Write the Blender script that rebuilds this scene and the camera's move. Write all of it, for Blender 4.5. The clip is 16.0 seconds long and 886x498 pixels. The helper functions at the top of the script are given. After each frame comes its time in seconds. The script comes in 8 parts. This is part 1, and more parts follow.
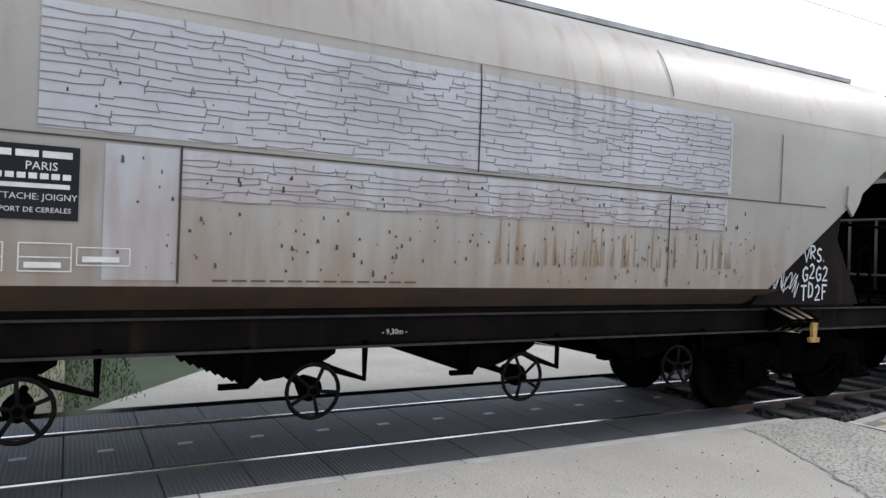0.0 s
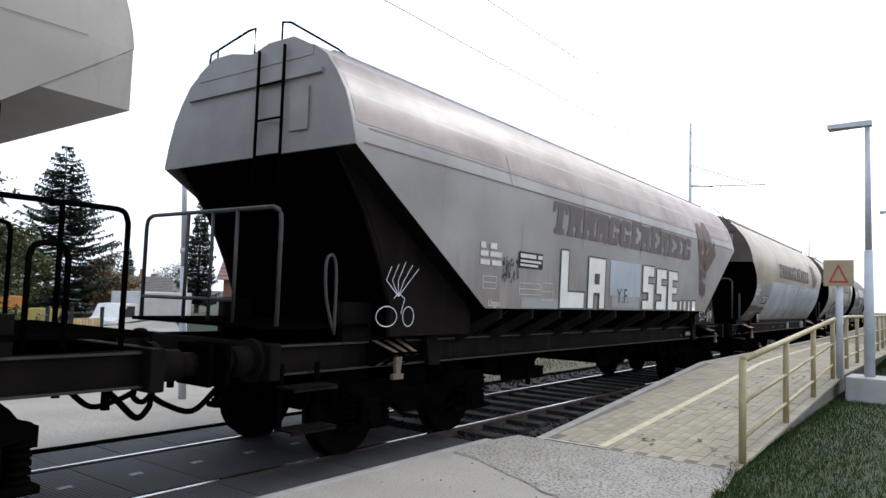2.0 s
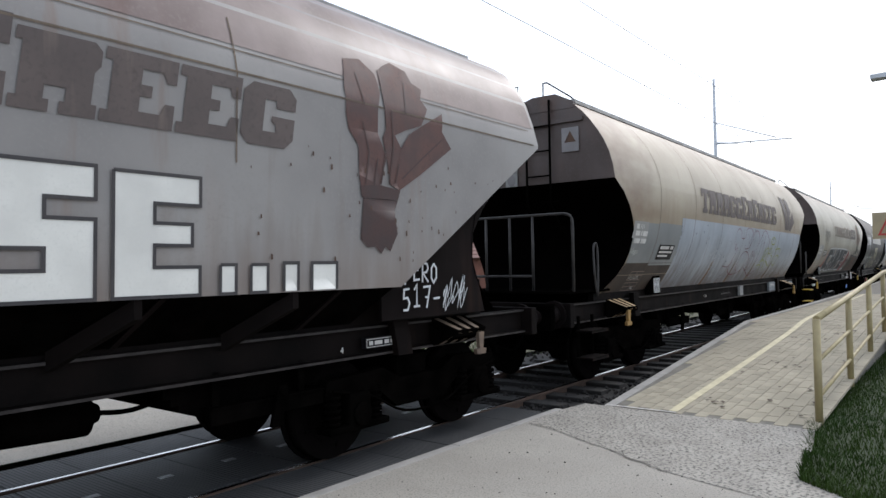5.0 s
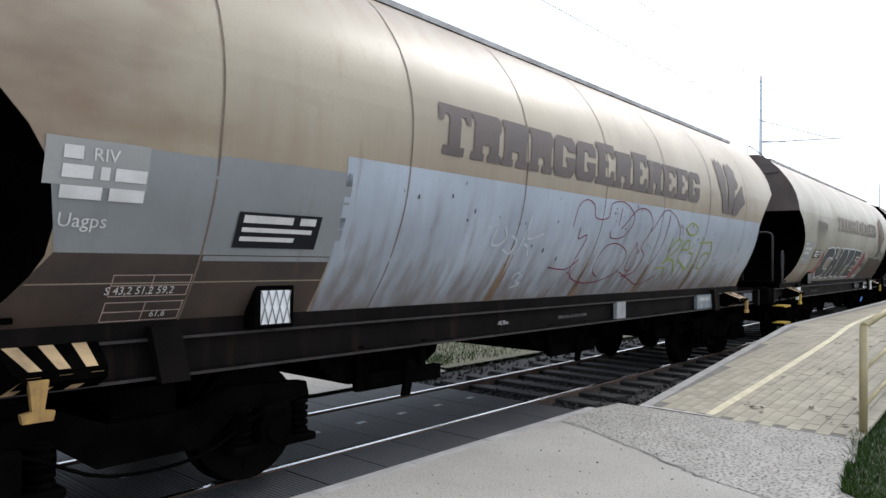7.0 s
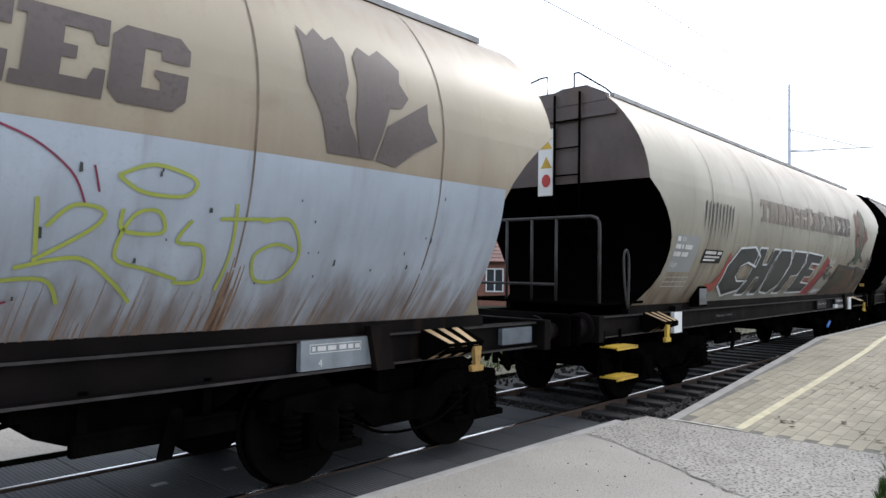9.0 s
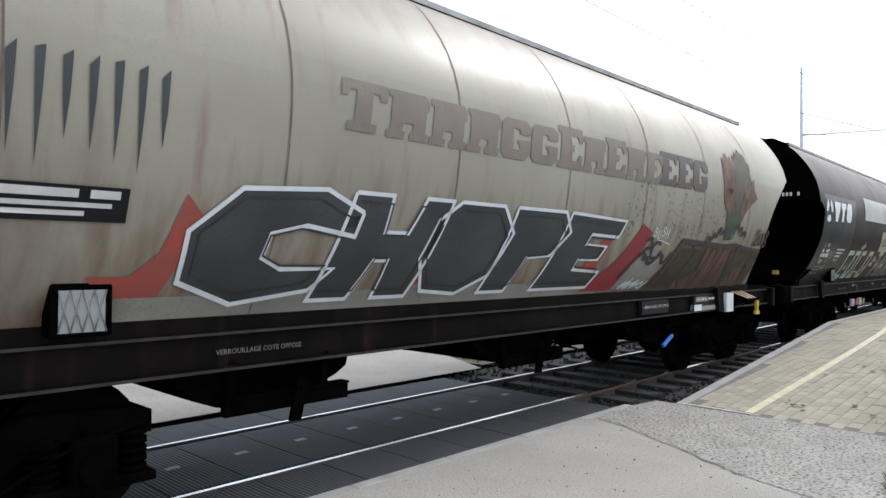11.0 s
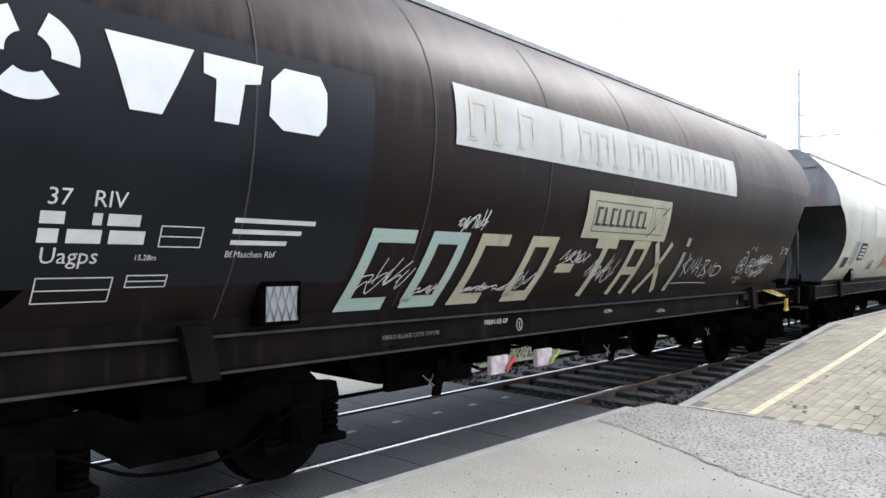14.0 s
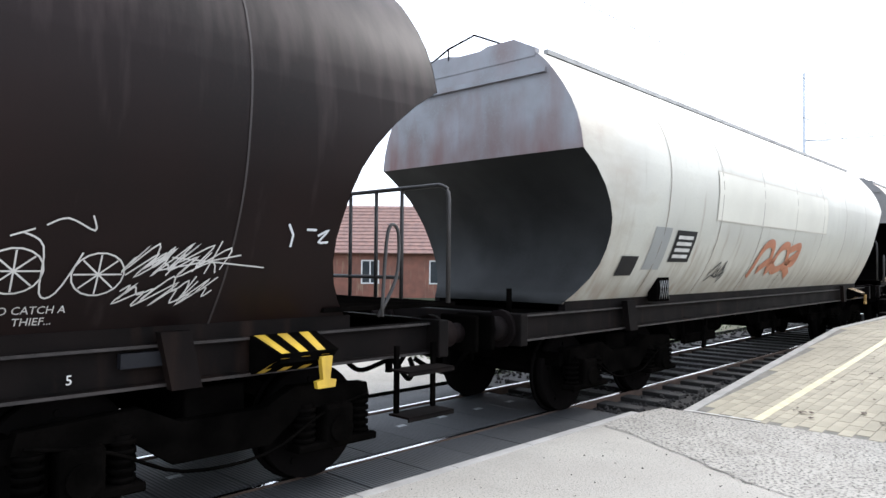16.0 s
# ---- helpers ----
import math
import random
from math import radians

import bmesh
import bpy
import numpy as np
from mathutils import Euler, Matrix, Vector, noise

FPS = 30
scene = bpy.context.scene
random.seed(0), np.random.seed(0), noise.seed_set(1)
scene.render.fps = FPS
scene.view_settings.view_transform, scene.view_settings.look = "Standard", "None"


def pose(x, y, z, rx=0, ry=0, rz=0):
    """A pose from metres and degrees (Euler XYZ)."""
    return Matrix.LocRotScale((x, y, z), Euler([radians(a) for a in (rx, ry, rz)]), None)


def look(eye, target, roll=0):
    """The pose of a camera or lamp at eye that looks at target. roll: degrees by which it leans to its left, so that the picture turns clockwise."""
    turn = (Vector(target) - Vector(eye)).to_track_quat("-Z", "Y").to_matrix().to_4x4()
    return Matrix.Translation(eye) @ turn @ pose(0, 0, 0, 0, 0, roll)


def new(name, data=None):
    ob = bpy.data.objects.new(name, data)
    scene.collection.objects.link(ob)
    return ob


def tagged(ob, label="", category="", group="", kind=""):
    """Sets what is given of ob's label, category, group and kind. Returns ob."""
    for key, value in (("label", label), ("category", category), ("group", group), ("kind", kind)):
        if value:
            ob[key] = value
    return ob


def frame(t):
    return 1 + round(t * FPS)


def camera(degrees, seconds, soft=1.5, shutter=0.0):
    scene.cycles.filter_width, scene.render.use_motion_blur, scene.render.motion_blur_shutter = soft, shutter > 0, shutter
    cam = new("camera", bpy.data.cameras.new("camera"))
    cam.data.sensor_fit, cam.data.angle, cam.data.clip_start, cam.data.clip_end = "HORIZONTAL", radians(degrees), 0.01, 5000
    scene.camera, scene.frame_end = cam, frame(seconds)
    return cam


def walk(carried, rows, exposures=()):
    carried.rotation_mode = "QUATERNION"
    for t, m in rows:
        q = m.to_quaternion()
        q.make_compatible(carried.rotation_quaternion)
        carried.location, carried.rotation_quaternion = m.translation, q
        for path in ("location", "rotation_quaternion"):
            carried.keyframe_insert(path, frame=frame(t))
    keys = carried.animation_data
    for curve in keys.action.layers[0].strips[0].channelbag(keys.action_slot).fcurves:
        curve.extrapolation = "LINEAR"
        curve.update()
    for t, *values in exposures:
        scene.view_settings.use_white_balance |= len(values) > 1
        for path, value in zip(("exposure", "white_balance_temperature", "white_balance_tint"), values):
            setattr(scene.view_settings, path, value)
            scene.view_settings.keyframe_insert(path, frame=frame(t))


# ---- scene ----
import functools
import itertools

# ---------------------------------------------------------------- camera
cam = camera(64.88, 16.0)
PATH = [  # seconds, x, y, z, yaw, pitch, roll
    (0, 0.399, -0.891, 1.683, -28.23, 0.25, -1.83),
    (0.5, 0.260, -0.834, 1.634, -40.18, 2.75, -2.37),
    (1, 0.279, -0.789, 1.628, -48.13, 3.35, -2.08),
    (1.5, 0.201, -0.705, 1.646, -51.08, 2.42, -3.05),
    (2, 0.333, -0.513, 1.624, -53.21, 4.00, -1.88),
    (2.1, 0.352, -0.488, 1.649, -54.08, 4.78, -1.13),
    (2.4, 0.351, -0.389, 1.619, -53.53, 3.18, -0.98),
    (3, 0.259, -0.216, 1.671, -60.79, 3.29, 1.75),
    (3.1, 0.226, -0.205, 1.664, -60.72, 3.72, 1.95),
    (5.5, -0.007, -0.041, 1.677, -50.55, 1.10, 0.35),
    (6, -0.008, -0.031, 1.678, -50.12, 1.04, -0.34),
    (6.5, 0.013, 0.005, 1.699, -49.45, 0.76, -0.70),
    (7, 0.017, -0.012, 1.686, -49.23, 0.91, -0.77),
    (7.5, 0.000, 0.000, 1.680, -48.15, 1.73, -0.36),
    (8, 0.063, 0.043, 1.670, -47.77, 1.74, -0.70),
    (8.5, 0.014, 0.024, 1.691, -47.85, 1.67, -0.90),
    (9, -0.026, -0.015, 1.706, -47.29, 1.69, -0.86),
    (9.5, -0.057, -0.029, 1.703, -46.82, 1.34, -0.94),
    (10, -0.036, -0.039, 1.685, -46.38, 0.52, -0.67),
    (12.5, -0.009, -0.000, 1.689, -46.65, 1.15, -0.11),
    (13, -0.001, -0.000, 1.693, -46.64, 1.17, 0.14),
    (13.5, -0.001, 0.040, 1.691, -46.44, 0.72, -0.58),
    (14, 0.017, 0.016, 1.663, -46.62, 0.98, -0.23),
    (14.5, 0.012, 0.035, 1.676, -46.29, 0.79, -0.64),
    (15, 0.017, 0.034, 1.679, -46.45, 0.93, -0.53),
    (15.5, 0.013, 0.029, 1.688, -46.44, 0.89, -0.50),
    (16, 0.002, 0.041, 1.680, -46.38, 1.16, -0.48),
]
EXPOSURES = [(0, 0.64, 6220, 10), (1.0, 0.53, 6220, 10), (1.5, 0.5, 6220, 10), (2.0, 0.45, 6220, 10), (2.5, -0.42, 6550, 10), (3.0, -0.5, 6550, 10), (3.2, -0.47, 6550, 10), (5.3, 0.43, 6220, 10), (6.0, 0.58, 6220, 10), (10, 0.58, 6220, 10), (12.5, 0.83, 6220, 10), (13.5, 0.98, 6220, 10), (14, 1.03, 6220, 10), (16, 1.18, 6220, 10)]     # seconds, stops, kelvin, tint
walk(cam, [(t, pose(x, y, z, 90 + p, r, yaw)) for t, x, y, z, yaw, p, r in PATH], EXPOSURES)

# ---------------------------------------------------------------- light
SUN_AZ, SUN_EL = 98.0, 42.0          # degrees from +y towards +x, and above the horizon
world = bpy.data.worlds.new("world")
scene.world = world
world.use_nodes = True
wn = world.node_tree.nodes
sky = wn.new("ShaderNodeTexSky")
sky.sky_type, sky.sun_disc = "NISHITA", False
sky.sun_elevation, sky.sun_rotation = radians(SUN_EL), radians(SUN_AZ)
sky.air_density, sky.dust_density, sky.ozone_density = 1.0, 5.0, 1.0
wn["Background"].inputs[1].default_value = 0.15
haze = wn.new("ShaderNodeMix")           # thin white overcast over the clear sky
haze.data_type = "RGBA"
haze.inputs["Factor"].default_value = 0.66
haze.inputs["B"].default_value = (8.2, 8.9, 9.95, 1)
world.node_tree.links.new(sky.outputs[0], haze.inputs["A"])
world.node_tree.links.new(haze.outputs["Result"], wn["Background"].inputs[0])
sun_data = bpy.data.lights.new("sun", "SUN")
sun_data.energy, sun_data.angle, sun_data.color = 0.8, radians(14), (1.0, 0.98, 0.95)
sun = new("sun", sun_data)
_e, _a = radians(SUN_EL), radians(SUN_AZ)
sun.matrix_world = look((math.sin(_a) * math.cos(_e) * 90, math.cos(_a) * math.cos(_e) * 90, math.sin(_e) * 90), (0, 0, 0))

# ---------------------------------------------------------------- plan
CENTRE, CURVE = 5.329, 0.00097       # track centre line y = CENTRE + CURVE x^2 / 2
RAIL_GAP = 0.69                      # rail head from the centre line


def line_y(x, off=0.0):
    return CENTRE + CURVE * x * x / 2 + off


SURGE_T = [5.5, 6, 6.5, 7, 7.5, 8, 8.5, 9, 9.5, 12, 12.5, 13, 13.5, 14, 14.5]     # the small jerks of the slack couplings
SURGE = [0, 0.04, -0.05, 0.05, -0.04, 0.08, 0, 0.01, 0, 0, -0.02, 0.10, -0.06, 0.01, 0]


def rolled(t):
    """How far the train has gone at t."""
    return 3.2232 * t + 0.10273 * t * t - 0.0048006 * t ** 3 + 0.00015223 * t ** 4 + float(np.interp(t, SURGE_T, SURGE))


# ---------------------------------------------------------------- materials
def rgb(c):
    return (c[0], c[1], c[2], 1.0)


@functools.lru_cache(maxsize=None)
def surface(name, c1, c2, scale=3.0, rough=0.7, metal=0.0, bump=0.15, fine=60.0, stain=None, stain_amount=0.0,
            stretch=(1.0, 1.0, 1.0), rnd=0.0, gloss=0.5, speck=0.88, span=(0.52, 0.78), grime_and_sheen=()):
    """Two tones in broad patches, fine grain and, where given, streaks of a stain.
    Each such entry is (colour, axis, from, to, strength): streaky dirt and, on the brown wagon, painted sheen, that has
    spread from one edge."""
    m = bpy.data.materials.new(name)
    m.use_nodes = True
    nt = m.node_tree
    bsdf = nt.nodes["Principled BSDF"]
    tc = nt.nodes.new("ShaderNodeTexCoord")

    def noise_tex(s, detail=6.0, st=(1, 1, 1)):
        mp = nt.nodes.new("ShaderNodeMapping")
        mp.inputs["Scale"].default_value = st
        nt.links.new(tc.outputs["Object"], mp.inputs[0])
        n = nt.nodes.new("ShaderNodeTexNoise")
        n.inputs["Scale"].default_value, n.inputs["Detail"].default_value = s, detail
        nt.links.new(mp.outputs[0], n.inputs["Vector"])
        return n

    def ramp(src, lo, hi):
        r = nt.nodes.new("ShaderNodeMapRange")
        r.inputs["From Min"].default_value, r.inputs["From Max"].default_value = lo, hi
        nt.links.new(src, r.inputs["Value"])
        return r.outputs[0]

    def mix(f, a, b):
        n = nt.nodes.new("ShaderNodeMix")
        n.data_type = "RGBA"
        nt.links.new(f, n.inputs["Factor"])
        for v, sock in ((a, n.inputs["A"]), (b, n.inputs["B"])):
            if isinstance(v, tuple):
                sock.default_value = rgb(v)
            else:
                nt.links.new(v, sock)
        return n.outputs["Result"]

    broad = noise_tex(scale, 7.0, stretch)
    col = mix(ramp(broad.outputs[0], 0.35, 0.65), c1, c2)
    grain = noise_tex(fine, 4.0)
    dark = tuple(v * speck for v in c1)
    col = mix(ramp(grain.outputs[0], *span), col, dark)
    if stain:
        s1 = noise_tex(2.2, 8.0, (3.0, 1.0, 0.35))
        s2 = noise_tex(0.55, 4.0)
        mul = nt.nodes.new("ShaderNodeMath")
        mul.operation = "MULTIPLY"
        nt.links.new(ramp(s1.outputs[0], 0.62 - 0.2 * stain_amount, 0.80), mul.inputs[0])
        nt.links.new(ramp(s2.outputs[0], 0.40, 0.62), mul.inputs[1])
        col = mix(mul.outputs[0], col, stain)
    for g_col, axis, start, end, power in grime_and_sheen:
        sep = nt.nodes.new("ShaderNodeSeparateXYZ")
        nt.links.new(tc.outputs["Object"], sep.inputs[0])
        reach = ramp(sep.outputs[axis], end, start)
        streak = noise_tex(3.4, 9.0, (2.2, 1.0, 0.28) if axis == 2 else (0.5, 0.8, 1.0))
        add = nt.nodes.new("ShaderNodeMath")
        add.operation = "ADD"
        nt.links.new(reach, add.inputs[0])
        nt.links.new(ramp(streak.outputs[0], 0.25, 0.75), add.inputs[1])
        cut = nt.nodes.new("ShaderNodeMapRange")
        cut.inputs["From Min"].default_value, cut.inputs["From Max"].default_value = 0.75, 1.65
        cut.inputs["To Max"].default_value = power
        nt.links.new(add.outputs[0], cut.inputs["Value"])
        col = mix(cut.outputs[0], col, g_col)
    if rnd:
        oi = nt.nodes.new("ShaderNodeObjectInfo")
        hs = nt.nodes.new("ShaderNodeHueSaturation")
        nt.links.new(col, hs.inputs["Color"])
        r = nt.nodes.new("ShaderNodeMapRange")
        r.inputs["To Min"].default_value, r.inputs["To Max"].default_value = 1 - rnd, 1 + rnd
        nt.links.new(oi.outputs["Random"], r.inputs["Value"])
        nt.links.new(r.outputs[0], hs.inputs["Value"])
        col = hs.outputs[0]
    nt.links.new(col, bsdf.inputs["Base Color"])
    bsdf.inputs["Metallic"].default_value = metal
    bsdf.inputs["Specular IOR Level"].default_value = gloss
    rr = nt.nodes.new("ShaderNodeMapRange")
    rr.inputs["To Min"].default_value, rr.inputs["To Max"].default_value = max(0.05, rough - 0.12), min(1.0, rough + 0.12)
    nt.links.new(broad.outputs[0], rr.inputs["Value"])
    nt.links.new(rr.outputs[0], bsdf.inputs["Roughness"])
    if bump:
        b = nt.nodes.new("ShaderNodeBump")
        b.inputs["Strength"].default_value, b.inputs["Distance"].default_value = bump, 0.01
        nt.links.new(grain.outputs[0], b.inputs["Height"])
        nt.links.new(b.outputs[0], bsdf.inputs["Normal"])
    return m


RUST = (0.16, 0.075, 0.04)
SOOT = (0.03, 0.024, 0.02)
M_TAN = surface("tan_paint", (0.3104, 0.284, 0.2478), (0.2483, 0.224, 0.1974), 0.9, 0.42, 0, 0.05, 40, (0.1552, 0.088, 0.0546), 0.35, grime_and_sheen=(((0.1862, 0.12, 0.0756), 2, 1.4, 2.2, 0.6), ((0.2018, 0.168, 0.1386), 2, 4.1, 3.2, 0.6)), gloss=0.3)
M_STONE = surface("white_paint_weathered", (0.3977, 0.3895, 0.4004), (0.3182, 0.3075, 0.31), 1.6, 0.65, 0, 0.05, 40, (0.2227, 0.1558, 0.1205), 0.45, grime_and_sheen=(((0.2148, 0.1394, 0.0947), 2, 1.9, 2.6, 0.5),))
M_GREY_BEIGE = surface("grey_beige_paint", (0.2656, 0.2516, 0.237), (0.1866, 0.1739, 0.1671), 0.8, 0.42, 0, 0.05, 40, (0.1938, 0.1184, 0.0855), 0.3, grime_and_sheen=(((0.1436, 0.0962, 0.0699), 2, 1.5, 2.3, 0.5), ((0.1794, 0.1406, 0.1282), 2, 4.1, 3.3, 0.6)), gloss=0.3)
M_CREAM = surface("cream_paint", (0.3253, 0.2769, 0.1966), (0.261, 0.2184, 0.1597), 0.8, 0.42, 0, 0.05, 40, (0.1816, 0.1092, 0.0655), 0.1, grime_and_sheen=(((0.1286, 0.0741, 0.045), 0, 0.0, 2.6, 0.75), ((0.1967, 0.117, 0.0696), 2, 2.42, 2.95, 0.3), ((0.227, 0.1482, 0.1065), 2, 4.1, 3.3, 0.6)), gloss=0.3)
M_PINKISH = surface("faded_cream_paint", (0.300, 0.276, 0.212), (0.240, 0.218, 0.168), 0.8, 0.42, 0, 0.05, 40, (0.1697, 0.084, 0.0588), 0.4, grime_and_sheen=(((0.1154, 0.07, 0.0441), 2, 1.2, 2.6, 0.85), ((0.2037, 0.119, 0.0882), 2, 4.1, 3.2, 0.5)), gloss=0.3)
M_PALE = surface("pale_cream_paint", (0.4811, 0.464, 0.4032), (0.419, 0.4, 0.3528), 0.8, 0.42, 0, 0.05, 40, (0.2018, 0.12, 0.0756), 0.25, grime_and_sheen=(((0.1862, 0.136, 0.084), 2, 1.2, 2.0, 0.6), ((0.2328, 0.16, 0.1008), 0, 0.0, 1.8, 0.5)), gloss=0.3)
# Paler towards the roof: dust, with the sheen of the top painted into it.
M_BROWN = surface("dark_brown_paint", (0.0120, 0.0062, 0.0056), (0.0065, 0.0040, 0.0038), 0.7, 0.46, 0, 0.04, 40, (0.007, 0.0045, 0.004), 0.4, gloss=0.13, grime_and_sheen=(((0.075, 0.056, 0.053), 2, 4.3, 2.3, 0.6),))
M_BLUEWHITE = surface("fresh_grey_white_paint", (0.3579, 0.3895, 0.4305), (0.2863, 0.3116, 0.3444), 1.2, 0.42, 0, 0.04, 40, (0.1591, 0.1066, 0.0775), 0.05, grime_and_sheen=(((0.1352, 0.082, 0.0517), 2, 1.2, 1.85, 0.75), ((0.0954, 0.0861, 0.0775), 2, 1.3, 2.7, 0.3)), gloss=0.3)
M_GREYPATCH = surface("grey_paint_patch", (0.2706, 0.2706, 0.2542), (0.2378, 0.2378, 0.2296), 1.2, 0.6, 0, 0.04, 40)
M_ENDMAUVE = surface("rusty_streaked_blue_grey_end_paint", (0.26, 0.27, 0.29), (0.19, 0.18, 0.185), 1.6, 0.6, 0, 0.08, 40, (0.17, 0.07, 0.06), 0.9, grime_and_sheen=(((0.15, 0.062, 0.052), 2, 2.7, 3.75, 0.85),))
M_ENDRUST = surface("rusty_grey_end_paint", (0.088, 0.068, 0.062), (0.048, 0.033, 0.028), 1.3, 0.55, 0, 0.08, 40, (0.13, 0.06, 0.035), 0.85)
M_ENDGREY = surface("grey_end_paint", (0.235, 0.225, 0.22), (0.17, 0.16, 0.155), 1.1, 0.65, 0, 0.06, 40, (0.14, 0.09, 0.06), 0.4)
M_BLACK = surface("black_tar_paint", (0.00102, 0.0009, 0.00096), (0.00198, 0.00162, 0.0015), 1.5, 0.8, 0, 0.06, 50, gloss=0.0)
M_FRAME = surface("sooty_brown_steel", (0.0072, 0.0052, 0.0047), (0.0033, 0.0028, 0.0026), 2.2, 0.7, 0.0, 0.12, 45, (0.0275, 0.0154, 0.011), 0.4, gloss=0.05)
# Grimy steel whose black also holds the deep shade below the wagons.
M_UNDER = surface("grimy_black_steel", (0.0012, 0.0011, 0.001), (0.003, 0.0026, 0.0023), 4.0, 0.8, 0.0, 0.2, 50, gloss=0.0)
M_WEB = surface("dark_red_brown_steel", (0.00694, 0.00409, 0.00391), (0.00347, 0.0026, 0.00236), 1.6, 0.8, 0.0, 0.08, 45, (0.0217, 0.01128, 0.00868), 0.5, gloss=0.08)
# Lighter steel that paints in the light caught along the flange edges.
M_EDGE = surface("rubbed_flange_steel", (0.042, 0.036, 0.034), (0.020, 0.017, 0.016), 7, 0.5, 0.3, 0.1, 60, (0.03, 0.018, 0.013), 0.6, gloss=0.3)
M_SEAM = surface("dirt_dark_seam", (0.10, 0.075, 0.055), (0.17, 0.13, 0.095), 5.0, 0.85, 0, 0.1)
M_TREAD = surface("worn_tread_steel", (0.26, 0.25, 0.24), (0.18, 0.17, 0.165), 4, 0.35, 0.9, 0.05)
M_RAILTOP = surface("polished_rail_head", (0.62, 0.61, 0.60), (0.50, 0.49, 0.48), 3, 0.22, 1.0, 0.03, stretch=(0.2, 1, 1))
M_RAIL = surface("rusted_rail_side", (0.085, 0.052, 0.036), (0.055, 0.036, 0.028), 5, 0.85, 0.2, 0.2)
M_YELLOW = surface("chipped_yellow_paint", (0.55, 0.36, 0.03), (0.42, 0.26, 0.03), 5, 0.55, 0, 0.08, 45, SOOT, 0.4)
M_RAILGREY = surface("dusty_grey_handrail", (0.040, 0.036, 0.034), (0.025, 0.022, 0.021), 6, 0.6, 0, 0.05)
M_HOOK = surface("worn_orange_hook_paint", (0.40, 0.24, 0.05), (0.24, 0.13, 0.04), 9, 0.6, 0, 0.08, 45, SOOT, 0.6)
M_DULLSTRIPE = surface("grimy_brown_stripe", (0.17, 0.115, 0.075), (0.10, 0.07, 0.05), 6, 0.7, 0, 0.08, 45, SOOT, 0.6)
M_ORANGE = surface("orange_buff_paint", (0.52, 0.36, 0.19), (0.40, 0.27, 0.15), 5, 0.6, 0, 0.08, 45, SOOT, 0.4)
M_WHITE = surface("white_paint", (0.72, 0.72, 0.70), (0.62, 0.61, 0.59), 3, 0.55, 0, 0.04)
M_MARK = surface("chalky_white_marking", (0.58, 0.56, 0.53), (0.46, 0.44, 0.41), 6, 0.7, 0, 0.03)
M_DULLMARK = surface("dull_grey_marking", (0.15, 0.14, 0.135), (0.10, 0.095, 0.09), 5, 0.7)
M_DARKLETTER = surface("faded_dark_brown_print", (0.0638, 0.0465, 0.0413), (0.09, 0.0675, 0.06), 2.5, 0.6, 0, 0.04, 30, (0.1875, 0.1425, 0.1125), 0.2)
M_SIGNBLACK = surface("black_sign_enamel", (0.008, 0.008, 0.010), (0.012, 0.012, 0.014), 3, 0.5, 0, 0.02, gloss=0.15)
M_BARE = surface("grimy_galvanised_steel", (0.30, 0.30, 0.29), (0.20, 0.195, 0.19), 4, 0.5, 0.5, 0.08)
M_RED = surface("red_paint", (0.42, 0.035, 0.03), (0.34, 0.03, 0.025), 4, 0.45, 0, 0.04)


def rib_material(name, c1, c2, along, pitch, rough=0.75):
    m = surface(name, c1, c2, 2.5, rough, 0, 0.1, 50, rnd=0.18)
    nt = m.node_tree
    tc = nt.nodes.new("ShaderNodeTexCoord")
    mp = nt.nodes.new("ShaderNodeMapping")
    mp.inputs["Rotation"].default_value = (0, 0, radians(along))
    nt.links.new(tc.outputs["Object"], mp.inputs[0])
    w = nt.nodes.new("ShaderNodeTexWave")
    w.inputs["Scale"].default_value = 0.314 / pitch
    nt.links.new(mp.outputs[0], w.inputs["Vector"])
    b = nt.nodes.new("ShaderNodeBump")
    b.inputs["Strength"].default_value, b.inputs["Distance"].default_value = 0.8, 0.008
    nt.links.new(w.outputs["Fac"], b.inputs["Height"])
    nt.links.new(b.outputs[0], nt.nodes["Principled BSDF"].inputs["Normal"])
    return m


# Black rubber, taken lower still so its colour carries the shadow under the train.
M_RUBBER = rib_material("ribbed_black_rubber", (0.01944, 0.0203, 0.0216), (0.02678, 0.02765, 0.02894), 0, 0.035)
M_ASPHALT = surface("pale_worn_asphalt", (0.33176, 0.30719, 0.26646), (0.27647, 0.25376, 0.21993), 0.7, 0.9, 0, 0.5, 60, (0.22118, 0.20479, 0.1734), 0.3, speck=0.5, span=(0.54, 0.66))
M_GRAVEL = surface("coarse_asphalt", (0.33176, 0.30719, 0.26646), (0.27647, 0.25461, 0.22164), 3.0, 0.92, 0, 1.0, 34, (0.15667, 0.14246, 0.12265), 0.25, speck=0.27, span=(0.50, 0.63))
M_KERB = surface("concrete_kerb", (0.336, 0.3192, 0.294), (0.252, 0.2394, 0.2184), 3, 0.9, 0, 0.3, 70)
M_PAVER = surface("buff_concrete_paver", (0.3366, 0.2967, 0.21882), (0.26087, 0.2322, 0.17276), 1.6, 0.9, 0, 0.3, 70, rnd=0.12)
M_JOINT = surface("sandy_joint", (0.17, 0.155, 0.13), (0.12, 0.11, 0.095), 6, 0.95, 0, 0.3)
M_LINE = surface("worn_yellow_white_line", (0.58, 0.515, 0.335), (0.44, 0.385, 0.255), 8, 0.75, 0, 0.1, 60)
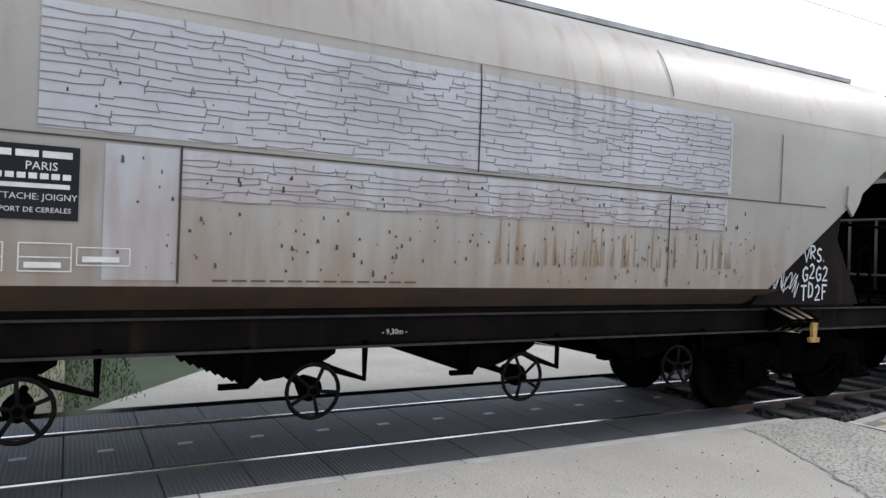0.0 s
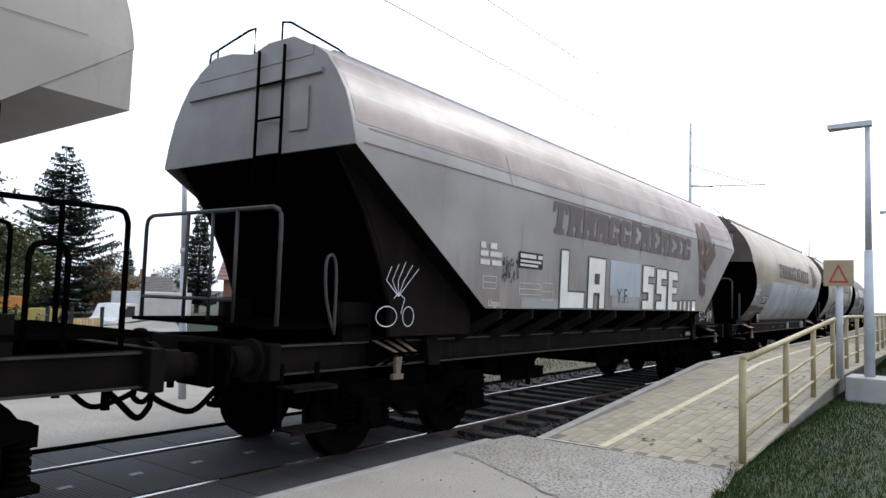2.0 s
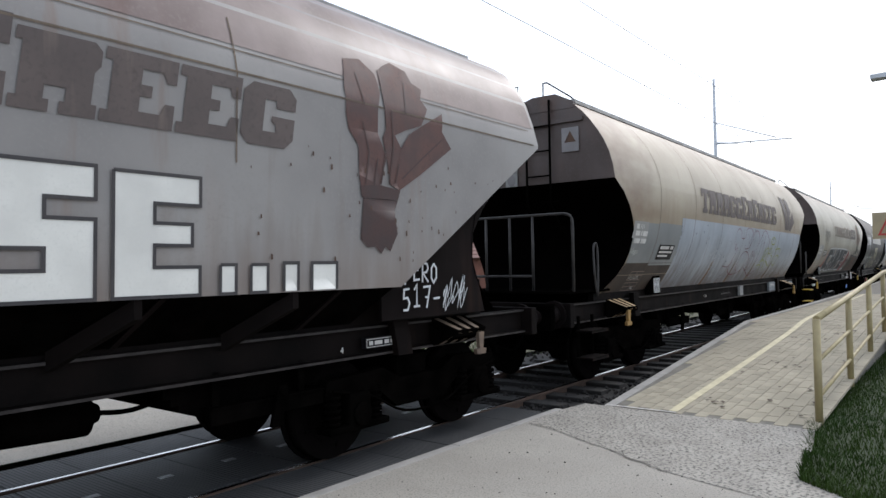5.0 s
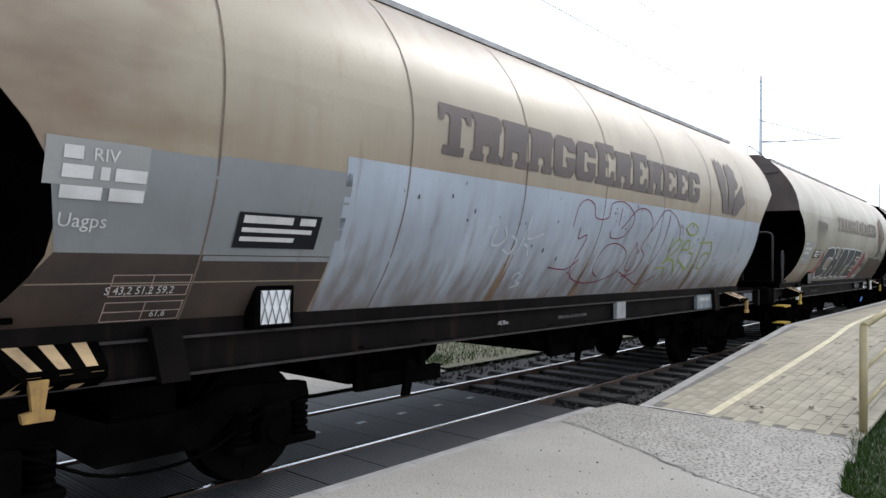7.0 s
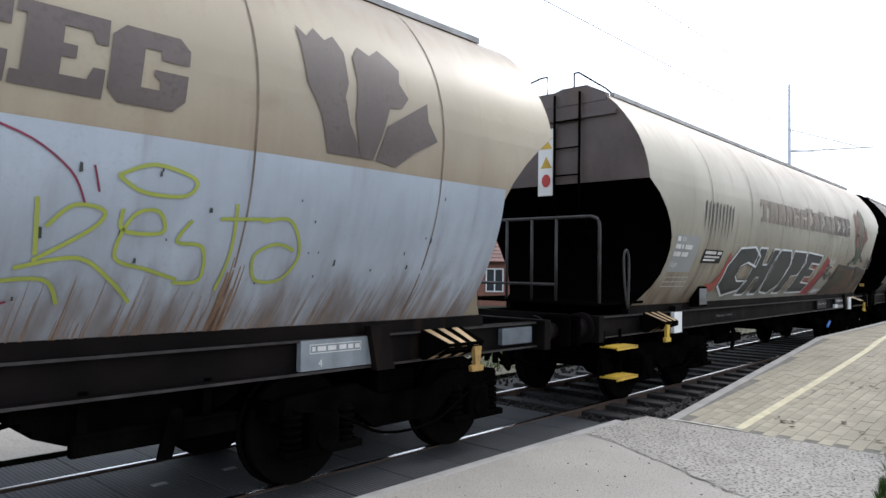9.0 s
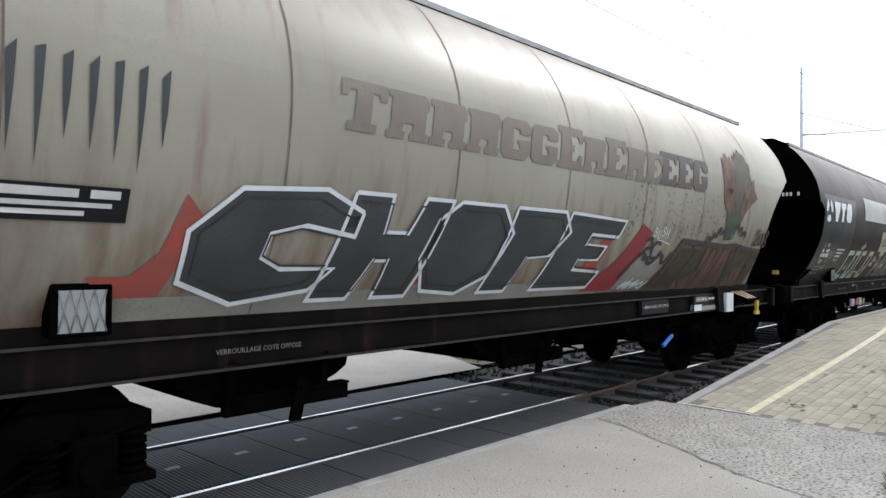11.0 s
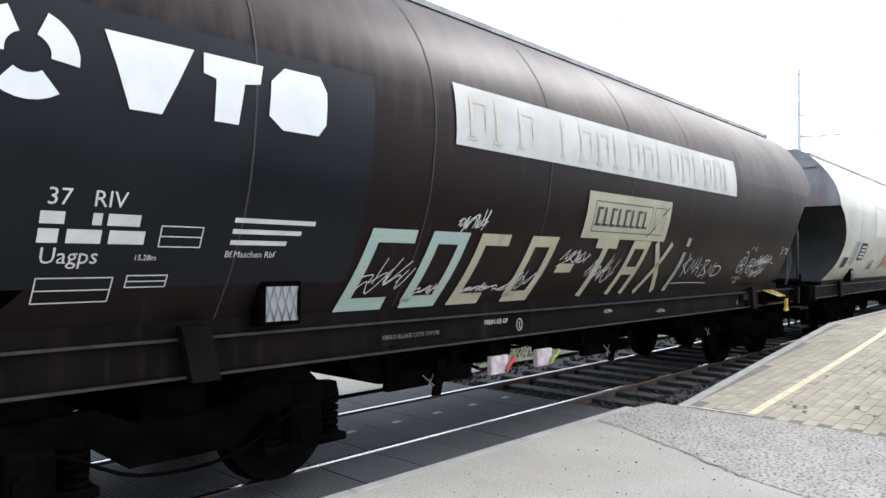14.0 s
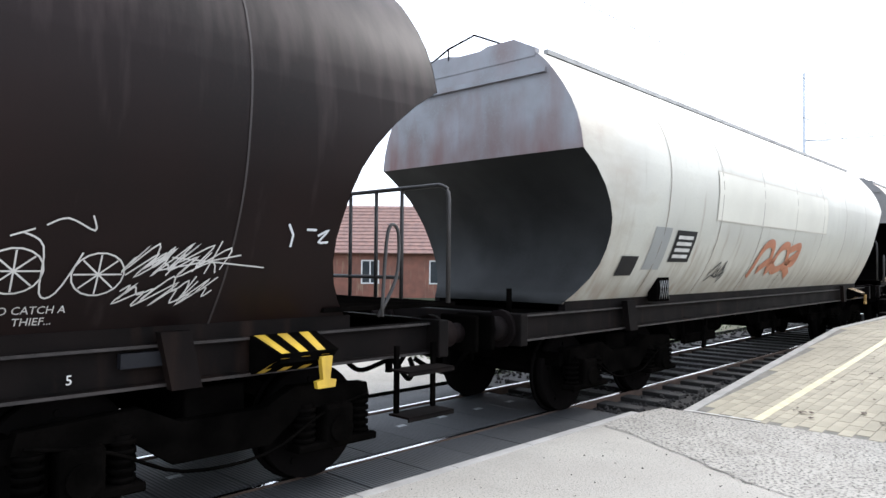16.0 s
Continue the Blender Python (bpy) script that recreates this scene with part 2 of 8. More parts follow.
# Ballast, stone and sleeper browns are darkened to paint in the train's shade.
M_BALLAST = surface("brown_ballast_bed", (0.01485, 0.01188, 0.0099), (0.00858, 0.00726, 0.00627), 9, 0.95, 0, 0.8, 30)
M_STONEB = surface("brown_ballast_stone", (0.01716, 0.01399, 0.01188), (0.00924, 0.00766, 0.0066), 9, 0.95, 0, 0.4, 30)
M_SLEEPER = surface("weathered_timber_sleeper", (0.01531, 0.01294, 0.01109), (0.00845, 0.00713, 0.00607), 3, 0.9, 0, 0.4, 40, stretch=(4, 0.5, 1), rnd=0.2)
M_SOIL = surface("grassy_soil", (0.0186, 0.0323, 0.00748), (0.02656, 0.03385, 0.01216), 0.8, 0.95, 0, 0.5, 30)
M_VERGE = surface("dry_grassy_gravel", (0.075, 0.078, 0.036), (0.13, 0.115, 0.075), 1.4, 0.95, 0, 0.5, 30, (0.05, 0.06, 0.02), 0.6)
M_GRASS = surface("grass_blades", (0.02058, 0.04853, 0.00643), (0.03534, 0.06069, 0.01025), 0.9, 0.85, 0, 0.0, gloss=0.15)
M_LEAF = surface("green_leaves", (0.0218, 0.0386, 0.0067), (0.0714, 0.0773, 0.0151), 0.5, 0.6, 0, 0.0)
M_LEAFB = surface("autumn_brown_leaves", (0.16, 0.085, 0.04), (0.13, 0.115, 0.04), 0.35, 0.65, 0, 0.0)
M_NEEDLE = surface("dark_conifer_needles", (0.016, 0.0288, 0.016), (0.0256, 0.0384, 0.0208), 0.5, 0.7, 0, 0.0)
M_BARK = surface("grey_brown_bark", (0.10, 0.08, 0.06), (0.06, 0.05, 0.04), 5, 0.9, 0, 0.5, 30)
M_FENCE = surface("ochre_painted_tube", (0.36, 0.29, 0.14), (0.27, 0.215, 0.11), 5, 0.55, 0, 0.08, 50, (0.14, 0.09, 0.05), 0.3)
M_CONC = surface("light_concrete", (0.42, 0.41, 0.39), (0.33, 0.32, 0.305), 2.5, 0.9, 0, 0.25, 60)
M_GALV = surface("galvanised_post", (0.4675, 0.4845, 0.51), (0.391, 0.408, 0.4335), 3, 0.55, 0.1, 0.05)
M_BRICK = surface("orange_red_brick", (0.32, 0.12, 0.07), (0.26, 0.10, 0.065), 3, 0.9, 0, 0.4, 25)
M_TILE = surface("brown_red_roof_tile", (0.19, 0.105, 0.085), (0.13, 0.08, 0.07), 4, 0.85, 0, 0.5, 25, rnd=0.2)
M_GLASS = surface("dark_window_glass", (0.03, 0.035, 0.04), (0.04, 0.045, 0.05), 3, 0.12, 0, 0.0)
M_LEAFDRY = surface("dry_brown_leaf", (0.09, 0.06, 0.04), (0.06, 0.04, 0.03), 5, 0.8, 0, 0.1)


# ---------------------------------------------------------------- mesh tools
def box(bm, x0, x1, y0, y1, z0, z1, bevel=0.0):
    vs = [bm.verts.new((x, y, z)) for x in (x0, x1) for y in (y0, y1) for z in (z0, z1)]
    fs = [bm.faces.new([vs[i] for i in q]) for q in ((0, 1, 3, 2), (4, 6, 7, 5), (0, 4, 5, 1), (2, 3, 7, 6), (0, 2, 6, 4), (1, 5, 7, 3))]
    if bevel:
        bmesh.ops.bevel(bm, geom=list({e for f in fs for e in f.edges}), offset=bevel, segments=2, affect="EDGES", profile=0.5)
    return bm


def cyl(bm, p, q, r, seg=10, r2=None):
    p, q = Vector(p), Vector(q)
    d = q - p
    rot = d.to_track_quat("Z", "Y").to_matrix()
    r2 = r if r2 is None else r2
    a = [bm.verts.new(p + rot @ Vector((r * math.cos(2 * math.pi * k / seg), r * math.sin(2 * math.pi * k / seg), 0))) for k in range(seg)]
    b = [bm.verts.new(q + rot @ Vector((r2 * math.cos(2 * math.pi * k / seg), r2 * math.sin(2 * math.pi * k / seg), 0))) for k in range(seg)]
    for k in range(seg):
        f = bm.faces.new((a[k], a[(k + 1) % seg], b[(k + 1) % seg], b[k]))
        f.smooth = True
    bm.faces.new(a[::-1])
    bm.faces.new(b)
    return bm


def tube(bm, pts, r, seg=8):
    """A round bar along pts, mitred at the bends."""
    pts = [Vector(p) for p in pts]
    rings = []
    ref = Vector((0.123, 0.456, 0.88)).normalized()
    for i, p in enumerate(pts):
        d = ((pts[min(i + 1, len(pts) - 1)] - p).normalized() + (p - pts[max(i - 1, 0)]).normalized()).normalized()
        u = d.cross(ref).normalized()
        v = d.cross(u)
        rings.append([bm.verts.new(p + (u * math.cos(2 * math.pi * k / seg) + v * math.sin(2 * math.pi * k / seg)) * r) for k in range(seg)])
    for a, b in zip(rings, rings[1:]):
        for k in range(seg):
            f = bm.faces.new((a[k], a[(k + 1) % seg], b[(k + 1) % seg], b[k]))
            f.smooth = True
    bm.faces.new(rings[0][::-1])
    bm.faces.new(rings[-1])
    return bm


def prism(bm, poly, y0, y1):
    """A plate with the outline poly in x and z, from y0 to y1."""
    a = [bm.verts.new((x, y0, z)) for x, z in poly]
    b = [bm.verts.new((x, y1, z)) for x, z in poly]
    n = len(poly)
    for k in range(n):
        bm.faces.new((a[k], a[(k + 1) % n], b[(k + 1) % n], b[k]))
    bm.faces.new(a[::-1])
    bm.faces.new(b)
    return bm


def mesh_of(name, bm, material):
    bmesh.ops.recalc_face_normals(bm, faces=bm.faces)
    me = bpy.data.meshes.new(name)
    bm.to_mesh(me)
    bm.free()
    if material:
        me.materials.append(material)
    return me


def part(name, bm, material, parent=None, label=""):
    ob = new(name, mesh_of(name, bm, material))
    ob.parent = parent
    return tagged(ob, label) if label else ob


def thing(name, label, category, m=None, group="", kind=""):
    ob = new(name)
    ob.empty_display_size = 0.3
    if m is not None:
        ob.matrix_basis = m
    return tagged(ob, label, category, group, kind)


def B():
    return bmesh.new()


def spline(pts, n=6):
    """A smooth line through pts."""
    out = []
    for i in range(len(pts) - 1):
        p0, p1, p2, p3 = pts[max(i - 1, 0)], pts[i], pts[i + 1], pts[min(i + 2, len(pts) - 1)]
        for k in range(n):
            t = k / n
            out.append(tuple(0.5 * (2 * b + (c - a) * t + (2 * a - 5 * b + 4 * c - d) * t * t + (3 * b - a - 3 * c + d) * t ** 3)
                             for a, b, c, d in zip(p0, p1, p2, p3)))
    return out + [tuple(pts[-1])]


# ---------------------------------------------------------------- wagon
ROUND = [(1.24, 0.96), (1.38, 1.06), (1.52, 1.155), (1.68, 1.245), (1.85, 1.32), (2.02, 1.385), (2.18, 1.43), (2.35, 1.46), (2.52, 1.48),
         (2.70, 1.495), (2.88, 1.49), (3.05, 1.465), (3.23, 1.415), (3.40, 1.34), (3.55, 1.25), (3.70, 1.14), (3.82, 1.04), (3.93, 0.92), (4.01, 0.80), (4.07, 0.62), (4.10, 0.35)]
FLAT = [(1.40, 1.36), (1.70, 1.365), (2.00, 1.37), (2.30, 1.38), (2.60, 1.385), (2.90, 1.39), (3.05, 1.39), (3.20, 1.38), (3.36, 1.34), (3.52, 1.275), (3.68, 1.19),
        (3.82, 1.08), (3.94, 0.94), (4.03, 0.76), (4.09, 0.5)]
FLAT_B = [(1.52, 1.45), (1.9, 1.46), (2.3, 1.47), (2.7, 1.48), (2.98, 1.49), (3.02, 1.49), (3.25, 1.43), (3.5, 1.34), (3.7, 1.22), (3.88, 1.08), (4.0, 0.9), (4.07, 0.66)]


def width_at(profile, z):
    return float(np.interp(z, [p[0] for p in profile], [p[1] for p in profile]))


def hollow(u):
    """The hollow of an end sheet from its upper break down to the frame."""
    return float(np.interp(u, [0, 0.07, 0.136, 0.24, 0.345, 0.42, 0.5, 0.58, 0.66, 0.75, 0.84, 0.92, 1.0], [0.0, 0.24, 0.44, 0.67, 0.83, 0.91, 0.965, 0.99, 1.0, 0.97, 0.88, 0.74, 0.56]))


class Wagon:
    def __init__(self, label, front, length, profile, brk, depth, curved, paint, end_front, end_rear, slope, open_end=False, group="hopper wagons of the train"):
        self.open_end = open_end
        self.root = thing("hopper_wagon", label, "freight wagon", None, group)
        self.front, self.length, self.profile = front, length, profile
        self.brk, self.depth, self.curved = brk, depth, curved
        self.brk_rear = 3.02 if curved else brk
        self.paint, self.slope = paint, slope
        self.z0 = profile[0][0]
        self.wheels = []
        self.shell(end_front, end_rear)

    def inset(self, z, rear=False):
        brk = self.brk_rear if rear else self.brk
        if z >= brk:
            return 0.0
        u = (brk - z) / (brk - self.z0)
        return self.depth * hollow(u) if self.curved else self.depth * u

    def side(self, x, z, off=0.004):
        return (x, -(width_at(self.profile, z) + off), z)

    def shell(self, end_front, end_rear):
        prof = []
        for (z, w), (z2, w2) in zip(self.profile, self.profile[1:]):
            prof.append((z, w))
            for k in sorted({self.brk, self.brk_rear}):
                if z < k < z2:
                    prof.append((k, width_at(self.profile, k)))
        prof.append(self.profile[-1])
        L = self.length
        xs = [0.0] + [L * k / 12 for k in range(1, 12)] + [L]
        bm = B()
        ring = [(z, -w) for z, w in prof] + [(z, w) for z, w in reversed(prof)]
        grid = []
        for z, y in ring:
            a, c = self.inset(z), self.inset(z, True)
            row = []
            for k, x in enumerate(xs):
                xx = a + (L - a - c) * x / L
                row.append(bm.verts.new((xx, y, z)))
            grid.append(row)
        for r, s in zip(grid, grid[1:]):
            for k in range(len(xs) - 1):
                f = bm.faces.new((r[k], r[k + 1], s[k + 1], s[k]))
                f.smooth = True
        body = part("body", bm, self.paint, self.root)
        self.body = body
        # end walls above the break, sloping sheets below it
        for at, sgn, mat in ((0.0, 1, end_front), (L, -1, end_rear)):
            brk = self.brk if sgn > 0 else self.brk_rear
            upper = [p for p in prof if p[0] >= brk - 1e-6]
            lower = [p for p in prof if p[0] <= brk + 1e-6]
            bm = B()
            poly = [(z, -w) for z, w in upper] + [(z, w) for z, w in reversed(upper)]
            a = [bm.verts.new((at - sgn * 0.012, y, z)) for z, y in poly]
            b = [bm.verts.new((at + sgn * 0.02, y * 0.995, z)) for z, y in poly]
            bm.faces.new(a)
            bm.faces.new(b[::-1])
            for k in range(len(a)):
                bm.faces.new((a[k], a[(k + 1) % len(a)], b[(k + 1) % len(a)], b[k]))
            part("end_wall", bm, mat, self.root)
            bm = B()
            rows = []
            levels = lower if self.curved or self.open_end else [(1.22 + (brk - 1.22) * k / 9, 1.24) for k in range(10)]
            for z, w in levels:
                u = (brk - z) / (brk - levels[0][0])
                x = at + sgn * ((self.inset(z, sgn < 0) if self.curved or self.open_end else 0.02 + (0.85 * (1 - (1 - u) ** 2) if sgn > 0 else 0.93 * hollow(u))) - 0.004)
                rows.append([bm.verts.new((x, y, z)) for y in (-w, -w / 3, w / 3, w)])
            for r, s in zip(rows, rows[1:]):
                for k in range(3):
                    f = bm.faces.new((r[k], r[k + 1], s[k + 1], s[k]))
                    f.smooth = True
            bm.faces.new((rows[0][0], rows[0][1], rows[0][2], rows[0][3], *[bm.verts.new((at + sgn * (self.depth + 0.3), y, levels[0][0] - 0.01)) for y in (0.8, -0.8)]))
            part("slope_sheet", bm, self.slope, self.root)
        # roof walkway with its hatch rim
        bm = B()
        box(bm, 0.9, L - 0.9, -0.62, 0.62, 4.06, 4.13, 0.02)
        part("roof_hatch", bm, self.paint, self.root)
        for s in (-1, 1):
            bm = B()
            box(bm, 0.35, L - 0.35, s * 0.78 - 0.03, s * 0.78 + 0.03, 4.02, 4.075)
            part("roof_rail", bm, M_BARE, self.root)

    def seams(self, xs, zlo=None, zhi=3.95, mat=None):
        for x in xs:
            self.band(x - 0.007, x + 0.007, zlo or self.z0, zhi, mat or M_SEAM, "weld_seam", 0.006)

    def band(self, x0, x1, z0, z1, mat, name="paint_patch", off=0.004, label="", parent=None, taper=(0, 0)):
        """A thin sheet that follows the side."""
        bm = B()
        n = max(1, int((z1 - z0) / 0.1))
        rows = []
        for k in range(n + 1):
            z = z0 + (z1 - z0) * k / n
            u = k / n
            rows.append([bm.verts.new(self.side(x, z, off)) for x in (x0 + taper[0] * (1 - u), x1 + taper[1] * (1 - u))])
        for r, s in zip(rows, rows[1:]):
            f = bm.faces.new((r[0], r[1], s[1], s[0]))
            f.smooth = True
        return part(name, bm, mat, parent or self.root, label)

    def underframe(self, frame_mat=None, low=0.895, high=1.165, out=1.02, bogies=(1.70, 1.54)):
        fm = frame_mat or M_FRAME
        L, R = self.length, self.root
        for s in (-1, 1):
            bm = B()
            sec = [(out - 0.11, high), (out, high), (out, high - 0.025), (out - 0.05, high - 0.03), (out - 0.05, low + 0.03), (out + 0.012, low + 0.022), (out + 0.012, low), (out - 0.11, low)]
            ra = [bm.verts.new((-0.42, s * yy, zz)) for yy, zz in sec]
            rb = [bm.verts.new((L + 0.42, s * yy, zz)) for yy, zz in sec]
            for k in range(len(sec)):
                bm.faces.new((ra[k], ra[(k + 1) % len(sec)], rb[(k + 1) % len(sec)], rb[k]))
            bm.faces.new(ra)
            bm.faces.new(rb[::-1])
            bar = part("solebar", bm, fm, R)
            # Thin paler strips stand in for the lit lips of both flanges.
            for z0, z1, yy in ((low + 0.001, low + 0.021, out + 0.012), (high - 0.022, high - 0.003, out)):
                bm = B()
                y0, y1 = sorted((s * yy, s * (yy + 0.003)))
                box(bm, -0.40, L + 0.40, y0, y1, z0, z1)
                part("flange_edge", bm, M_EDGE, bar, "dull grey strip painted for the light on the flange edge")
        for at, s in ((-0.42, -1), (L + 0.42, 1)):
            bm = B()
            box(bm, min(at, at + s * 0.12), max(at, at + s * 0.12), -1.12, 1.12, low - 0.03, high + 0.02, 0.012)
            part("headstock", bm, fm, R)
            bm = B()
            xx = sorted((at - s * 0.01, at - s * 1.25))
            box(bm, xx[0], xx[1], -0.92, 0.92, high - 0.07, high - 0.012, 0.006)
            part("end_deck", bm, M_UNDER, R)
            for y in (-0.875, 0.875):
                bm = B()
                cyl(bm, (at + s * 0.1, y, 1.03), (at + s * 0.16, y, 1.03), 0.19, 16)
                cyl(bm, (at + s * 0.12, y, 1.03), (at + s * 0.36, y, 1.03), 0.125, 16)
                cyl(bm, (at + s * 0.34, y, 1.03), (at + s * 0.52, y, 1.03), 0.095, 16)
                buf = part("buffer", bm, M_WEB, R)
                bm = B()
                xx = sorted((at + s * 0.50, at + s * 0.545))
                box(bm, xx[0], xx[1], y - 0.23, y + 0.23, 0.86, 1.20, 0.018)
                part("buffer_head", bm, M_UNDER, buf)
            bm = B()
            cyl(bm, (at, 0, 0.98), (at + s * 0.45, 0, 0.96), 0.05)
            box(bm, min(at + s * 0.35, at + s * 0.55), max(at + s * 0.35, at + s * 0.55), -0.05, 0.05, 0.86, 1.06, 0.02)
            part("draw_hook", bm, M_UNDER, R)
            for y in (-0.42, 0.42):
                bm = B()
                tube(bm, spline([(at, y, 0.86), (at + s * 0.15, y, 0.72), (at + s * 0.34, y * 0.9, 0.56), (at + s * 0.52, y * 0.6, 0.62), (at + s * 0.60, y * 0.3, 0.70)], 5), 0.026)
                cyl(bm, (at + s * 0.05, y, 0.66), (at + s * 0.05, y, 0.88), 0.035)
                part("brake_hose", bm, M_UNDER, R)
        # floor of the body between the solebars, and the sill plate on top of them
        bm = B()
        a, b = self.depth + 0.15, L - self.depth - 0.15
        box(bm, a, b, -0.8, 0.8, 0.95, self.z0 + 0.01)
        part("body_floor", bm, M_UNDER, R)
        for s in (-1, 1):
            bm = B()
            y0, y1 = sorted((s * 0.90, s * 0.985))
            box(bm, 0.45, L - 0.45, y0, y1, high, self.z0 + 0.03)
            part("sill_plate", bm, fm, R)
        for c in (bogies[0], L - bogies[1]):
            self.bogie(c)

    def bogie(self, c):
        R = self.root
        bm = B()
        box(bm, c - 0.22, c + 0.22, -0.92, 0.92, 0.55, 0.84, 0.02)
        bog = part("bogie", bm, M_UNDER, R, "grimy two-axle bogie, its black deepened for shade")
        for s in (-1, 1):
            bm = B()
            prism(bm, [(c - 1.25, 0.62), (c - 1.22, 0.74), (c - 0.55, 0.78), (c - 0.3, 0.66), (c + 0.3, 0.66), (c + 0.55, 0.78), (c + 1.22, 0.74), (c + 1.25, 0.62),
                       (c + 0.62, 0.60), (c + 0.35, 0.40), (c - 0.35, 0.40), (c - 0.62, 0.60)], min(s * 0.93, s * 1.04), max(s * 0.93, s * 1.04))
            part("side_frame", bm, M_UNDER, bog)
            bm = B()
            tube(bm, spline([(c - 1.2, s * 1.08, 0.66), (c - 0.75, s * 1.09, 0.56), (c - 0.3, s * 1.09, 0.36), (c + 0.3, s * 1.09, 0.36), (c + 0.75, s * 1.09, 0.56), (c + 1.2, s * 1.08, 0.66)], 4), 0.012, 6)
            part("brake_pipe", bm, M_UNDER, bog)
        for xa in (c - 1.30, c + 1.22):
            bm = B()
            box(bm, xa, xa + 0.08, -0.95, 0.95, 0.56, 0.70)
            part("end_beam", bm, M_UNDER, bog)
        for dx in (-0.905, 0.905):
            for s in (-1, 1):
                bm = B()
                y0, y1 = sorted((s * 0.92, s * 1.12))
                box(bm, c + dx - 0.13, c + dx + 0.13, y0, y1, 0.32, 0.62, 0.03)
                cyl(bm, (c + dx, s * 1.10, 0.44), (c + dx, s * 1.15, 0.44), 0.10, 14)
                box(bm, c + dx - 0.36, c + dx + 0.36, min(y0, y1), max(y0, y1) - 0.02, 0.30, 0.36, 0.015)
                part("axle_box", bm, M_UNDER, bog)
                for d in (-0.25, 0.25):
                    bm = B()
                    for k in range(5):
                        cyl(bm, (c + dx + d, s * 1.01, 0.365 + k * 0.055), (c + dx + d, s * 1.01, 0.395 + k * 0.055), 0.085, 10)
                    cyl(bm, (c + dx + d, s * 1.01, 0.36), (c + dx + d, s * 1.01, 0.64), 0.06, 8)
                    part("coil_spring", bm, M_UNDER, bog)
            bm = B()
            for s in (-1, 1):
                cyl(bm, (0, s * 0.63, 0), (0, s * 0.755, 0), 0.44, 32)
                cyl(bm, (0, s * 0.60, 0), (0, s * 0.632, 0), 0.47, 32)
                cyl(bm, (0, s * 0.752, 0), (0, s * 0.765, 0), 0.30, 20)
                for k in range(5):
                    a = 2 * math.pi * k / 5
                    cyl(bm, (0.33 * math.cos(a), s * 0.755, 0.33 * math.sin(a)), (0.33 * math.cos(a), s * 0.768, 0.33 * math.sin(a)), 0.025, 6)
            cyl(bm, (0, -1.08, 0), (0, 1.08, 0), 0.075, 12)
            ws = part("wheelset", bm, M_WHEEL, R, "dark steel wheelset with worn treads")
            self.wheels.append((ws, c + dx))

    def hatch_plate(self, x, rear, mats=None):
        """The slanted jacking bracket with hazard stripes and its hook."""
        R = self.root
        s = 1 if rear else -1
        stripe, hook = mats or (M_ORANGE, M_HOOK)
        xa, xb = sorted((x, x + s * 0.55))
        bm = B()
        v = [bm.verts.new(p) for p in ((xa, -1.02, 1.17), (xb, -1.02, 1.17), (xb - (0.06 if s < 0 else 0), -1.30, 1.06), (xa + (0.06 if s > 0 else 0), -1.30, 1.06),
                                       (xa, -1.02, 0.90), (xb, -1.02, 0.90), (xb - 0.06, -1.30, 1.00), (xa + 0.06, -1.30, 1.00))]
        for q in ((0, 1, 2, 3), (4, 7, 6, 5), (3, 2, 6, 7), (0, 3, 7, 4), (1, 5, 6, 2)):
            bm.faces.new([v[i] for i in q])
        plate = part("jacking_bracket", bm, M_UNDER, R, "slanted bracket with worn hazard stripes")
        for k in range(3):
            bm = B()
            u0, u1 = (k + 0.15) / 3, (k + 0.6) / 3
            p = [Vector((xa + (xb - xa) * u, y, z + 0.004)) for u, y, z in ((u0, -1.03, 1.166), (u1, -1.03, 1.166), (u1 * 0.8 + 0.1, -1.297, 1.062), (u0 * 0.8 + 0.1, -1.297, 1.062))]
            bm.faces.new([bm.verts.new(q) for q in p])
            part("hazard_stripe", bm, stripe, plate)
        for k in range(3):
            bm = B()
            g0 = xa + (xb - xa) * (0.12 + k * 0.3)
            p = [(g0, 1.045), (g0 + 0.07, 1.045), (g0 + 0.0, 0.93), (g0 - 0.07, 0.93)]
            bm.faces.new([bm.verts.new((px, -1.03 - 0.275 * min(1, (pz - 0.90) / 0.10), pz - 0.01)) for px, pz in p])
            part("hazard_stripe", bm, stripe, plate)
        bm = B()
        hx = xb - 0.12 if rear else xa + 0.12
        prism(bm, [(hx - 0.05, 1.02), (hx + 0.05, 1.02), (hx + 0.03, 0.86), (hx + 0.085, 0.85), (hx + 0.075, 0.80), (hx - 0.075, 0.80), (hx - 0.085, 0.85), (hx - 0.03, 0.86)], -1.325, -1.285)
        part("rope_hook", bm, hook, plate, "chipped yellow hook")

    def rib(self, x, mat=None):
        """A bracket plate between body and solebar."""
        bm = B()
        prism(bm, [(x - 0.11, 1.24), (x + 0.09, 1.24), (x + 0.17, 0.875), (x - 0.03, 0.875)], -1.10, -1.025)
        part("bracket", bm, mat or M_FRAME, self.root)

    def platform(self, deck_x=-0.55, mat=None, yellow=False):
        """End platform with its rail, ladder and steps."""
        R = self.root
        m = mat or M_UNDER
        bm = B()
        box(bm, deck_x, 0.75, -1.05, 1.05, 1.30, 1.335, 0.006)
        part("platform_deck", bm, m, R)
        gx, zt = deck_x + 0.11, 2.38
        bm = B()
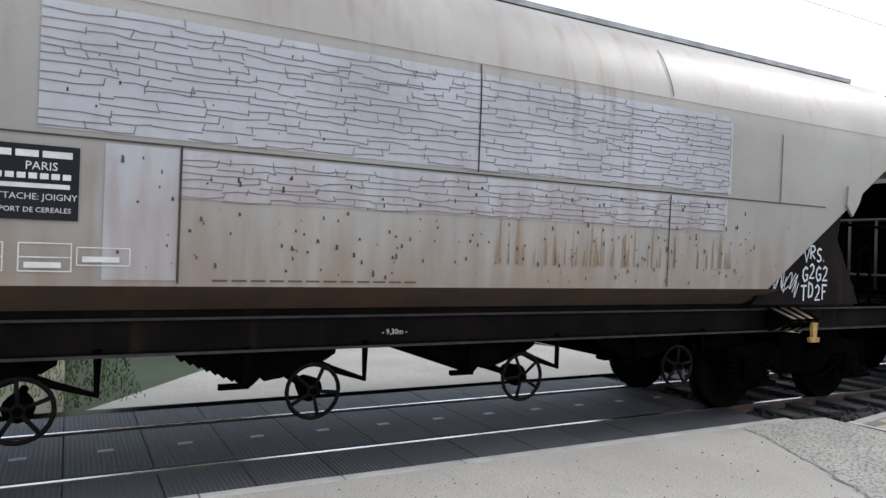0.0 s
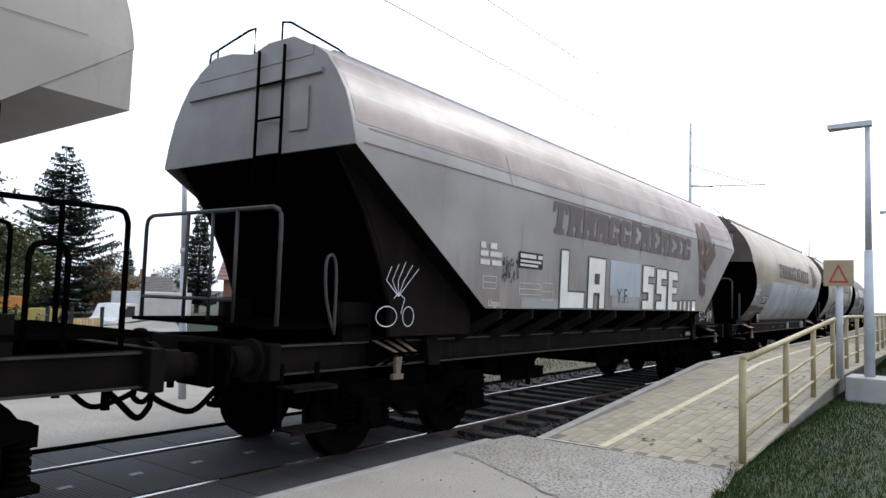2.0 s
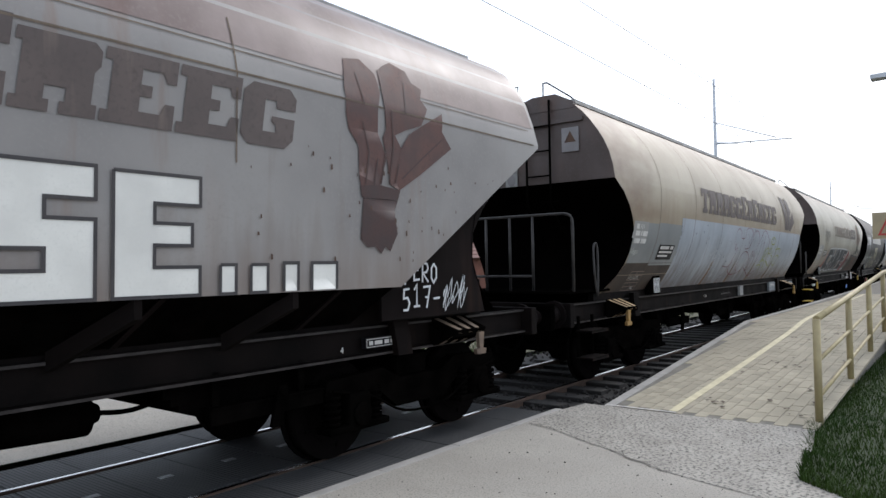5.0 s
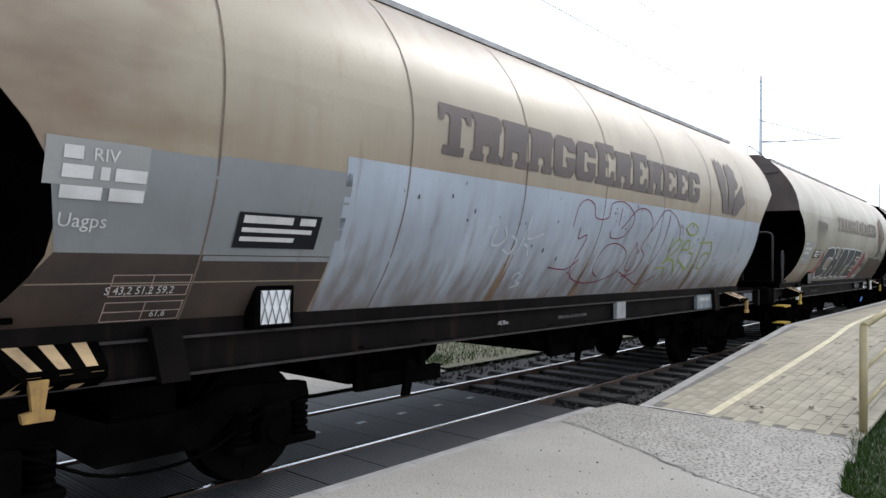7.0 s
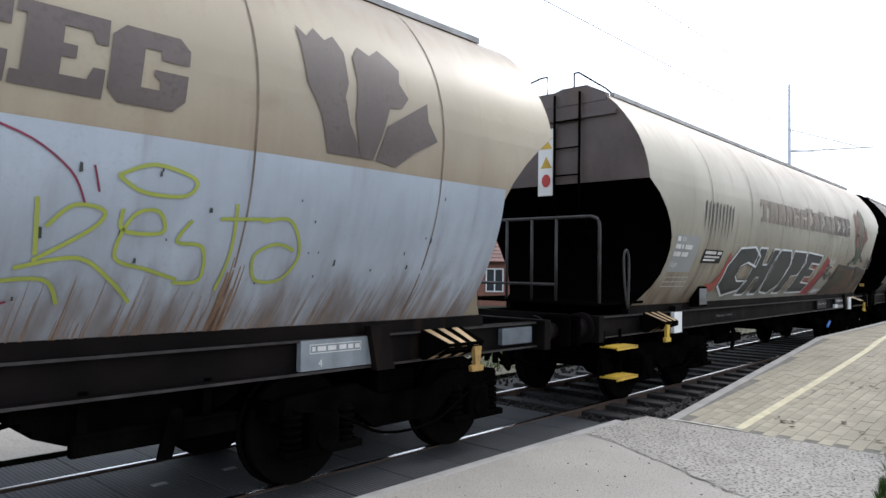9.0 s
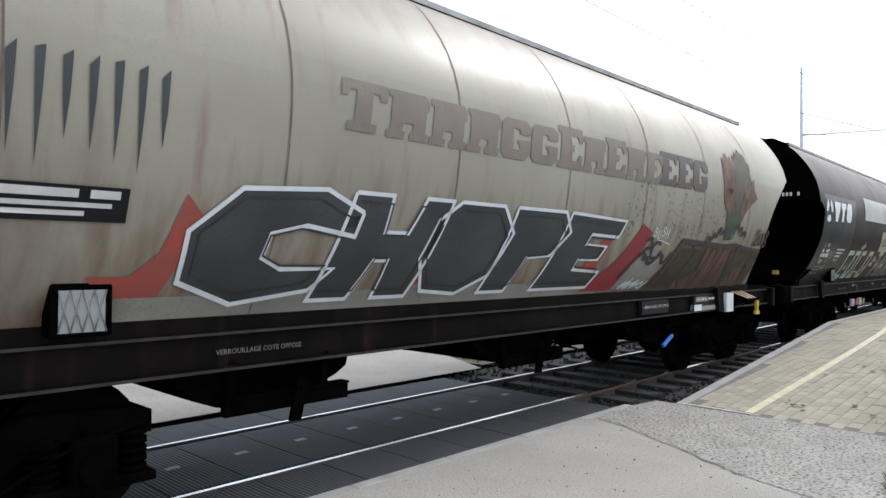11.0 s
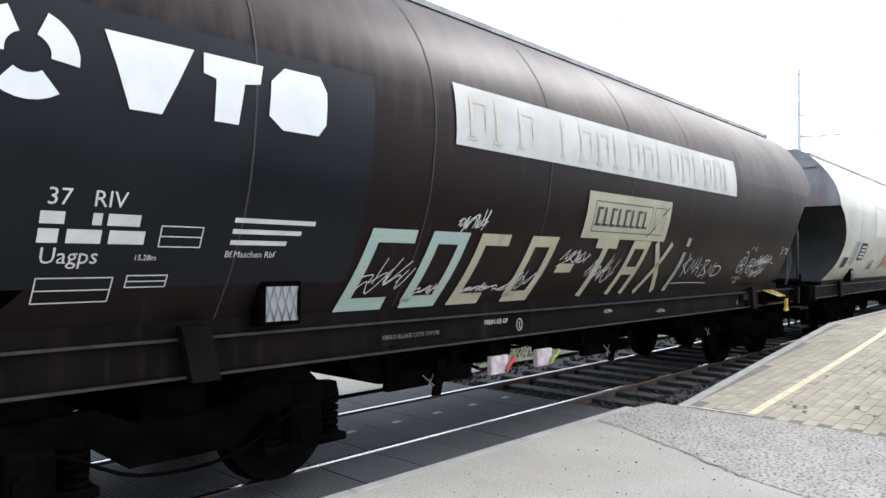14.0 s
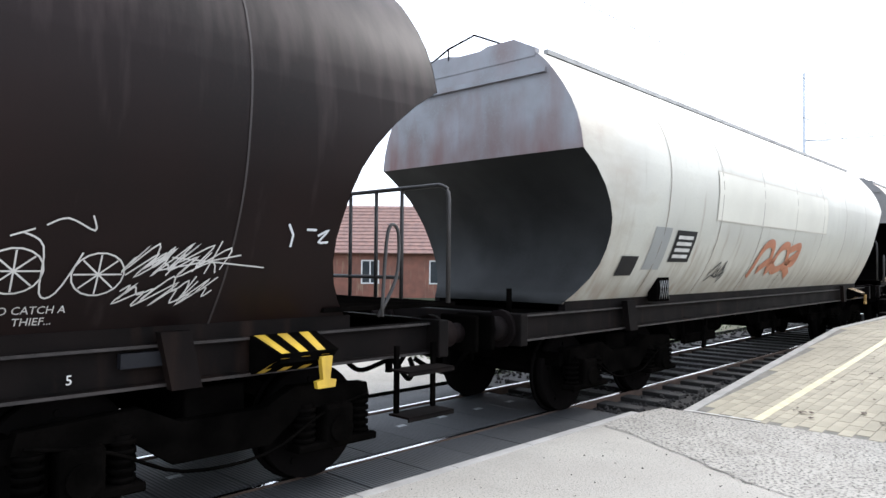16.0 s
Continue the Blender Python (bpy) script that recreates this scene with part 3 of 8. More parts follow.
        tube(bm, [(gx, -1.06, 1.33)] + spline([(gx, -1.06, zt - 0.14), (gx, -1.035, zt - 0.04), (gx, -0.94, zt)], 4) + spline([(gx, 0.94, zt), (gx, 1.035, zt - 0.04), (gx, 1.06, zt - 0.14)], 4) + [(gx, 1.06, 1.33)], 0.021)
        part("handrail", bm, M_RAILGREY, R)
        for p, q in (((gx, -0.45, 1.54), (gx, 1.05, 1.54)), ((gx, -0.45, 1.33), (gx, -0.45, zt)), ((gx, -0.08, 1.33), (gx, -0.08, zt)), ((gx, 0.32, 1.33), (gx, 0.32, zt))):
            bm = B()
            tube(bm, [p, q], 0.019)
            part("guardrail_bar", bm, M_RAILGREY, R)
        bm = B()
        tube(bm, spline([(0.24, -1.08, 1.25), (0.09, -1.12, 1.55), (0.06, -1.12, 1.85), (0.09, -1.12, 1.97), (0.16, -1.12, 1.97), (0.20, -1.12, 1.8), (0.22, -1.1, 1.25)], 4), 0.015)
        part("grab_iron", bm, M_RAILGREY, R)
        sm = M_YELLOW if yellow else M_FRAME
        for z in (0.44, 0.80):
            bm = B()
            box(bm, -0.42, 0.10, -1.30, -1.06, z, z + 0.018, 0.004)
            box(bm, -0.42, 0.10, -1.30, -1.285, z - 0.02, z + 0.018)
            st = part("step", bm, sm, R)
        for x in (-0.38, 0.04):
            bm = B()
            box(bm, x - 0.02, x + 0.02, -1.10, -1.07, 0.44, 1.0)
            part("step_hanger", bm, m, R)

    def rear_platform(self, **given):
        """The same platform at the other end of the wagon."""
        old = set(self.root.children)
        self.platform(**given)
        for ob in set(self.root.children) - old:
            for v in ob.data.vertices:
                v.co.x = self.length - v.co.x
            ob.data.flip_normals()

    def ladder(self, y=-0.35, mat=None, low=2.0):
        m = mat or M_UNDER
        for d in (-0.19, 0.19):
            bm = B()
            tube(bm, [(-0.06 if z >= self.brk - 0.3 else -0.06 + 0.6 * self.inset(z), y + d, z) for z in (low, self.brk - 0.3, self.brk + 0.02, 4.05)], 0.017)
            part("ladder_stile", bm, m, self.root)
        z = low + 0.25
        while z < 4.0:
            bm = B()
            tube(bm, [(-0.06 if z >= self.brk else -0.06 + 0.6 * self.inset(z), y + d, z) for d in (-0.19, 0.19)], 0.012)
            part("ladder_rung", bm, m, self.root)
            z += 0.36

    def draw_back(self, d):
        """Sets the body's front wall and all that is fixed to it back by d."""
        fixed = ("end_wall", "slope_sheet", "ladder", "roof_handrail", "end_ledge", "roof_end_plate", "end_sign", "platform_deck", "handrail", "guardrail", "grab_iron", "step")
        for v in list(self.body.data.vertices)[::13]:
            v.co.x += d
        for ob in self.root.children:
            if ob.name.startswith(fixed) and max(v.co.x for v in ob.data.vertices) < 2.5:
                ob.location.x += d

    def roof_hoops(self, pointed=False):
        m = M_UNDER
        bm = B()
        if pointed:
            tube(bm, [(0.0, 0.95, 3.98), (-0.02, 0.35, 4.22), (-0.02, -0.05, 4.30), (0.5, -0.4, 4.16), (0.9, -0.55, 4.08)], 0.012)
            tube(bm, [(-0.02, 0.35, 4.22), (-0.02, 0.35, 4.08)], 0.010)
        else:
            tube(bm, [(0.02, 0.80, 4.02), (0.0, 0.74, 4.20), (0.0, 0.10, 4.34), (0.0, 0.0, 4.34), (0.0, 0.0, 4.08)], 0.012)
            tube(bm, [(0.0, 0.62, 4.08), (0.0, 0.62, 4.23)], 0.010)
            tube(bm, [(0.0, -0.42, 4.06), (0.0, -0.42, 4.32), (0.1, -0.43, 4.35), (0.7, -0.5, 4.25), (1.1, -0.55, 4.12)], 0.012)
        part("roof_handrail", bm, m, self.root)
        bm = B()
        prism(bm, [(-0.05, 3.70), (0.0, 3.70), (0.0, 3.755), (-0.05, 3.755)], -1.05, 1.05)
        part("end_ledge", bm, self.end_mat, self.root)
        bm = B()
        v = [(-0.02, -0.9, 3.99), (-0.02, -0.62, 4.13), (-0.02, -0.25, 4.13), (-0.02, 0.0, 4.06), (-0.02, 0.35, 4.13), (-0.02, 0.66, 4.13), (-0.02, 0.92, 3.99), (-0.02, 0.9, 3.9), (-0.02, -0.9, 3.9)]
        a = [bm.verts.new(p) for p in v]
        b = [bm.verts.new((0.06, p[1], p[2])) for p in v]
        bm.faces.new(a)
        bm.faces.new(b[::-1])
        for k in range(len(a)):
            bm.faces.new((a[k], a[(k + 1) % len(a)], b[(k + 1) % len(a)], b[k]))
        part("roof_end_plate", bm, self.end_mat, self.root)

    def levers(self, xs, z=0.57, hand_mat=None):
        """The discharge gear under each hopper: a stepped chute, its beam and the lever that works it."""
        for x in xs:
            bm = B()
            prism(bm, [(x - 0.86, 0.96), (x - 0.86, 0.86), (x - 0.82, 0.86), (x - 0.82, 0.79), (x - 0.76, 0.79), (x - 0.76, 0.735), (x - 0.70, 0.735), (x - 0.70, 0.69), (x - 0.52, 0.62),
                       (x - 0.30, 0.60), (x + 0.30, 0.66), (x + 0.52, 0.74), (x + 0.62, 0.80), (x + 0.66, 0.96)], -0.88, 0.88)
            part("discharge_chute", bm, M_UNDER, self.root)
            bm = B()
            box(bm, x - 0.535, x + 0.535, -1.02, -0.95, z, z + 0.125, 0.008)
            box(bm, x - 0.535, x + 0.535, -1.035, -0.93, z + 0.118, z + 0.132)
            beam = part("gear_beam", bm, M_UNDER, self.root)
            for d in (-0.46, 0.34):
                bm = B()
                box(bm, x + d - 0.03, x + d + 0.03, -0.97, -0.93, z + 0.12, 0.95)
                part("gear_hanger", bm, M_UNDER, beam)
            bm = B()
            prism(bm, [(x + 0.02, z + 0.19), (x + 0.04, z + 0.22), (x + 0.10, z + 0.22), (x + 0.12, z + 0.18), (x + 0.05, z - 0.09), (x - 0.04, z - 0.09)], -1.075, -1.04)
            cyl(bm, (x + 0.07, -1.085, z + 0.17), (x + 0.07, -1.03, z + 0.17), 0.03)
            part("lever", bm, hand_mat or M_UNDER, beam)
            if self.paint is M_BROWN:
                bm = B()
                tube(bm, spline([(x - 0.15, -1.045, z + 0.10), (x - 0.05, -1.06, z + 0.02), (x + 0.02, -1.06, z - 0.03), (x + 0.10, -1.05, z - 0.06)], 4), 0.006, 5)
                tube(bm, spline([(x - 0.02, -1.05, z + 0.10), (x - 0.10, -1.06, z - 0.02), (x - 0.06, -1.05, z + 0.06)], 4), 0.004, 5)
                part("tie_wire", bm, M_DULLSTRIPE, beam, "thin twisted buff tie wire")

    def brake_gear(self, x):
        """Air cylinder, its pull rods and pipe under the middle of the frame."""
        bm = B()
        cyl(bm, (x - 0.28, -0.62, 0.76), (x + 0.28, -0.62, 0.74), 0.145, 18)
        cyl(bm, (x + 0.28, -0.62, 0.74), (x + 0.36, -0.62, 0.735), 0.10, 18, 0.06)
        cyl(bm, (x - 0.30, -0.62, 0.76), (x - 0.28, -0.62, 0.76), 0.165, 18)
        box(bm, x - 0.2, x - 0.14, -0.66, -0.58, 0.85, 0.97)
        box(bm, x + 0.14, x + 0.2, -0.66, -0.58, 0.85, 0.97)
        part("brake_cylinder", bm, M_UNDER, self.root)
        for p, q in (((x - 0.3, -0.62, 0.76), (x - 0.75, -0.7, 0.66)), ((x - 0.75, -0.7, 0.72), (x - 0.30, -0.8, 0.60)), ((x - 0.75, -0.72, 0.62), (x - 0.30, -0.75, 0.86))):
            bm = B()
            tube(bm, [p, q], 0.014, 6)
            part("pull_rod", bm, M_UNDER, self.root)
        bm = B()
        tube(bm, spline([(x + 0.36, -0.62, 0.735), (x + 0.6, -0.65, 0.72), (x + 0.9, -0.7, 0.80), (x + 1.3, -0.75, 0.92)], 4), 0.018, 6)
        part("air_pipe", bm, M_UNDER, self.root)

    # ---- painting on the side
    def lay(self, name, polys, mat, off=0.008, label="", parent=None):
        """Flat outlines in x and z laid on the curved side."""
        bm = B()
        for poly in polys:
            vs = [bm.verts.new((x, 0, z)) for x, z in poly]
            if len(vs) > 2:
                bm.faces.new(vs)
        bm.normal_update()
        bmesh.ops.triangulate(bm, faces=bm.faces[:])
        return self._wrap(name, bm, mat, off, label, parent)

    def _wrap(self, name, bm, mat, off, label, parent):
        zs = [v.co.z for v in bm.verts]
        z = math.floor(min(zs) / 0.09) * 0.09 + 0.09
        while z < max(zs):
            bmesh.ops.bisect_plane(bm, geom=bm.verts[:] + bm.edges[:] + bm.faces[:], plane_co=(0, 0, z), plane_no=(0, 0, 1))
            z += 0.09
        for v in bm.verts:
            v.co.y = -(width_at(self.profile, v.co.z) + off)
        bm.normal_update()
        for f in bm.faces:
            f.smooth = True
            if f.normal.y > 0:
                f.normal_flip()
        me = bpy.data.meshes.new(name)
        bm.to_mesh(me)
        bm.free()
        me.materials.append(mat)
        normals = []
        for v in me.vertices:
            slope = (width_at(self.profile, v.co.z + 0.06) - width_at(self.profile, v.co.z - 0.06)) / 0.12
            normals.append(Vector((0, -1, -slope)).normalized())
        me.normals_split_custom_set_from_vertices(normals)
        ob = new(name, me)
        ob.parent = parent or self.root
        return tagged(ob, label) if label else ob

    def lay_each(self, name, polys, mat, off=0.008, label="", parent=None):
        for poly in polys:
            self.lay(name, [poly], mat, off, label, parent)

    def strokes_each(self, name, lines, width, mat, off=0.009, label="", parent=None):
        for pts in lines:
            self.strokes(name, [pts], width, mat, off, label, parent)

    def strokes(self, name, lines, width, mat, off=0.009, label="", parent=None):
        """Painted lines of one width."""
        bm = B()
        for pts in lines:
            ribbon(bm, pts, width)
        return self._wrap(name, bm, mat, off, label, parent)

    def words(self, name, text, x, z, size, mat, off=0.009, label="", slant=0.0, stretch=1.0, parent=None, align="LEFT"):
        """Writing in the built-in font."""
        cu = bpy.data.curves.new("words", "FONT")
        cu.body, cu.size, cu.align_x, cu.shear, cu.resolution_u = text, size, align, slant, 2
        tmp = bpy.data.objects.new("words", cu)
        scene.collection.objects.link(tmp)
        bpy.context.view_layer.update()
        me = tmp.to_mesh()
        bm = B()
        bm.from_mesh(me)
        tmp.to_mesh_clear()
        bpy.data.objects.remove(tmp)
        bpy.data.curves.remove(cu)
        for v in bm.verts:
            v.co = (x + v.co.x * stretch, 0, z + v.co.y)
        return self._wrap(name, bm, mat, off, label, parent)

    def bars(self, name, x, z, rows, mat, off=0.009, parent=None, label=""):
        """Unreadable lines as plain bars: rows of (dx, dz, length, height)."""
        return self.lay(name, [[(x + a, z + b), (x + a + l, z + b), (x + a + l, z + b + hh), (x + a, z + b + hh)] for a, b, l, hh in rows], mat, off, label, parent)

    def key(self):
        rows = []
        k = 0
        while k <= 32:
            t = k / 2
            x = self.front - rolled(t)
            b1, b2 = x + 1.62, x + self.length - 1.62
            y1, y2 = line_y(b1), line_y(b2)
            a = math.atan2(y2 - y1, b2 - b1)
            rows.append((t, pose(x, y1 - math.tan(a) * 1.62, 0, 0, 0, math.degrees(a))))
            k += 1
        walk(self.root, rows)

    def key_wheels(self):
        turn_rows = []
        t = 0.0
        while t < 16.0 + 1e-6:
            turn_rows.append((t, -math.degrees(rolled(t) / 0.44)))
            t += 2 / 15
        for ws, x in self.wheels:
            walk(ws, [(t, pose(x, 0, 0.44, 0, a, 0)) for t, a in turn_rows])


def ribbon(bm, pts, width):
    pts = [Vector((p[0], 0, p[1])) for p in pts]
    left, right = [], []
    for i, p in enumerate(pts):
        a = (p - pts[i - 1]).normalized() if i else None
        b = (pts[i + 1] - p).normalized() if i + 1 < len(pts) else None
        d = ((a or b) + (b or a)).normalized() if (a or b) else Vector((1, 0, 0))
        if d.length < 0.5:
            d = a
        n = Vector((-d.z, 0, d.x))
        k = 1.0
        if a and b:
            k = min(1.6, 1 / max(0.5, n.dot(Vector((-a.z, 0, a.x)))))
        left.append(bm.verts.new(p + n * width / 2 * k))
        right.append(bm.verts.new(p - n * width / 2 * k))
    for i in range(len(pts) - 1):
        bm.faces.new((left[i], left[i + 1], right[i + 1], right[i]))


# Wheel colour lowered to near black for the shade between the bogie frames.
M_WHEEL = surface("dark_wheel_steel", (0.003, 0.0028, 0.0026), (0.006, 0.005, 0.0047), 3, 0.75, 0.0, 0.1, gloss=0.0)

# ---------------------------------------------------------------- the train
WAGONS = []


def wagon(*a, **k):
    w = Wagon(*a, **k)
    WAGONS.append(w)
    return w


def standard(w, end_mat, platform=True, yellow=False, pointed=False, hatch=None):
    w.end_mat = end_mat
    w.underframe()
    w.roof_hoops(pointed)
    if platform:
        w.platform(yellow=yellow)
        if not pointed:
            w.ladder()
    if platform:
        w.hatch_plate(1.35, False, hatch)
    w.hatch_plate(w.length - 1.35, True, hatch)
    for x in (1.75, w.length - 1.9):
        w.rib(x)
    w.levers((4.01, 7.06, 10.03))
    w.brake_gear(8.52 if platform else 5.2)


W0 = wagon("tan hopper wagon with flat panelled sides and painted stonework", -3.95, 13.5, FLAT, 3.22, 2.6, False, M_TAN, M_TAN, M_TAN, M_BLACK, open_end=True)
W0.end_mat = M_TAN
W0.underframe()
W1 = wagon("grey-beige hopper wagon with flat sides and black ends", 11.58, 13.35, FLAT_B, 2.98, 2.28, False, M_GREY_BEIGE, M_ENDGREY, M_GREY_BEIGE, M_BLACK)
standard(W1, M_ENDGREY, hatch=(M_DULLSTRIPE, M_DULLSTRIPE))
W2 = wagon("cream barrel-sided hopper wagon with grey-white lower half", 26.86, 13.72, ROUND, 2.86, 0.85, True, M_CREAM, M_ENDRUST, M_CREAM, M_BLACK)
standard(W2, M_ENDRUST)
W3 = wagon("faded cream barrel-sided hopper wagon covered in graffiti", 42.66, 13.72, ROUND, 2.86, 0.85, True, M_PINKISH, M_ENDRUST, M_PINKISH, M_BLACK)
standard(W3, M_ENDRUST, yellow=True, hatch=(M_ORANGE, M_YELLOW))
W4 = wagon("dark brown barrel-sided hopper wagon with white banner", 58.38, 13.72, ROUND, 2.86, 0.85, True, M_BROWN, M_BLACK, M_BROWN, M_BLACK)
standard(W4, M_BLACK, platform=False, pointed=True, hatch=(M_YELLOW, M_YELLOW))
W4.rear_platform(deck_x=-0.70)
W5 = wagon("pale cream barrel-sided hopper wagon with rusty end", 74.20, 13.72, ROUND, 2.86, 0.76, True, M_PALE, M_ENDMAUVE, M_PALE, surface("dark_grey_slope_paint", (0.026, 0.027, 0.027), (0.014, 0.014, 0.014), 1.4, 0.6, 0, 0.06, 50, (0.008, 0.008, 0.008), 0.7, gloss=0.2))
standard(W5, M_ENDMAUVE, platform=False, pointed=True)
for n in range(4):
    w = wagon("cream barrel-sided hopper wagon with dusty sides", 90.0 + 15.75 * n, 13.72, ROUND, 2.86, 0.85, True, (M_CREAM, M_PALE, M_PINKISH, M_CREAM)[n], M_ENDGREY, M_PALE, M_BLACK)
    standard(w, M_ENDGREY)
    w.seams([2.0, 3.66, 5.33, 7.0, 8.66, 10.3, 12.0])

# ---------------------------------------------------------------- paint, signs and gear of each wagon
SLAB = {"x": [(0, 0), (.44, 0), (.44, .16), (.37, .16), (.37, .34), (.62, .34), (.62, .16), (.56, .16), (.56, 0), (1, 0), (1, .18), (.93, .18), (.93, .60), (1, .7), (1, .9), (.9, 1), (0, 1), (0, .84), (.08, .84), (.08, .16), (0, .16)],
        "i": [(0, 1), (1, 1), (1, .66), (.86, .66), (.82, .8), (.68, .8), (.68, .18), (.82, .18), (.82, 0), (.18, 0), (.18, .18), (.32, .18), (.32, .8), (.18, .8), (.14, .66), (0, .66)],
        "o": [(.15, 0), (.85, 0), (1, .15), (1, .5), (.55, .5), (.55, .42), (.64, .36), (.64, .24), (.4, .24), (.4, .76), (.62, .76), (.62, .64), (1, .64), (1, .85), (.85, 1), (.15, 1), (0, .85), (0, .15)],
        "t": [(0, 0), (1, 0), (1, .36), (.86, .36), (.8, .2), (.5, .2), (.5, .42), (.66, .42), (.66, .58), (.5, .58), (.5, .8), (.8, .8), (.86, .66), (1, .66), (1, 1), (0, 1), (0, .84), (.1, .84), (.1, .16), (0, .16)]}


def slab_shapes(x0, x1, z0, z1, kinds):
    """A row of heavy slab-footed blocks for a worn company mark."""
    out = []
    wd = (x1 - x0) / len(kinds)
    for i, k in enumerate(kinds):
        a, b = x0 + wd * i + wd * 0.01, x0 + wd * (i + 1) - wd * 0.03
        top = z1 + (0.05 if k == "t" and i in (6, 8) else 0.0)
        out.append([(a + (b - a) * u + 0.05 * v, z0 + (top - z0) * v) for u, v in SLAB[k]])
    return out


COMPANY = ["i", "x", "x", "x", "o", "o", "t", "x", "t", "x", "t", "t", "o"]


def sheaf(w, x0, z0, sx, sz, mat, stem=False, label="faded dark emblem of wheat ears"):
    """The tied ears: two bushy ears, a leaf and, lower down, the stalks."""
    def jag(poly):
        return [(x0 + a * sx, z0 + b * sz) for a, b in poly]

    left = [(0.0, 1.0), (0.06, 0.93), (0.12, 1.02), (0.18, 0.94), (0.25, 1.0), (0.30, 0.88), (0.30, 0.62), (0.27, 0.50), (0.30, 0.30), (0.40, 0.05), (0.16, 0.05), (0.10, 0.35), (0.02, 0.55)]
    right = [(0.37, 0.66), (0.36, 0.86), (0.42, 0.97), (0.50, 0.92), (0.58, 1.0), (0.66, 0.93), (0.72, 0.86), (0.70, 0.74), (0.76, 0.62), (0.70, 0.52), (0.60, 0.50), (0.55, 0.30), (0.48, 0.05), (0.38, 0.05), (0.34, 0.35)]
    leaf = [(0.50, 0.05), (0.58, 0.34), (0.72, 0.46), (0.92, 0.62), (0.92, 0.46), (1.0, 0.30), (0.80, 0.16), (0.66, 0.02)]
    polys = [jag(left), jag(right), jag(leaf)]
    if stem:
        polys += [jag([(0.16, 0.06), (0.66, 0.03), (0.46, -0.18), (0.24, -0.18)]), jag([(0.20, -0.19), (0.52, -0.19), (0.53, -0.26), (0.19, -0.26)]),
                  jag([(0.22, -0.27), (0.48, -0.27), (0.52, -0.62), (0.44, -0.72), (0.36, -0.66), (0.28, -0.72), (0.20, -0.62)])]
    w.lay_each("emblem", polys, mat, 0.009, label)


def chips(w, n, x0, x1, z0, z1, mat, seed, size=(0.006, 0.02)):
    """Small dark chips where the paint has come off."""
    rg = random.Random(seed)
    polys = []
    for _ in range(n):
        x, z, s = rg.uniform(x0, x1), z0 + (z1 - z0) * rg.random(), rg.uniform(*size)
        if x > w.length - w.inset(z, True) - 0.08:
            continue
        k = rg.uniform(1.0, 2.6)
        polys.append([(x - s * .5, z - s * .5 * k), (x + s * .6, z - s * .4 * k), (x + s * .4, z + s * .5 * k), (x - s * .4, z + s * .6 * k)])
    tagged(w.lay("chipped_paint", polys, mat, 0.010), kind="stuff")


def runs(w, n, x0, x1, z0, z1, mat, seed, lean=0.0, wd=(0.008, 0.03)):
    """Rust runs that start at the lower seam and thin out upwards."""
    rg = random.Random(seed)
    polys = []
    for _ in range(n):
        x, l, s = rg.uniform(x0, x1), rg.uniform(0.25, 1.0) * (z1 - z0), rg.uniform(*wd)
        if x + lean * l > w.length - max(w.inset(z0, True), w.inset(z0 + l, True)) - 0.05:
            continue
        polys.append([(x - s, z0), (x + s, z0), (x + s * .3 + lean * l, z0 + l), (x - s * .3 + lean * l, z0 + l)])
    tagged(w.lay("rust_run", polys, mat, 0.0065), kind="stuff")


def scrawl(x, z, wd, hh, seed, n=9):
    """A scribbled tag that nobody can read."""
    rg = random.Random(seed)
    out = []
    for k in range(2):
        pts, at = [], 0.0
        while at < 1.0:
            up = rg.uniform(0.45, 1.0) if len(pts) % 2 else rg.uniform(0.0, 0.4)
            pts.append((x + wd * (at + (up - 0.5) * 0.28), z + hh * (up * 0.75 + 0.22 * k)))
            at += rg.uniform(-0.05, 2.2 / n)
        out.append(spline(pts, 4))
    for k in range(3):
        at = rg.uniform(0.1, 0.9)
        out.append([(x + wd * at, z + hh * rg.uniform(0.1, 0.4)), (x + wd * (at + rg.uniform(.08, .25)), z + hh * rg.uniform(0.6, 1.1))])
    return out


def plate(w, x0, x1, z0, z1, mat, name="sign_plate", label=""):
    return w.band(x0, x1, z0, z1, mat, name, 0.012, label)


M_RUSTRUN = surface("rust_run", (0.25, 0.165, 0.105), (0.18, 0.11, 0.07), 4, 0.85, 0, 0.1)
M_GAP = surface("sooty_panel_gap", (0.022, 0.017, 0.014), (0.045, 0.033, 0.026), 9, 0.8, 0, 0.1)
M_CHIP = surface("bare_rust_chip", (0.055, 0.032, 0.024), (0.09, 0.05, 0.03), 9, 0.85, 0, 0.1)
M_MORTAR = surface("grey_violet_line_paint", (0.13, 0.105, 0.105), (0.20, 0.165, 0.16), 9, 0.75, 0, 0.02)
M_GREEN = surface("olive_spray_paint", (0.30, 0.33, 0.05), (0.24, 0.27, 0.05), 5, 0.6, 0, 0.02)
M_REDLINE = surface("crimson_spray_paint", (0.21, 0.018, 0.05), (0.13, 0.016, 0.04), 5, 0.6, 0, 0.02)
M_SPRAYBLACK = surface("black_spray_paint", (0.02, 0.018, 0.02), (0.04, 0.035, 0.035), 5, 0.6, 0, 0.02)
M_SPRAYGREY = surface("smoky_black_fill", (0.0225, 0.025, 0.025), (0.045, 0.0475, 0.045), 1.6, 0.6, 0, 0.02)
M_SPRAYWHITE = surface("white_spray_paint", (0.62, 0.63, 0.64), (0.52, 0.53, 0.54), 5, 0.6, 0, 0.02)
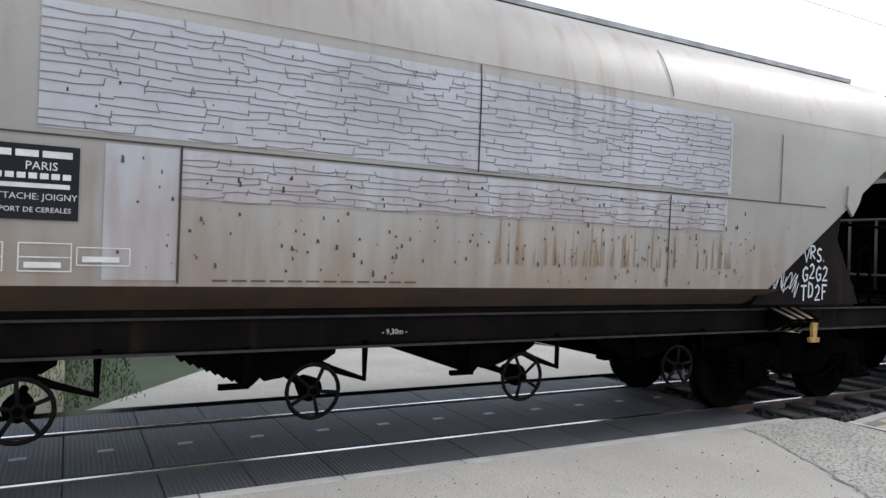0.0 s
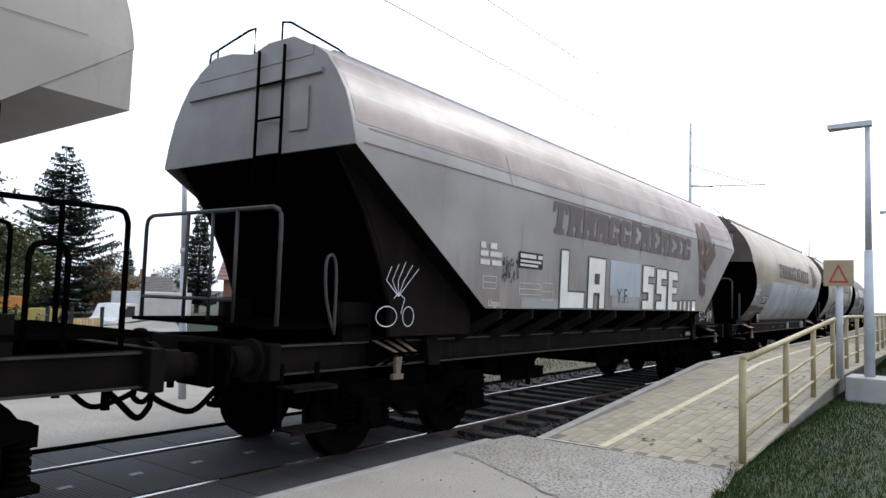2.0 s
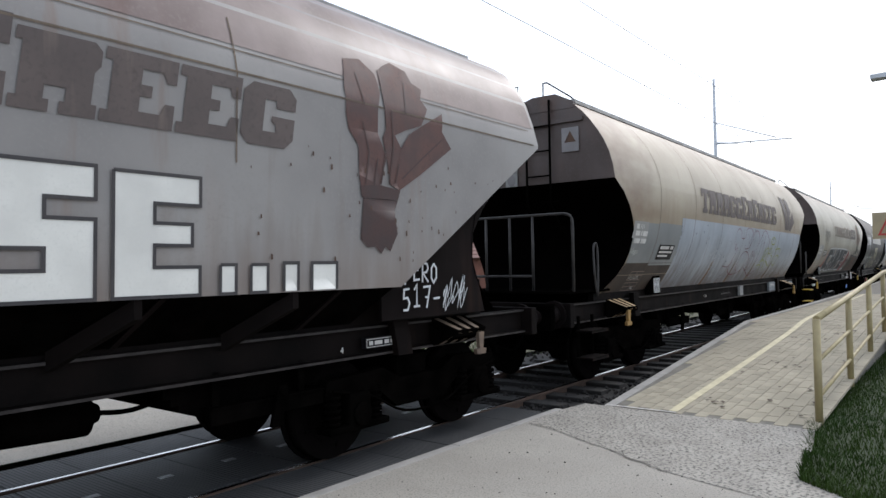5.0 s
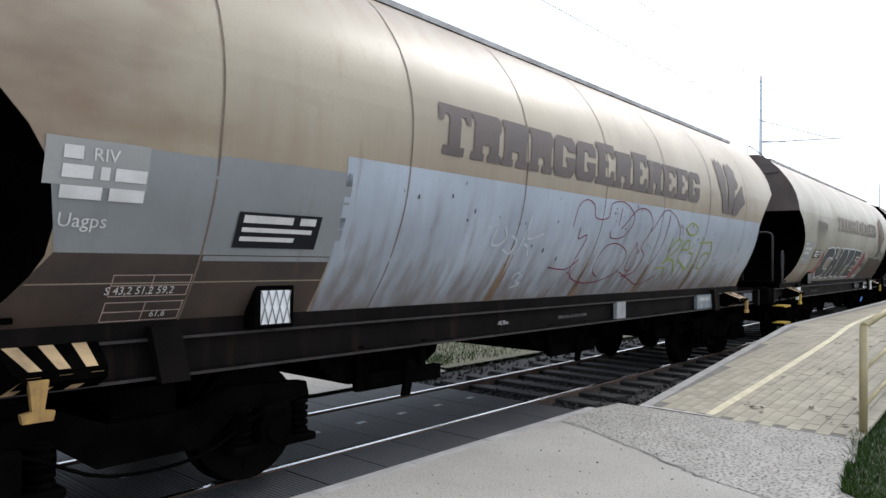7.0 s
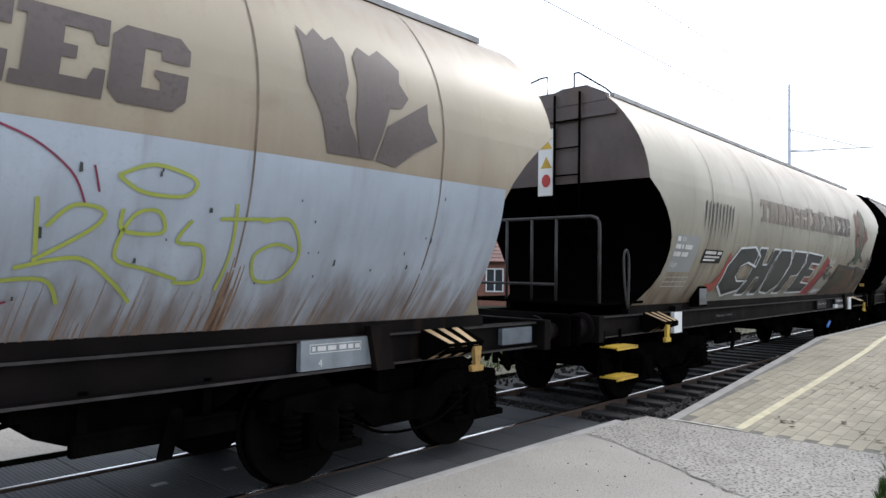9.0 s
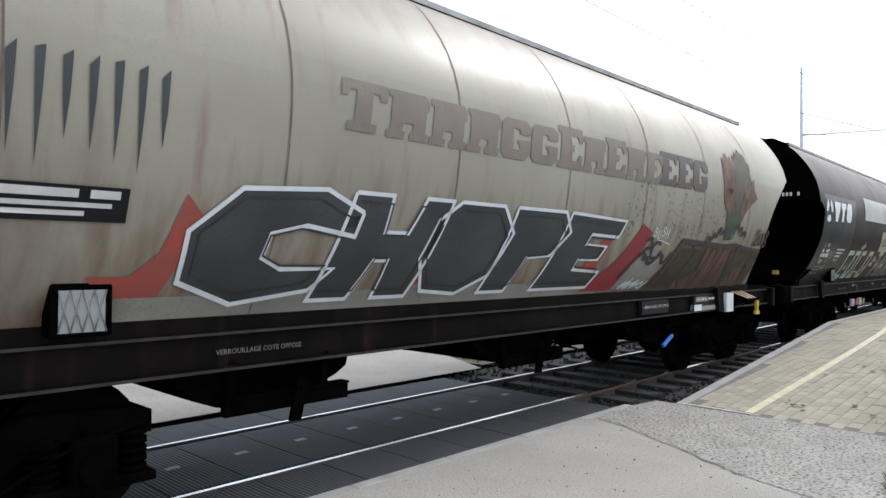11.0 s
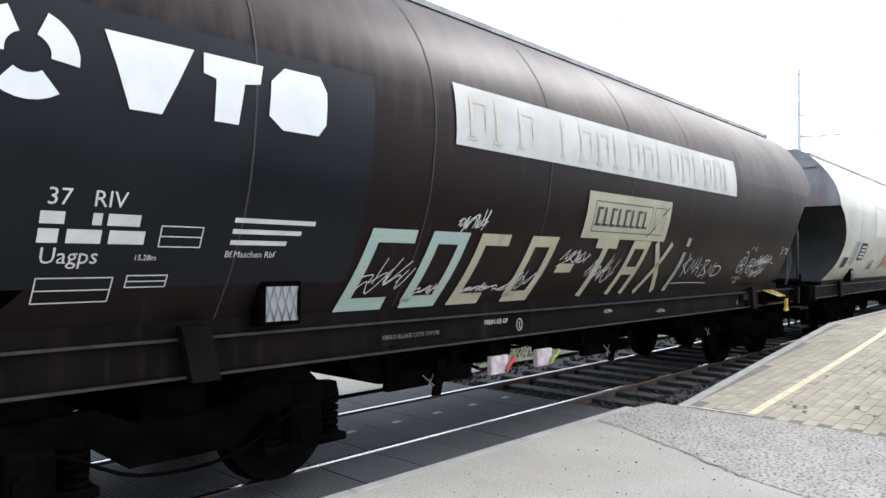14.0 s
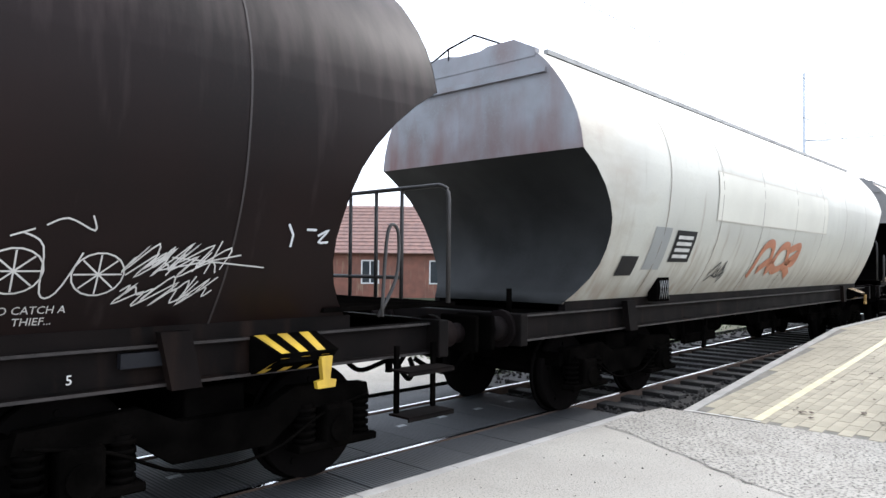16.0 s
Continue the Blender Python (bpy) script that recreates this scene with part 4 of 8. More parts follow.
M_OLIVE = surface("dark_olive_fill", (0.02275, 0.02184, 0.0091), (0.03868, 0.03413, 0.01456), 2.0, 0.65, 0, 0.02, 40, (0.0546, 0.0273, 0.01593), 0.5, grime_and_sheen=(((0.02275, 0.01365, 0.0091), 2, 1.2, 1.9, 0.7),))
M_SALMON = surface("salmon_fill", (0.11606, 0.0558, 0.03348), (0.07589, 0.03571, 0.02232), 2.0, 0.65, 0, 0.02, 40, (0.04464, 0.02232, 0.01339), 0.5, grime_and_sheen=(((0.03125, 0.01786, 0.01116), 2, 1.2, 1.9, 0.7),))
M_TURQ = surface("pale_turquoise_roller_paint", (0.288, 0.376, 0.336), (0.336, 0.4, 0.336), 3, 0.7, 0, 0.05, 35)
M_BUFF = surface("buff_roller_paint", (0.384, 0.352, 0.24), (0.32, 0.296, 0.216), 3, 0.7, 0, 0.05, 35, (0.288, 0.192, 0.08), 0.4)
M_BANNER = surface("aged_white_banner", (0.493, 0.476, 0.442), (0.408, 0.391, 0.357), 2.2, 0.6, 0, 0.06, 35, (0.306, 0.255, 0.187), 0.3)
M_FADED = surface("faded_tan_print", (0.42, 0.375, 0.31), (0.50, 0.46, 0.40), 1.2, 0.65, 0, 0.03)
M_GHOST = surface("ghostly_brown_print", (0.1425, 0.1162, 0.0915), (0.1875, 0.15, 0.1162), 3.0, 0.65, 0, 0.03)
M_NAVY = surface("blue_black_panel", (0.0045, 0.0053, 0.0075), (0.006, 0.0067, 0.009), 2, 0.38, 0, 0.03, gloss=0.2)
M_SKIRT = surface("rusty_brown_skirt", (0.072, 0.039, 0.021), (0.042, 0.0252, 0.0162), 2.2, 0.75, 0, 0.1, 45, (0.03, 0.018, 0.012), 0.5)

# ---- the first wagon: panelled, with painted stonework
w = W0
w.band(4.16, 10.25, 2.36, 3.14, M_STONE, "painted_wall", 0.004, "white painted stone wall pattern, weathered")
w.band(4.98, 10.21, 1.98, 2.30, M_STONE, "painted_wall", 0.004, "white painted stone wall pattern, weathered")
w.band(4.53, 4.97, 1.44, 2.30, M_STONE, "paint_patch", 0.004)
rg = random.Random(11)
lines = []
for (xa, xb, za, zb, nr) in ((4.18, 10.23, 2.37, 3.13, 14), (5.0, 10.2, 1.99, 2.29, 6)):
    hr = (zb - za) / nr
    for r in range(nr):
        z = za + hr * (r + 0.5)
        x = xa
        while x < xb - 0.05:
            l = min(rg.uniform(0.12, 0.42), xb - x)
            j = rg.uniform(-0.03, 0.03)
            if rg.random() < 0.95:
                lines.append([(x - 0.02, z + j * .5 - hr * .45), (x + l * .5, z + j * .5 - hr * .45 + rg.uniform(-.012, .012)), (x + l - 0.015, z + j * .5 - hr * .45 + rg.uniform(-.012, .012))])
            if rg.random() < 0.85:
                lines.append([(x + l - 0.02, z + j - hr * .5), (x + l - 0.02 + rg.uniform(-.02, .02), z + j + hr * .4)])
            x += l
tagged(w.strokes("stone_outline", lines, 0.0072, M_MORTAR, 0.008), kind="stuff")
for z, xa, xb in ((2.32, 0.9, 11.8), (3.22, 0.3, 13.2)):
    w.band(xa, xb, z - (0.006 if z < 3 else 0.003), z + (0.006 if z < 3 else 0.003), M_GAP if z < 3 else M_SEAM, "panel_seam", 0.011)
for x, za, zb in ((4.98, 1.42, 2.32), (9.41, 1.42, 2.30), (7.25, 2.34, 3.22), (11.02, 2.32, 3.05), (2.8, 2.34, 3.2), (1.9, 1.42, 2.3), (9.42, 3.25, 3.75)):
    w.band(x - 0.007, x + 0.007, za, zb, M_GAP, "panel_seam", 0.011)
sg = plate(w, 3.25, 4.39, 1.80, 2.25, M_SIGNBLACK, "sign_plate", "black company plate with white lettering")
w.bars("company_mark", 3.93, 2.175, [(0.0, 0, 0.10, 0.04), (0.12, 0, 0.12, 0.04), (0.26, 0, 0.16, 0.04)], M_MARK, 0.016, sg)
w.words("lettering", "PARIS", 4.10, 2.10, 0.07, M_MARK, 0.016, parent=sg)
w.bars("phone_line", 3.92, 2.045, [(0.02 + 0.06 * k, 0, 0.045, 0.035) for k in range(7)], M_MARK, 0.016, sg)
w.bars("web_line", 3.96, 1.99, [(0, 0, 0.38, 0.028)], M_MARK, 0.016, sg)
w.words("lettering", "ATTACHE: JOIGNY", 3.92, 1.92, 0.055, M_MARK, 0.016, parent=sg)
w.words("lettering", "TRANSPORT DE CEREALES", 3.84, 1.845, 0.043, M_MARK, 0.016, parent=sg)
for x0, x1, z0, z1 in ((4.08, 4.36, 1.49, 1.66), (4.39, 4.69, 1.53, 1.64), (3.6, 4.0, 1.49, 1.66)):
    ps = [[(x0, z), (x1, z)] for z in (z0, z1, (z0 + z1) / 2)][:3 if x0 != 4.39 else 2] + [[(x, z0), (x, z1)] for x in (x0, x1)]
    w.strokes("data_box", ps, 0.007, M_MARK, 0.013)
    w.bars("data_line", x0 + 0.03, z0 + 0.02, [(0.0, 0, (x1 - x0) * .7, 0.035)], M_MARK, 0.014)
chips(w, 200, 4.6, 10.8, 1.45, 2.25, M_CHIP, 3)
chips(w, 24, 10.8, 12.2, 1.5, 2.2, M_CHIP, 6, (0.004, 0.010))
chips(w, 40, 4.2, 10.2, 2.4, 3.1, M_CHIP, 4, (0.005, 0.012))
runs(w, 60, 7.4, 10.3, 1.60, 1.99, surface("pale_rust_run", (0.235, 0.155, 0.095), (0.27, 0.19, 0.12), 4, 0.85, 0, 0.05), 8, 0.0, (0.004, 0.014))
w.bars("chipped_edge", 5.2, 1.435, [(0.13 * k, 0, 0.10, 0.012) for k in range(12)], M_CHIP, 0.010)
for s in (-1, 1):
    bm = B()
    vs = [bm.verts.new(p) for p in ((2.4, s * 1.36, 1.40), (11.1, s * 1.36, 1.40), (10.9, s * 1.04, 1.22), (2.6, s * 1.04, 1.22))]
    bm.faces.new(vs)
    part("lower_skirt", bm, M_SKIRT, w.root, "rust-brown sloping skirt below the side panels")


def end_web(w, pts):
    for s in (-1, 1):
        bm = B()
        y0, y1 = sorted((s * 1.20, s * 1.235))
        prism(bm, pts, y0, y1)
        part("end_web", bm, M_WEB, w.root, "dark red-brown web plate under the slope")


end_web(W0, [(11.0, 1.42), (12.10, 2.28), (12.36, 2.30), (12.28, 1.98), (12.72, 1.22), (10.8, 1.22)])
end_web(W0, [(2.5, 1.42), (1.40, 2.28), (1.14, 2.30), (1.22, 1.98), (0.78, 1.22), (2.7, 1.22)])
end_web(W1, [(0.03, 2.95), (2.30, 1.50), (2.30, 1.22), (0.85, 1.22), (0.84, 1.55), (0.68, 1.95), (0.45, 2.4), (0.2, 2.75)])
end_web(W1, [(13.32, 2.95), (11.05, 1.50), (11.05, 1.22), (12.62, 1.22), (12.52, 1.53), (12.42, 1.76), (12.44, 2.03), (12.62, 2.28), (13.07, 2.71)])
F = -0.115
HAND = {"V": [[(0, 1), (.45, 0), (.9, 1)]], "B": [[(.1, 0), (.1, 1), (.6, .9), (.6, .6), (.15, .52), (.75, .4), (.7, .08), (.1, 0)]], "U": [[(.1, 1), (.12, .2), (.4, 0), (.7, .2), (.75, 1)]], "H": [[(.1, 1), (.1, 0)], [(.1, .5), (.75, .55)], [(.75, 1), (.78, 0)]], "R": [[(.05, 0), (.05, 1), (.6, .95), (.75, .72), (.55, .52), (.1, .48), (.8, 0)]], "S": [[(.8, .9), (.4, 1), (.1, .8), (.2, .58), (.65, .42), (.75, .15), (.4, 0), (.05, .1)]],
        "G": [[(.8, .85), (.45, 1), (.1, .75), (.05, .3), (.35, 0), (.75, .12), (.78, .45), (.45, .45)]], "2": [[(.1, .8), (.35, 1), (.7, .85), (.6, .5), (.05, 0), (.8, .02)]], "T": [[(0, .97), (.9, 1)], [(.45, 1), (.4, 0)]],
        "D": [[(.1, 0), (.12, 1), (.6, .85), (.78, .5), (.6, .12), (.1, 0)]], "F": [[(.1, 0), (.12, 1), (.8, .98)], [(.12, .55), (.6, .55)]], "E": [[(.8, 1), (.1, .97), (.1, 0), (.8, .04)], [(.1, .52), (.6, .52)]],
        "O": [[(.4, 1), (.1, .75), (.1, .25), (.4, 0), (.75, .25), (.75, .75), (.4, 1)]], "5": [[(.75, 1), (.2, .97), (.15, .58), (.55, .6), (.75, .35), (.55, .05), (.1, .05)]], "1": [[(.15, .75), (.45, 1), (.42, 0)], [(.1, 0), (.75, .02)]],
        "7": [[(.05, .97), (.8, 1), (.4, 0)], [(.25, .5), (.7, .5)]], ".": [[(.1, .05), (.2, .05)]], "-": [[(.1, .45), (.8, .48)]]}


def hand_letters(w, text, x, z, wd, hh, off, mat, width=0.02):
    """Letters brushed by hand, each a part of its own."""
    step = wd / len(text)
    for k, ch in enumerate(text):
        lift = 0.02 * math.sin(2.3 * k + x)
        w.strokes("graffiti_letter", [[(x + step * (k + 0.92 * a), z + lift + hh * b) for a, b in ln] for ln in HAND[ch]], width, mat, off, "white hand-painted graffiti letter")


hand_letters(W0, "VRS.", 11.65, 1.72, 0.46, 0.15, F, M_SPRAYWHITE)
hand_letters(W0, "G2G2", 11.64, 1.50, 0.48, 0.16, F, M_SPRAYWHITE)
hand_letters(W0, "TD2F", 11.62, 1.28, 0.50, 0.17, F, M_SPRAYWHITE)
W0.strokes("graffiti_tag", scrawl(11.15, 1.30, 0.42, 0.36, 5), 0.010, M_SPRAYWHITE, F, "thin white scribbled tag")
for pts in ([(12.87, 2.82), (13.50, 2.80), (13.50, 3.21)], [(0.63, 2.82), (0.0, 3.21), (0.0, 2.80)]):
    bm = B()
    prism(bm, pts, -1.383, 1.383)
    part("end_box", bm, M_TAN, W0.root)
bm = B()
prism(bm, [(12.20, 2.59), (12.39, 2.60), (12.47, 2.53), (12.41, 2.40), (12.29, 2.24), (12.18, 2.36)], -1.405, -1.375)
part("lifting_lug", bm, M_TAN, W0.root)
# rear platform of the first wagon
for y in (-1.0, 1.0):
    for x0, x1, zt in ((12.75, 13.75, 2.18), (13.1, 13.35, 1.9)):
        bm = B()
        tube(bm, [(x0, y, 1.2)] + spline([(x0, y, zt - .1), (x0 + .03, y, zt - .02), (x0 + .1, y, zt)], 3) + spline([(x1 - .1, y, zt), (x1 - .03, y, zt - .02), (x1, y, zt - .1)], 3) + [(x1, y, 1.2)], 0.02)
        part("handrail", bm, M_UNDER, W0.root)
for y in (-0.55, 0.05):
    bm = B()
    for d in (-0.17, 0.17):
        tube(bm, [(12.95, y + d, 1.3), (12.95, y + d, 2.95)], 0.022)
    for k in range(5):
        tube(bm, [(12.95, y - .17, 1.5 + .32 * k), (12.95, y + .17, 1.5 + .32 * k)], 0.014)
    part("end_ladder", bm, M_UNDER, W0.root)
bm = B()
box(bm, 12.4, 14.0, -1.0, 1.0, 1.26, 1.30, 0.006)
part("platform_deck", bm, M_UNDER, W0.root)
bm = B()
tube(bm, [(13.6, -0.3, 1.3), (13.6, -0.3, 2.25)], 0.02)
tube(bm, [(13.6, -0.5, 2.25), (13.6, -0.1, 2.25), (13.6, -0.1, 2.35)], 0.016)
part("brake_crank", bm, M_UNDER, W0.root)
W0.hatch_plate(11.35, True, (M_DULLSTRIPE, M_HOOK))
# ribs of the chutes under the second wagon, and the buffer-beam post of the fifth
for x in (2.63, 3.4, 4.17, 5.15, 6.13, 7.4, 8.71, 9.9):
    for s in (-1, 1):
        bm = B()
        vs = [bm.verts.new(p) for p in ((x, s * 1.44, 1.52), (x + .05, s * 1.44, 1.52), (x - .27, s * 1.02, 1.22), (x - .32, s * 1.02, 1.22))]
        ws = [bm.verts.new((v.co.x, v.co.y, v.co.z - 0.12)) for v in vs]
        for q in ((0, 1, 2, 3), (3, 2, 6, 7), (0, 3, 7, 4), (1, 5, 6, 2), (4, 7, 6, 5), (0, 4, 5, 1)):
            bm.faces.new([(vs + ws)[i] for i in q])
        part("chute_rib", bm, M_FRAME, W1.root)
for w, cap in ((W4, M_HOOK), (W5, M_UNDER)):
    bm = B()
    cyl(bm, (-0.25, -0.75, 1.15), (-0.25, -0.75, 1.42), 0.03)
    post = part("end_post", bm, M_UNDER, w.root)
    bm = B()
    box(bm, -0.30, -0.20, -0.80, -0.70, 1.40, 1.48, 0.008)
    part("post_cap", bm, cap, post) if cap is M_HOOK else bm.free()
# hand wheels on the discharge chutes
for x in (2.15, 4.09, 6.03, 7.97, 9.91):
    bm = B()
    ring = [(x + 0.205 * math.cos(2 * math.pi * k / 24), -1.06, 0.585 + 0.205 * math.sin(2 * math.pi * k / 24)) for k in range(25)]
    tube(bm, ring, 0.017, 6)
    cyl(bm, (x, -1.075, 0.585), (x, -1.03, 0.585), 0.045, 12)
    for k in range(5):
        a = 2 * math.pi * k / 5 + 0.4 * x
        tube(bm, [(x, -1.06, 0.585), (x + 0.205 * math.cos(a), -1.06, 0.585 + 0.205 * math.sin(a))], 0.015, 6)
    hw = part("hand_wheel", bm, M_FRAME, W0.root, "grimy dark spoked hand wheel")
    bm = B()
    cyl(bm, (x, -1.09, 0.585), (x, -0.3, 0.585), 0.03)
    cyl(bm, (x, -0.98, 0.585), (x, -0.80, 0.60), 0.10, 12, 0.07)
    part("spindle", bm, M_UNDER, hw)
for c in (3.72, 5.66, 7.60, 9.54):
    bm = B()
    edge = [(c - 0.60 + 0.06 * k + d, 0.86 - 0.027 * k - e) for k in range(9) for d, e in ((0.0, 0.0), (0.02, 0.028), (0.05, 0.012))]
    prism(bm, [(c - 0.62, 0.96)] + edge + [(c - 0.06, 0.64), (c + 0.02, 0.72), (c + 0.02, 0.66), (c + 0.16, 0.68), (c + 0.50, 0.80), (c + 0.58, 0.85), (c + 0.60, 0.96)], -0.95, 0.95)
    part("discharge_chute", bm, M_UNDER, W0.root)
    bm = B()
    box(bm, c - 0.15, c - 0.10, -1.0, -0.93, 0.63, 0.93)
    box(bm, c - 0.32, c - 0.10, -1.0, -0.95, 0.62, 0.66)
    part("chute_bracket", bm, M_UNDER, W0.root)
    bm = B()
    tube(bm, [(c + 0.40, -0.98, 0.80), (c + 0.55, -0.98, 0.73), (c + 0.82, -0.98, 0.64), (c + 0.82, -0.98, 0.95)], 0.028, 6)
    part("gear_hanger", bm, M_UNDER, W0.root)
W0.words("marking", "- 9,30m -", 6.60, 1.00, 0.062, M_MARK, -0.325)

# ---- the second wagon: flat grey-beige sides
w = W1
for q in slab_shapes(3.80, 9.88, 2.54, 2.97, COMPANY):
    w.lay("letter_block", [q], M_DARKLETTER, 0.008, "faded dark slab-footed letter block")
M_ROOFPINK = surface("mottled_pinkish_roof_paint", (0.235, 0.185, 0.172), (0.155, 0.115, 0.105), 1.7, 0.40, 0, 0.06, 30, (0.14, 0.085, 0.07), 0.8, gloss=0.25)
w.band(0.05, 13.30, 3.20, 3.98, M_ROOFPINK, "roof_sheet", 0.004, "pinkish-brown mottled upper sheet")
w.band(0.1, 13.25, 3.0, 3.014, M_SEAM, "panel_seam", 0.008)
w.band(0.2, 13.2, 3.16, 3.168, M_SEAM, "panel_seam", 0.007)
for x in (2.75, 4.80, 7.1, 9.4):
    w.band(x - 0.006, x + 0.006, 2.4 if x > 3 else 3.0, 3.4, M_SEAM, "panel_seam", 0.008)
M_BLOCK = surface("pale_grey_block_paint", (0.66, 0.65, 0.60), (0.56, 0.55, 0.51), 3, 0.65, 0, 0.04)
BLK = {"L": [[(0, 1), (.32, 1), (.32, .3), (1, .3), (1, 0), (0, 0)]],
       "A": [[(0, 1), (1, 1), (1, 0), (.66, 0), (.66, .3), (.34, .3), (.34, 0), (0, 0)]],
       "S": [[(0, 1), (1, 1), (1, .75), (.5, .75), (.5, .6), (1, .6), (1, 0), (0, 0), (0, .22), (.5, .22), (.5, .38), (0, .38)]],
       "E": [[(0, 1), (1, 1), (1, .76), (.45, .76), (.45, .6), (.9, .6), (.9, .42), (.45, .42), (.45, .24), (1, .24), (1, 0), (0, 0)]],
       "I": [[(0, 1), (1, 1), (1, 0), (0, 0)]]}
for ch, x0, x1, z0, z1 in (("L", 4.12, 4.90, 1.53, 2.34), ("A", 5.02, 5.64, 1.53, 2.30), ("S", 7.24, 7.80, 1.53, 2.30), ("S", 7.93, 8.47, 1.53, 2.28), ("E", 8.57, 9.13, 1.53, 2.27), ("I", 9.28, 9.40, 1.53, 1.72), ("I", 9.52, 9.66, 1.53, 1.72)):
    p = [(x0 + (x1 - x0) * a, z0 + (z1 - z0) * b) for a, b in BLK[ch][0]]
    g = w.lay("graffiti_letter", [p], M_BLOCK, 0.010, "pale block graffiti letter with dark outline")
    w.strokes("outline", [p + [p[0]]], 0.022, M_SPRAYBLACK, 0.014, parent=g)
w.lay("graffiti_letter", [[(5.24, 2.06), (5.42, 2.06), (5.42, 1.90), (5.24, 1.90)]], M_SPRAYBLACK, 0.015)
w.band(5.84, 7.15, 1.74, 2.30, M_BLUEWHITE, "paint_patch", 0.006)
w.band(5.95, 7.10, 1.56, 1.735, M_GREYPATCH, "paint_patch", 0.006)
w.words("lettering", "Y.F.", 6.12, 1.63, 0.34, M_SPRAYGREY, 0.012)
sg = plate(w, 2.98, 3.60, 2.03, 2.23, M_SIGNBLACK, "sign_plate", "small black owner plate with white lines")
w.bars("plate_line", 3.01, 2.155, [(0, 0, .40, .05), (.45, 0, .12, .05), (0, -.055, .54, .028), (0, -.105, .46, .028)], M_MARK, 0.017, sg)
w.bars("wagon_number", 2.12, 2.02, [(0, .19, .1, .07), (.2, .19, .14, .07), (0, .1, .16, .06), (.2, .1, .26, .06), (0, 0, .2, .06), (.24, 0, .22, .06)], M_MARK, 0.010)
w.words("lettering", "Uagps", 2.32, 1.545, 0.11, M_MARK, 0.010)
for x0, x1, z0, z1 in ((2.20, 2.48, 1.75, 1.89), (3.03, 3.57, 1.70, 1.84), (3.62, 3.92, 1.64, 1.86)):
    w.strokes("data_box", [[(x0, z0), (x1, z0), (x1, z1), (x0, z1), (x0, z0)], [(x0, (z0 + z1) / 2), (x1, (z0 + z1) / 2)]], 0.006, M_MARK, 0.010)
w.band(3.1, 4.1, 1.53, 1.66, M_GREYPATCH, "paint_patch", 0.005)
chips(w, 60, 2.6, 2.98, 1.85, 2.15, M_SPRAYBLACK, 14, (0.01, 0.03))
chips(w, 70, 9.5, 12.8, 1.6, 2.6, M_CHIP, 15)
M_MAROON = surface("maroon_emblem_print", (0.050, 0.019, 0.016), (0.085, 0.032, 0.024), 5, 0.6, 0, 0.03, 40, (0.12, 0.06, 0.04), 0.5)
M_MAROON_DARK = surface("dark_maroon_print", (0.030, 0.013, 0.012), (0.046, 0.018, 0.015), 6, 0.6, 0, 0.03)
w.lay("emblem_ear", [[(10.46, 3.36), (10.40, 3.1), (10.40, 2.90), (10.43, 2.78), (10.54, 2.66), (10.55, 2.43), (10.57, 2.34), (10.79, 2.36), (10.87, 2.60), (10.76, 2.79), (10.76, 2.99), (10.82, 3.14), (10.80, 3.30), (10.66, 3.40)]], M_MAROON, 0.009, "maroon print of a bushy wheat ear")
w.lay("emblem_ear", [[(10.85, 3.34), (10.84, 3.02), (10.86, 2.84), (10.82, 2.76), (10.87, 2.60), (10.92, 2.38), (11.03, 2.34), (11.05, 2.70), (10.97, 2.80), (11.10, 2.86), (11.31, 2.93), (11.42, 3.10), (11.35, 3.18), (11.40, 3.28), (11.28, 3.32), (11.24, 3.42), (11.05, 3.46), (10.93, 3.40)]], M_MAROON, 0.0095, "maroon print of a bushy wheat ear")
w.lay("emblem_leaf", [[(11.05, 2.70), (11.15, 2.83), (11.34, 2.94), (11.63, 3.09), (11.61, 2.92), (11.75, 2.78), (11.31, 2.50), (11.03, 2.34), (10.98, 2.44)]], M_MAROON, 0.010, "maroon print of a pointed leaf")
w.lay("emblem_tie", [[(10.56, 2.345), (10.58, 2.25), (11.01, 2.253), (11.04, 2.34), (10.79, 2.365)]], M_MAROON_DARK, 0.011, "dark maroon band round the stalks")
w.lay("emblem_stalk", [[(10.60, 2.246), (10.57, 1.92), (10.65, 1.85), (10.74, 1.86), (10.81, 1.80), (10.86, 1.86), (10.92, 1.82), (11.01, 1.97), (10.97, 2.16), (11.01, 2.25)]], M_MAROON_DARK, 0.009, "dark maroon print of cut stalks")
w.strokes("emblem_stroke", [[(10.62, 2.36), (10.66, 2.62), (10.58, 2.86)], [(10.72, 2.36), (10.76, 2.58)], [(10.80, 2.37), (10.86, 2.66)], [(10.90, 2.38), (10.95, 2.70), (10.92, 3.0)], [(10.98, 2.40), (11.02, 2.56)], [(11.06, 2.44), (11.35, 2.66), (11.60, 2.84)], [(10.60, 3.0), (10.56, 3.26)], [(11.10, 3.0), (11.16, 3.3)]], 0.014, M_MAROON_DARK, 0.0125)
w.strokes("figure", [spline([(0.78 + .16 * math.cos(a), 1.42 + .1 * math.sin(a)) for a in [k * .7 for k in range(10)]], 3), spline([(1.12 + .09 * math.cos(a), 1.42 + .1 * math.sin(a)) for a in [k * .7 for k in range(10)]], 3),
                     *[[(0.95, 1.62), (0.75 + 0.09 * k, 1.78), (0.82 + 0.11 * k, 1.98 - .03 * abs(k - 2))] for k in range(5)], [(0.88, 1.6), (0.95, 1.66), (1.05, 1.6), (1.0, 1.45)]], 0.009, M_SPRAYWHITE, -0.19)
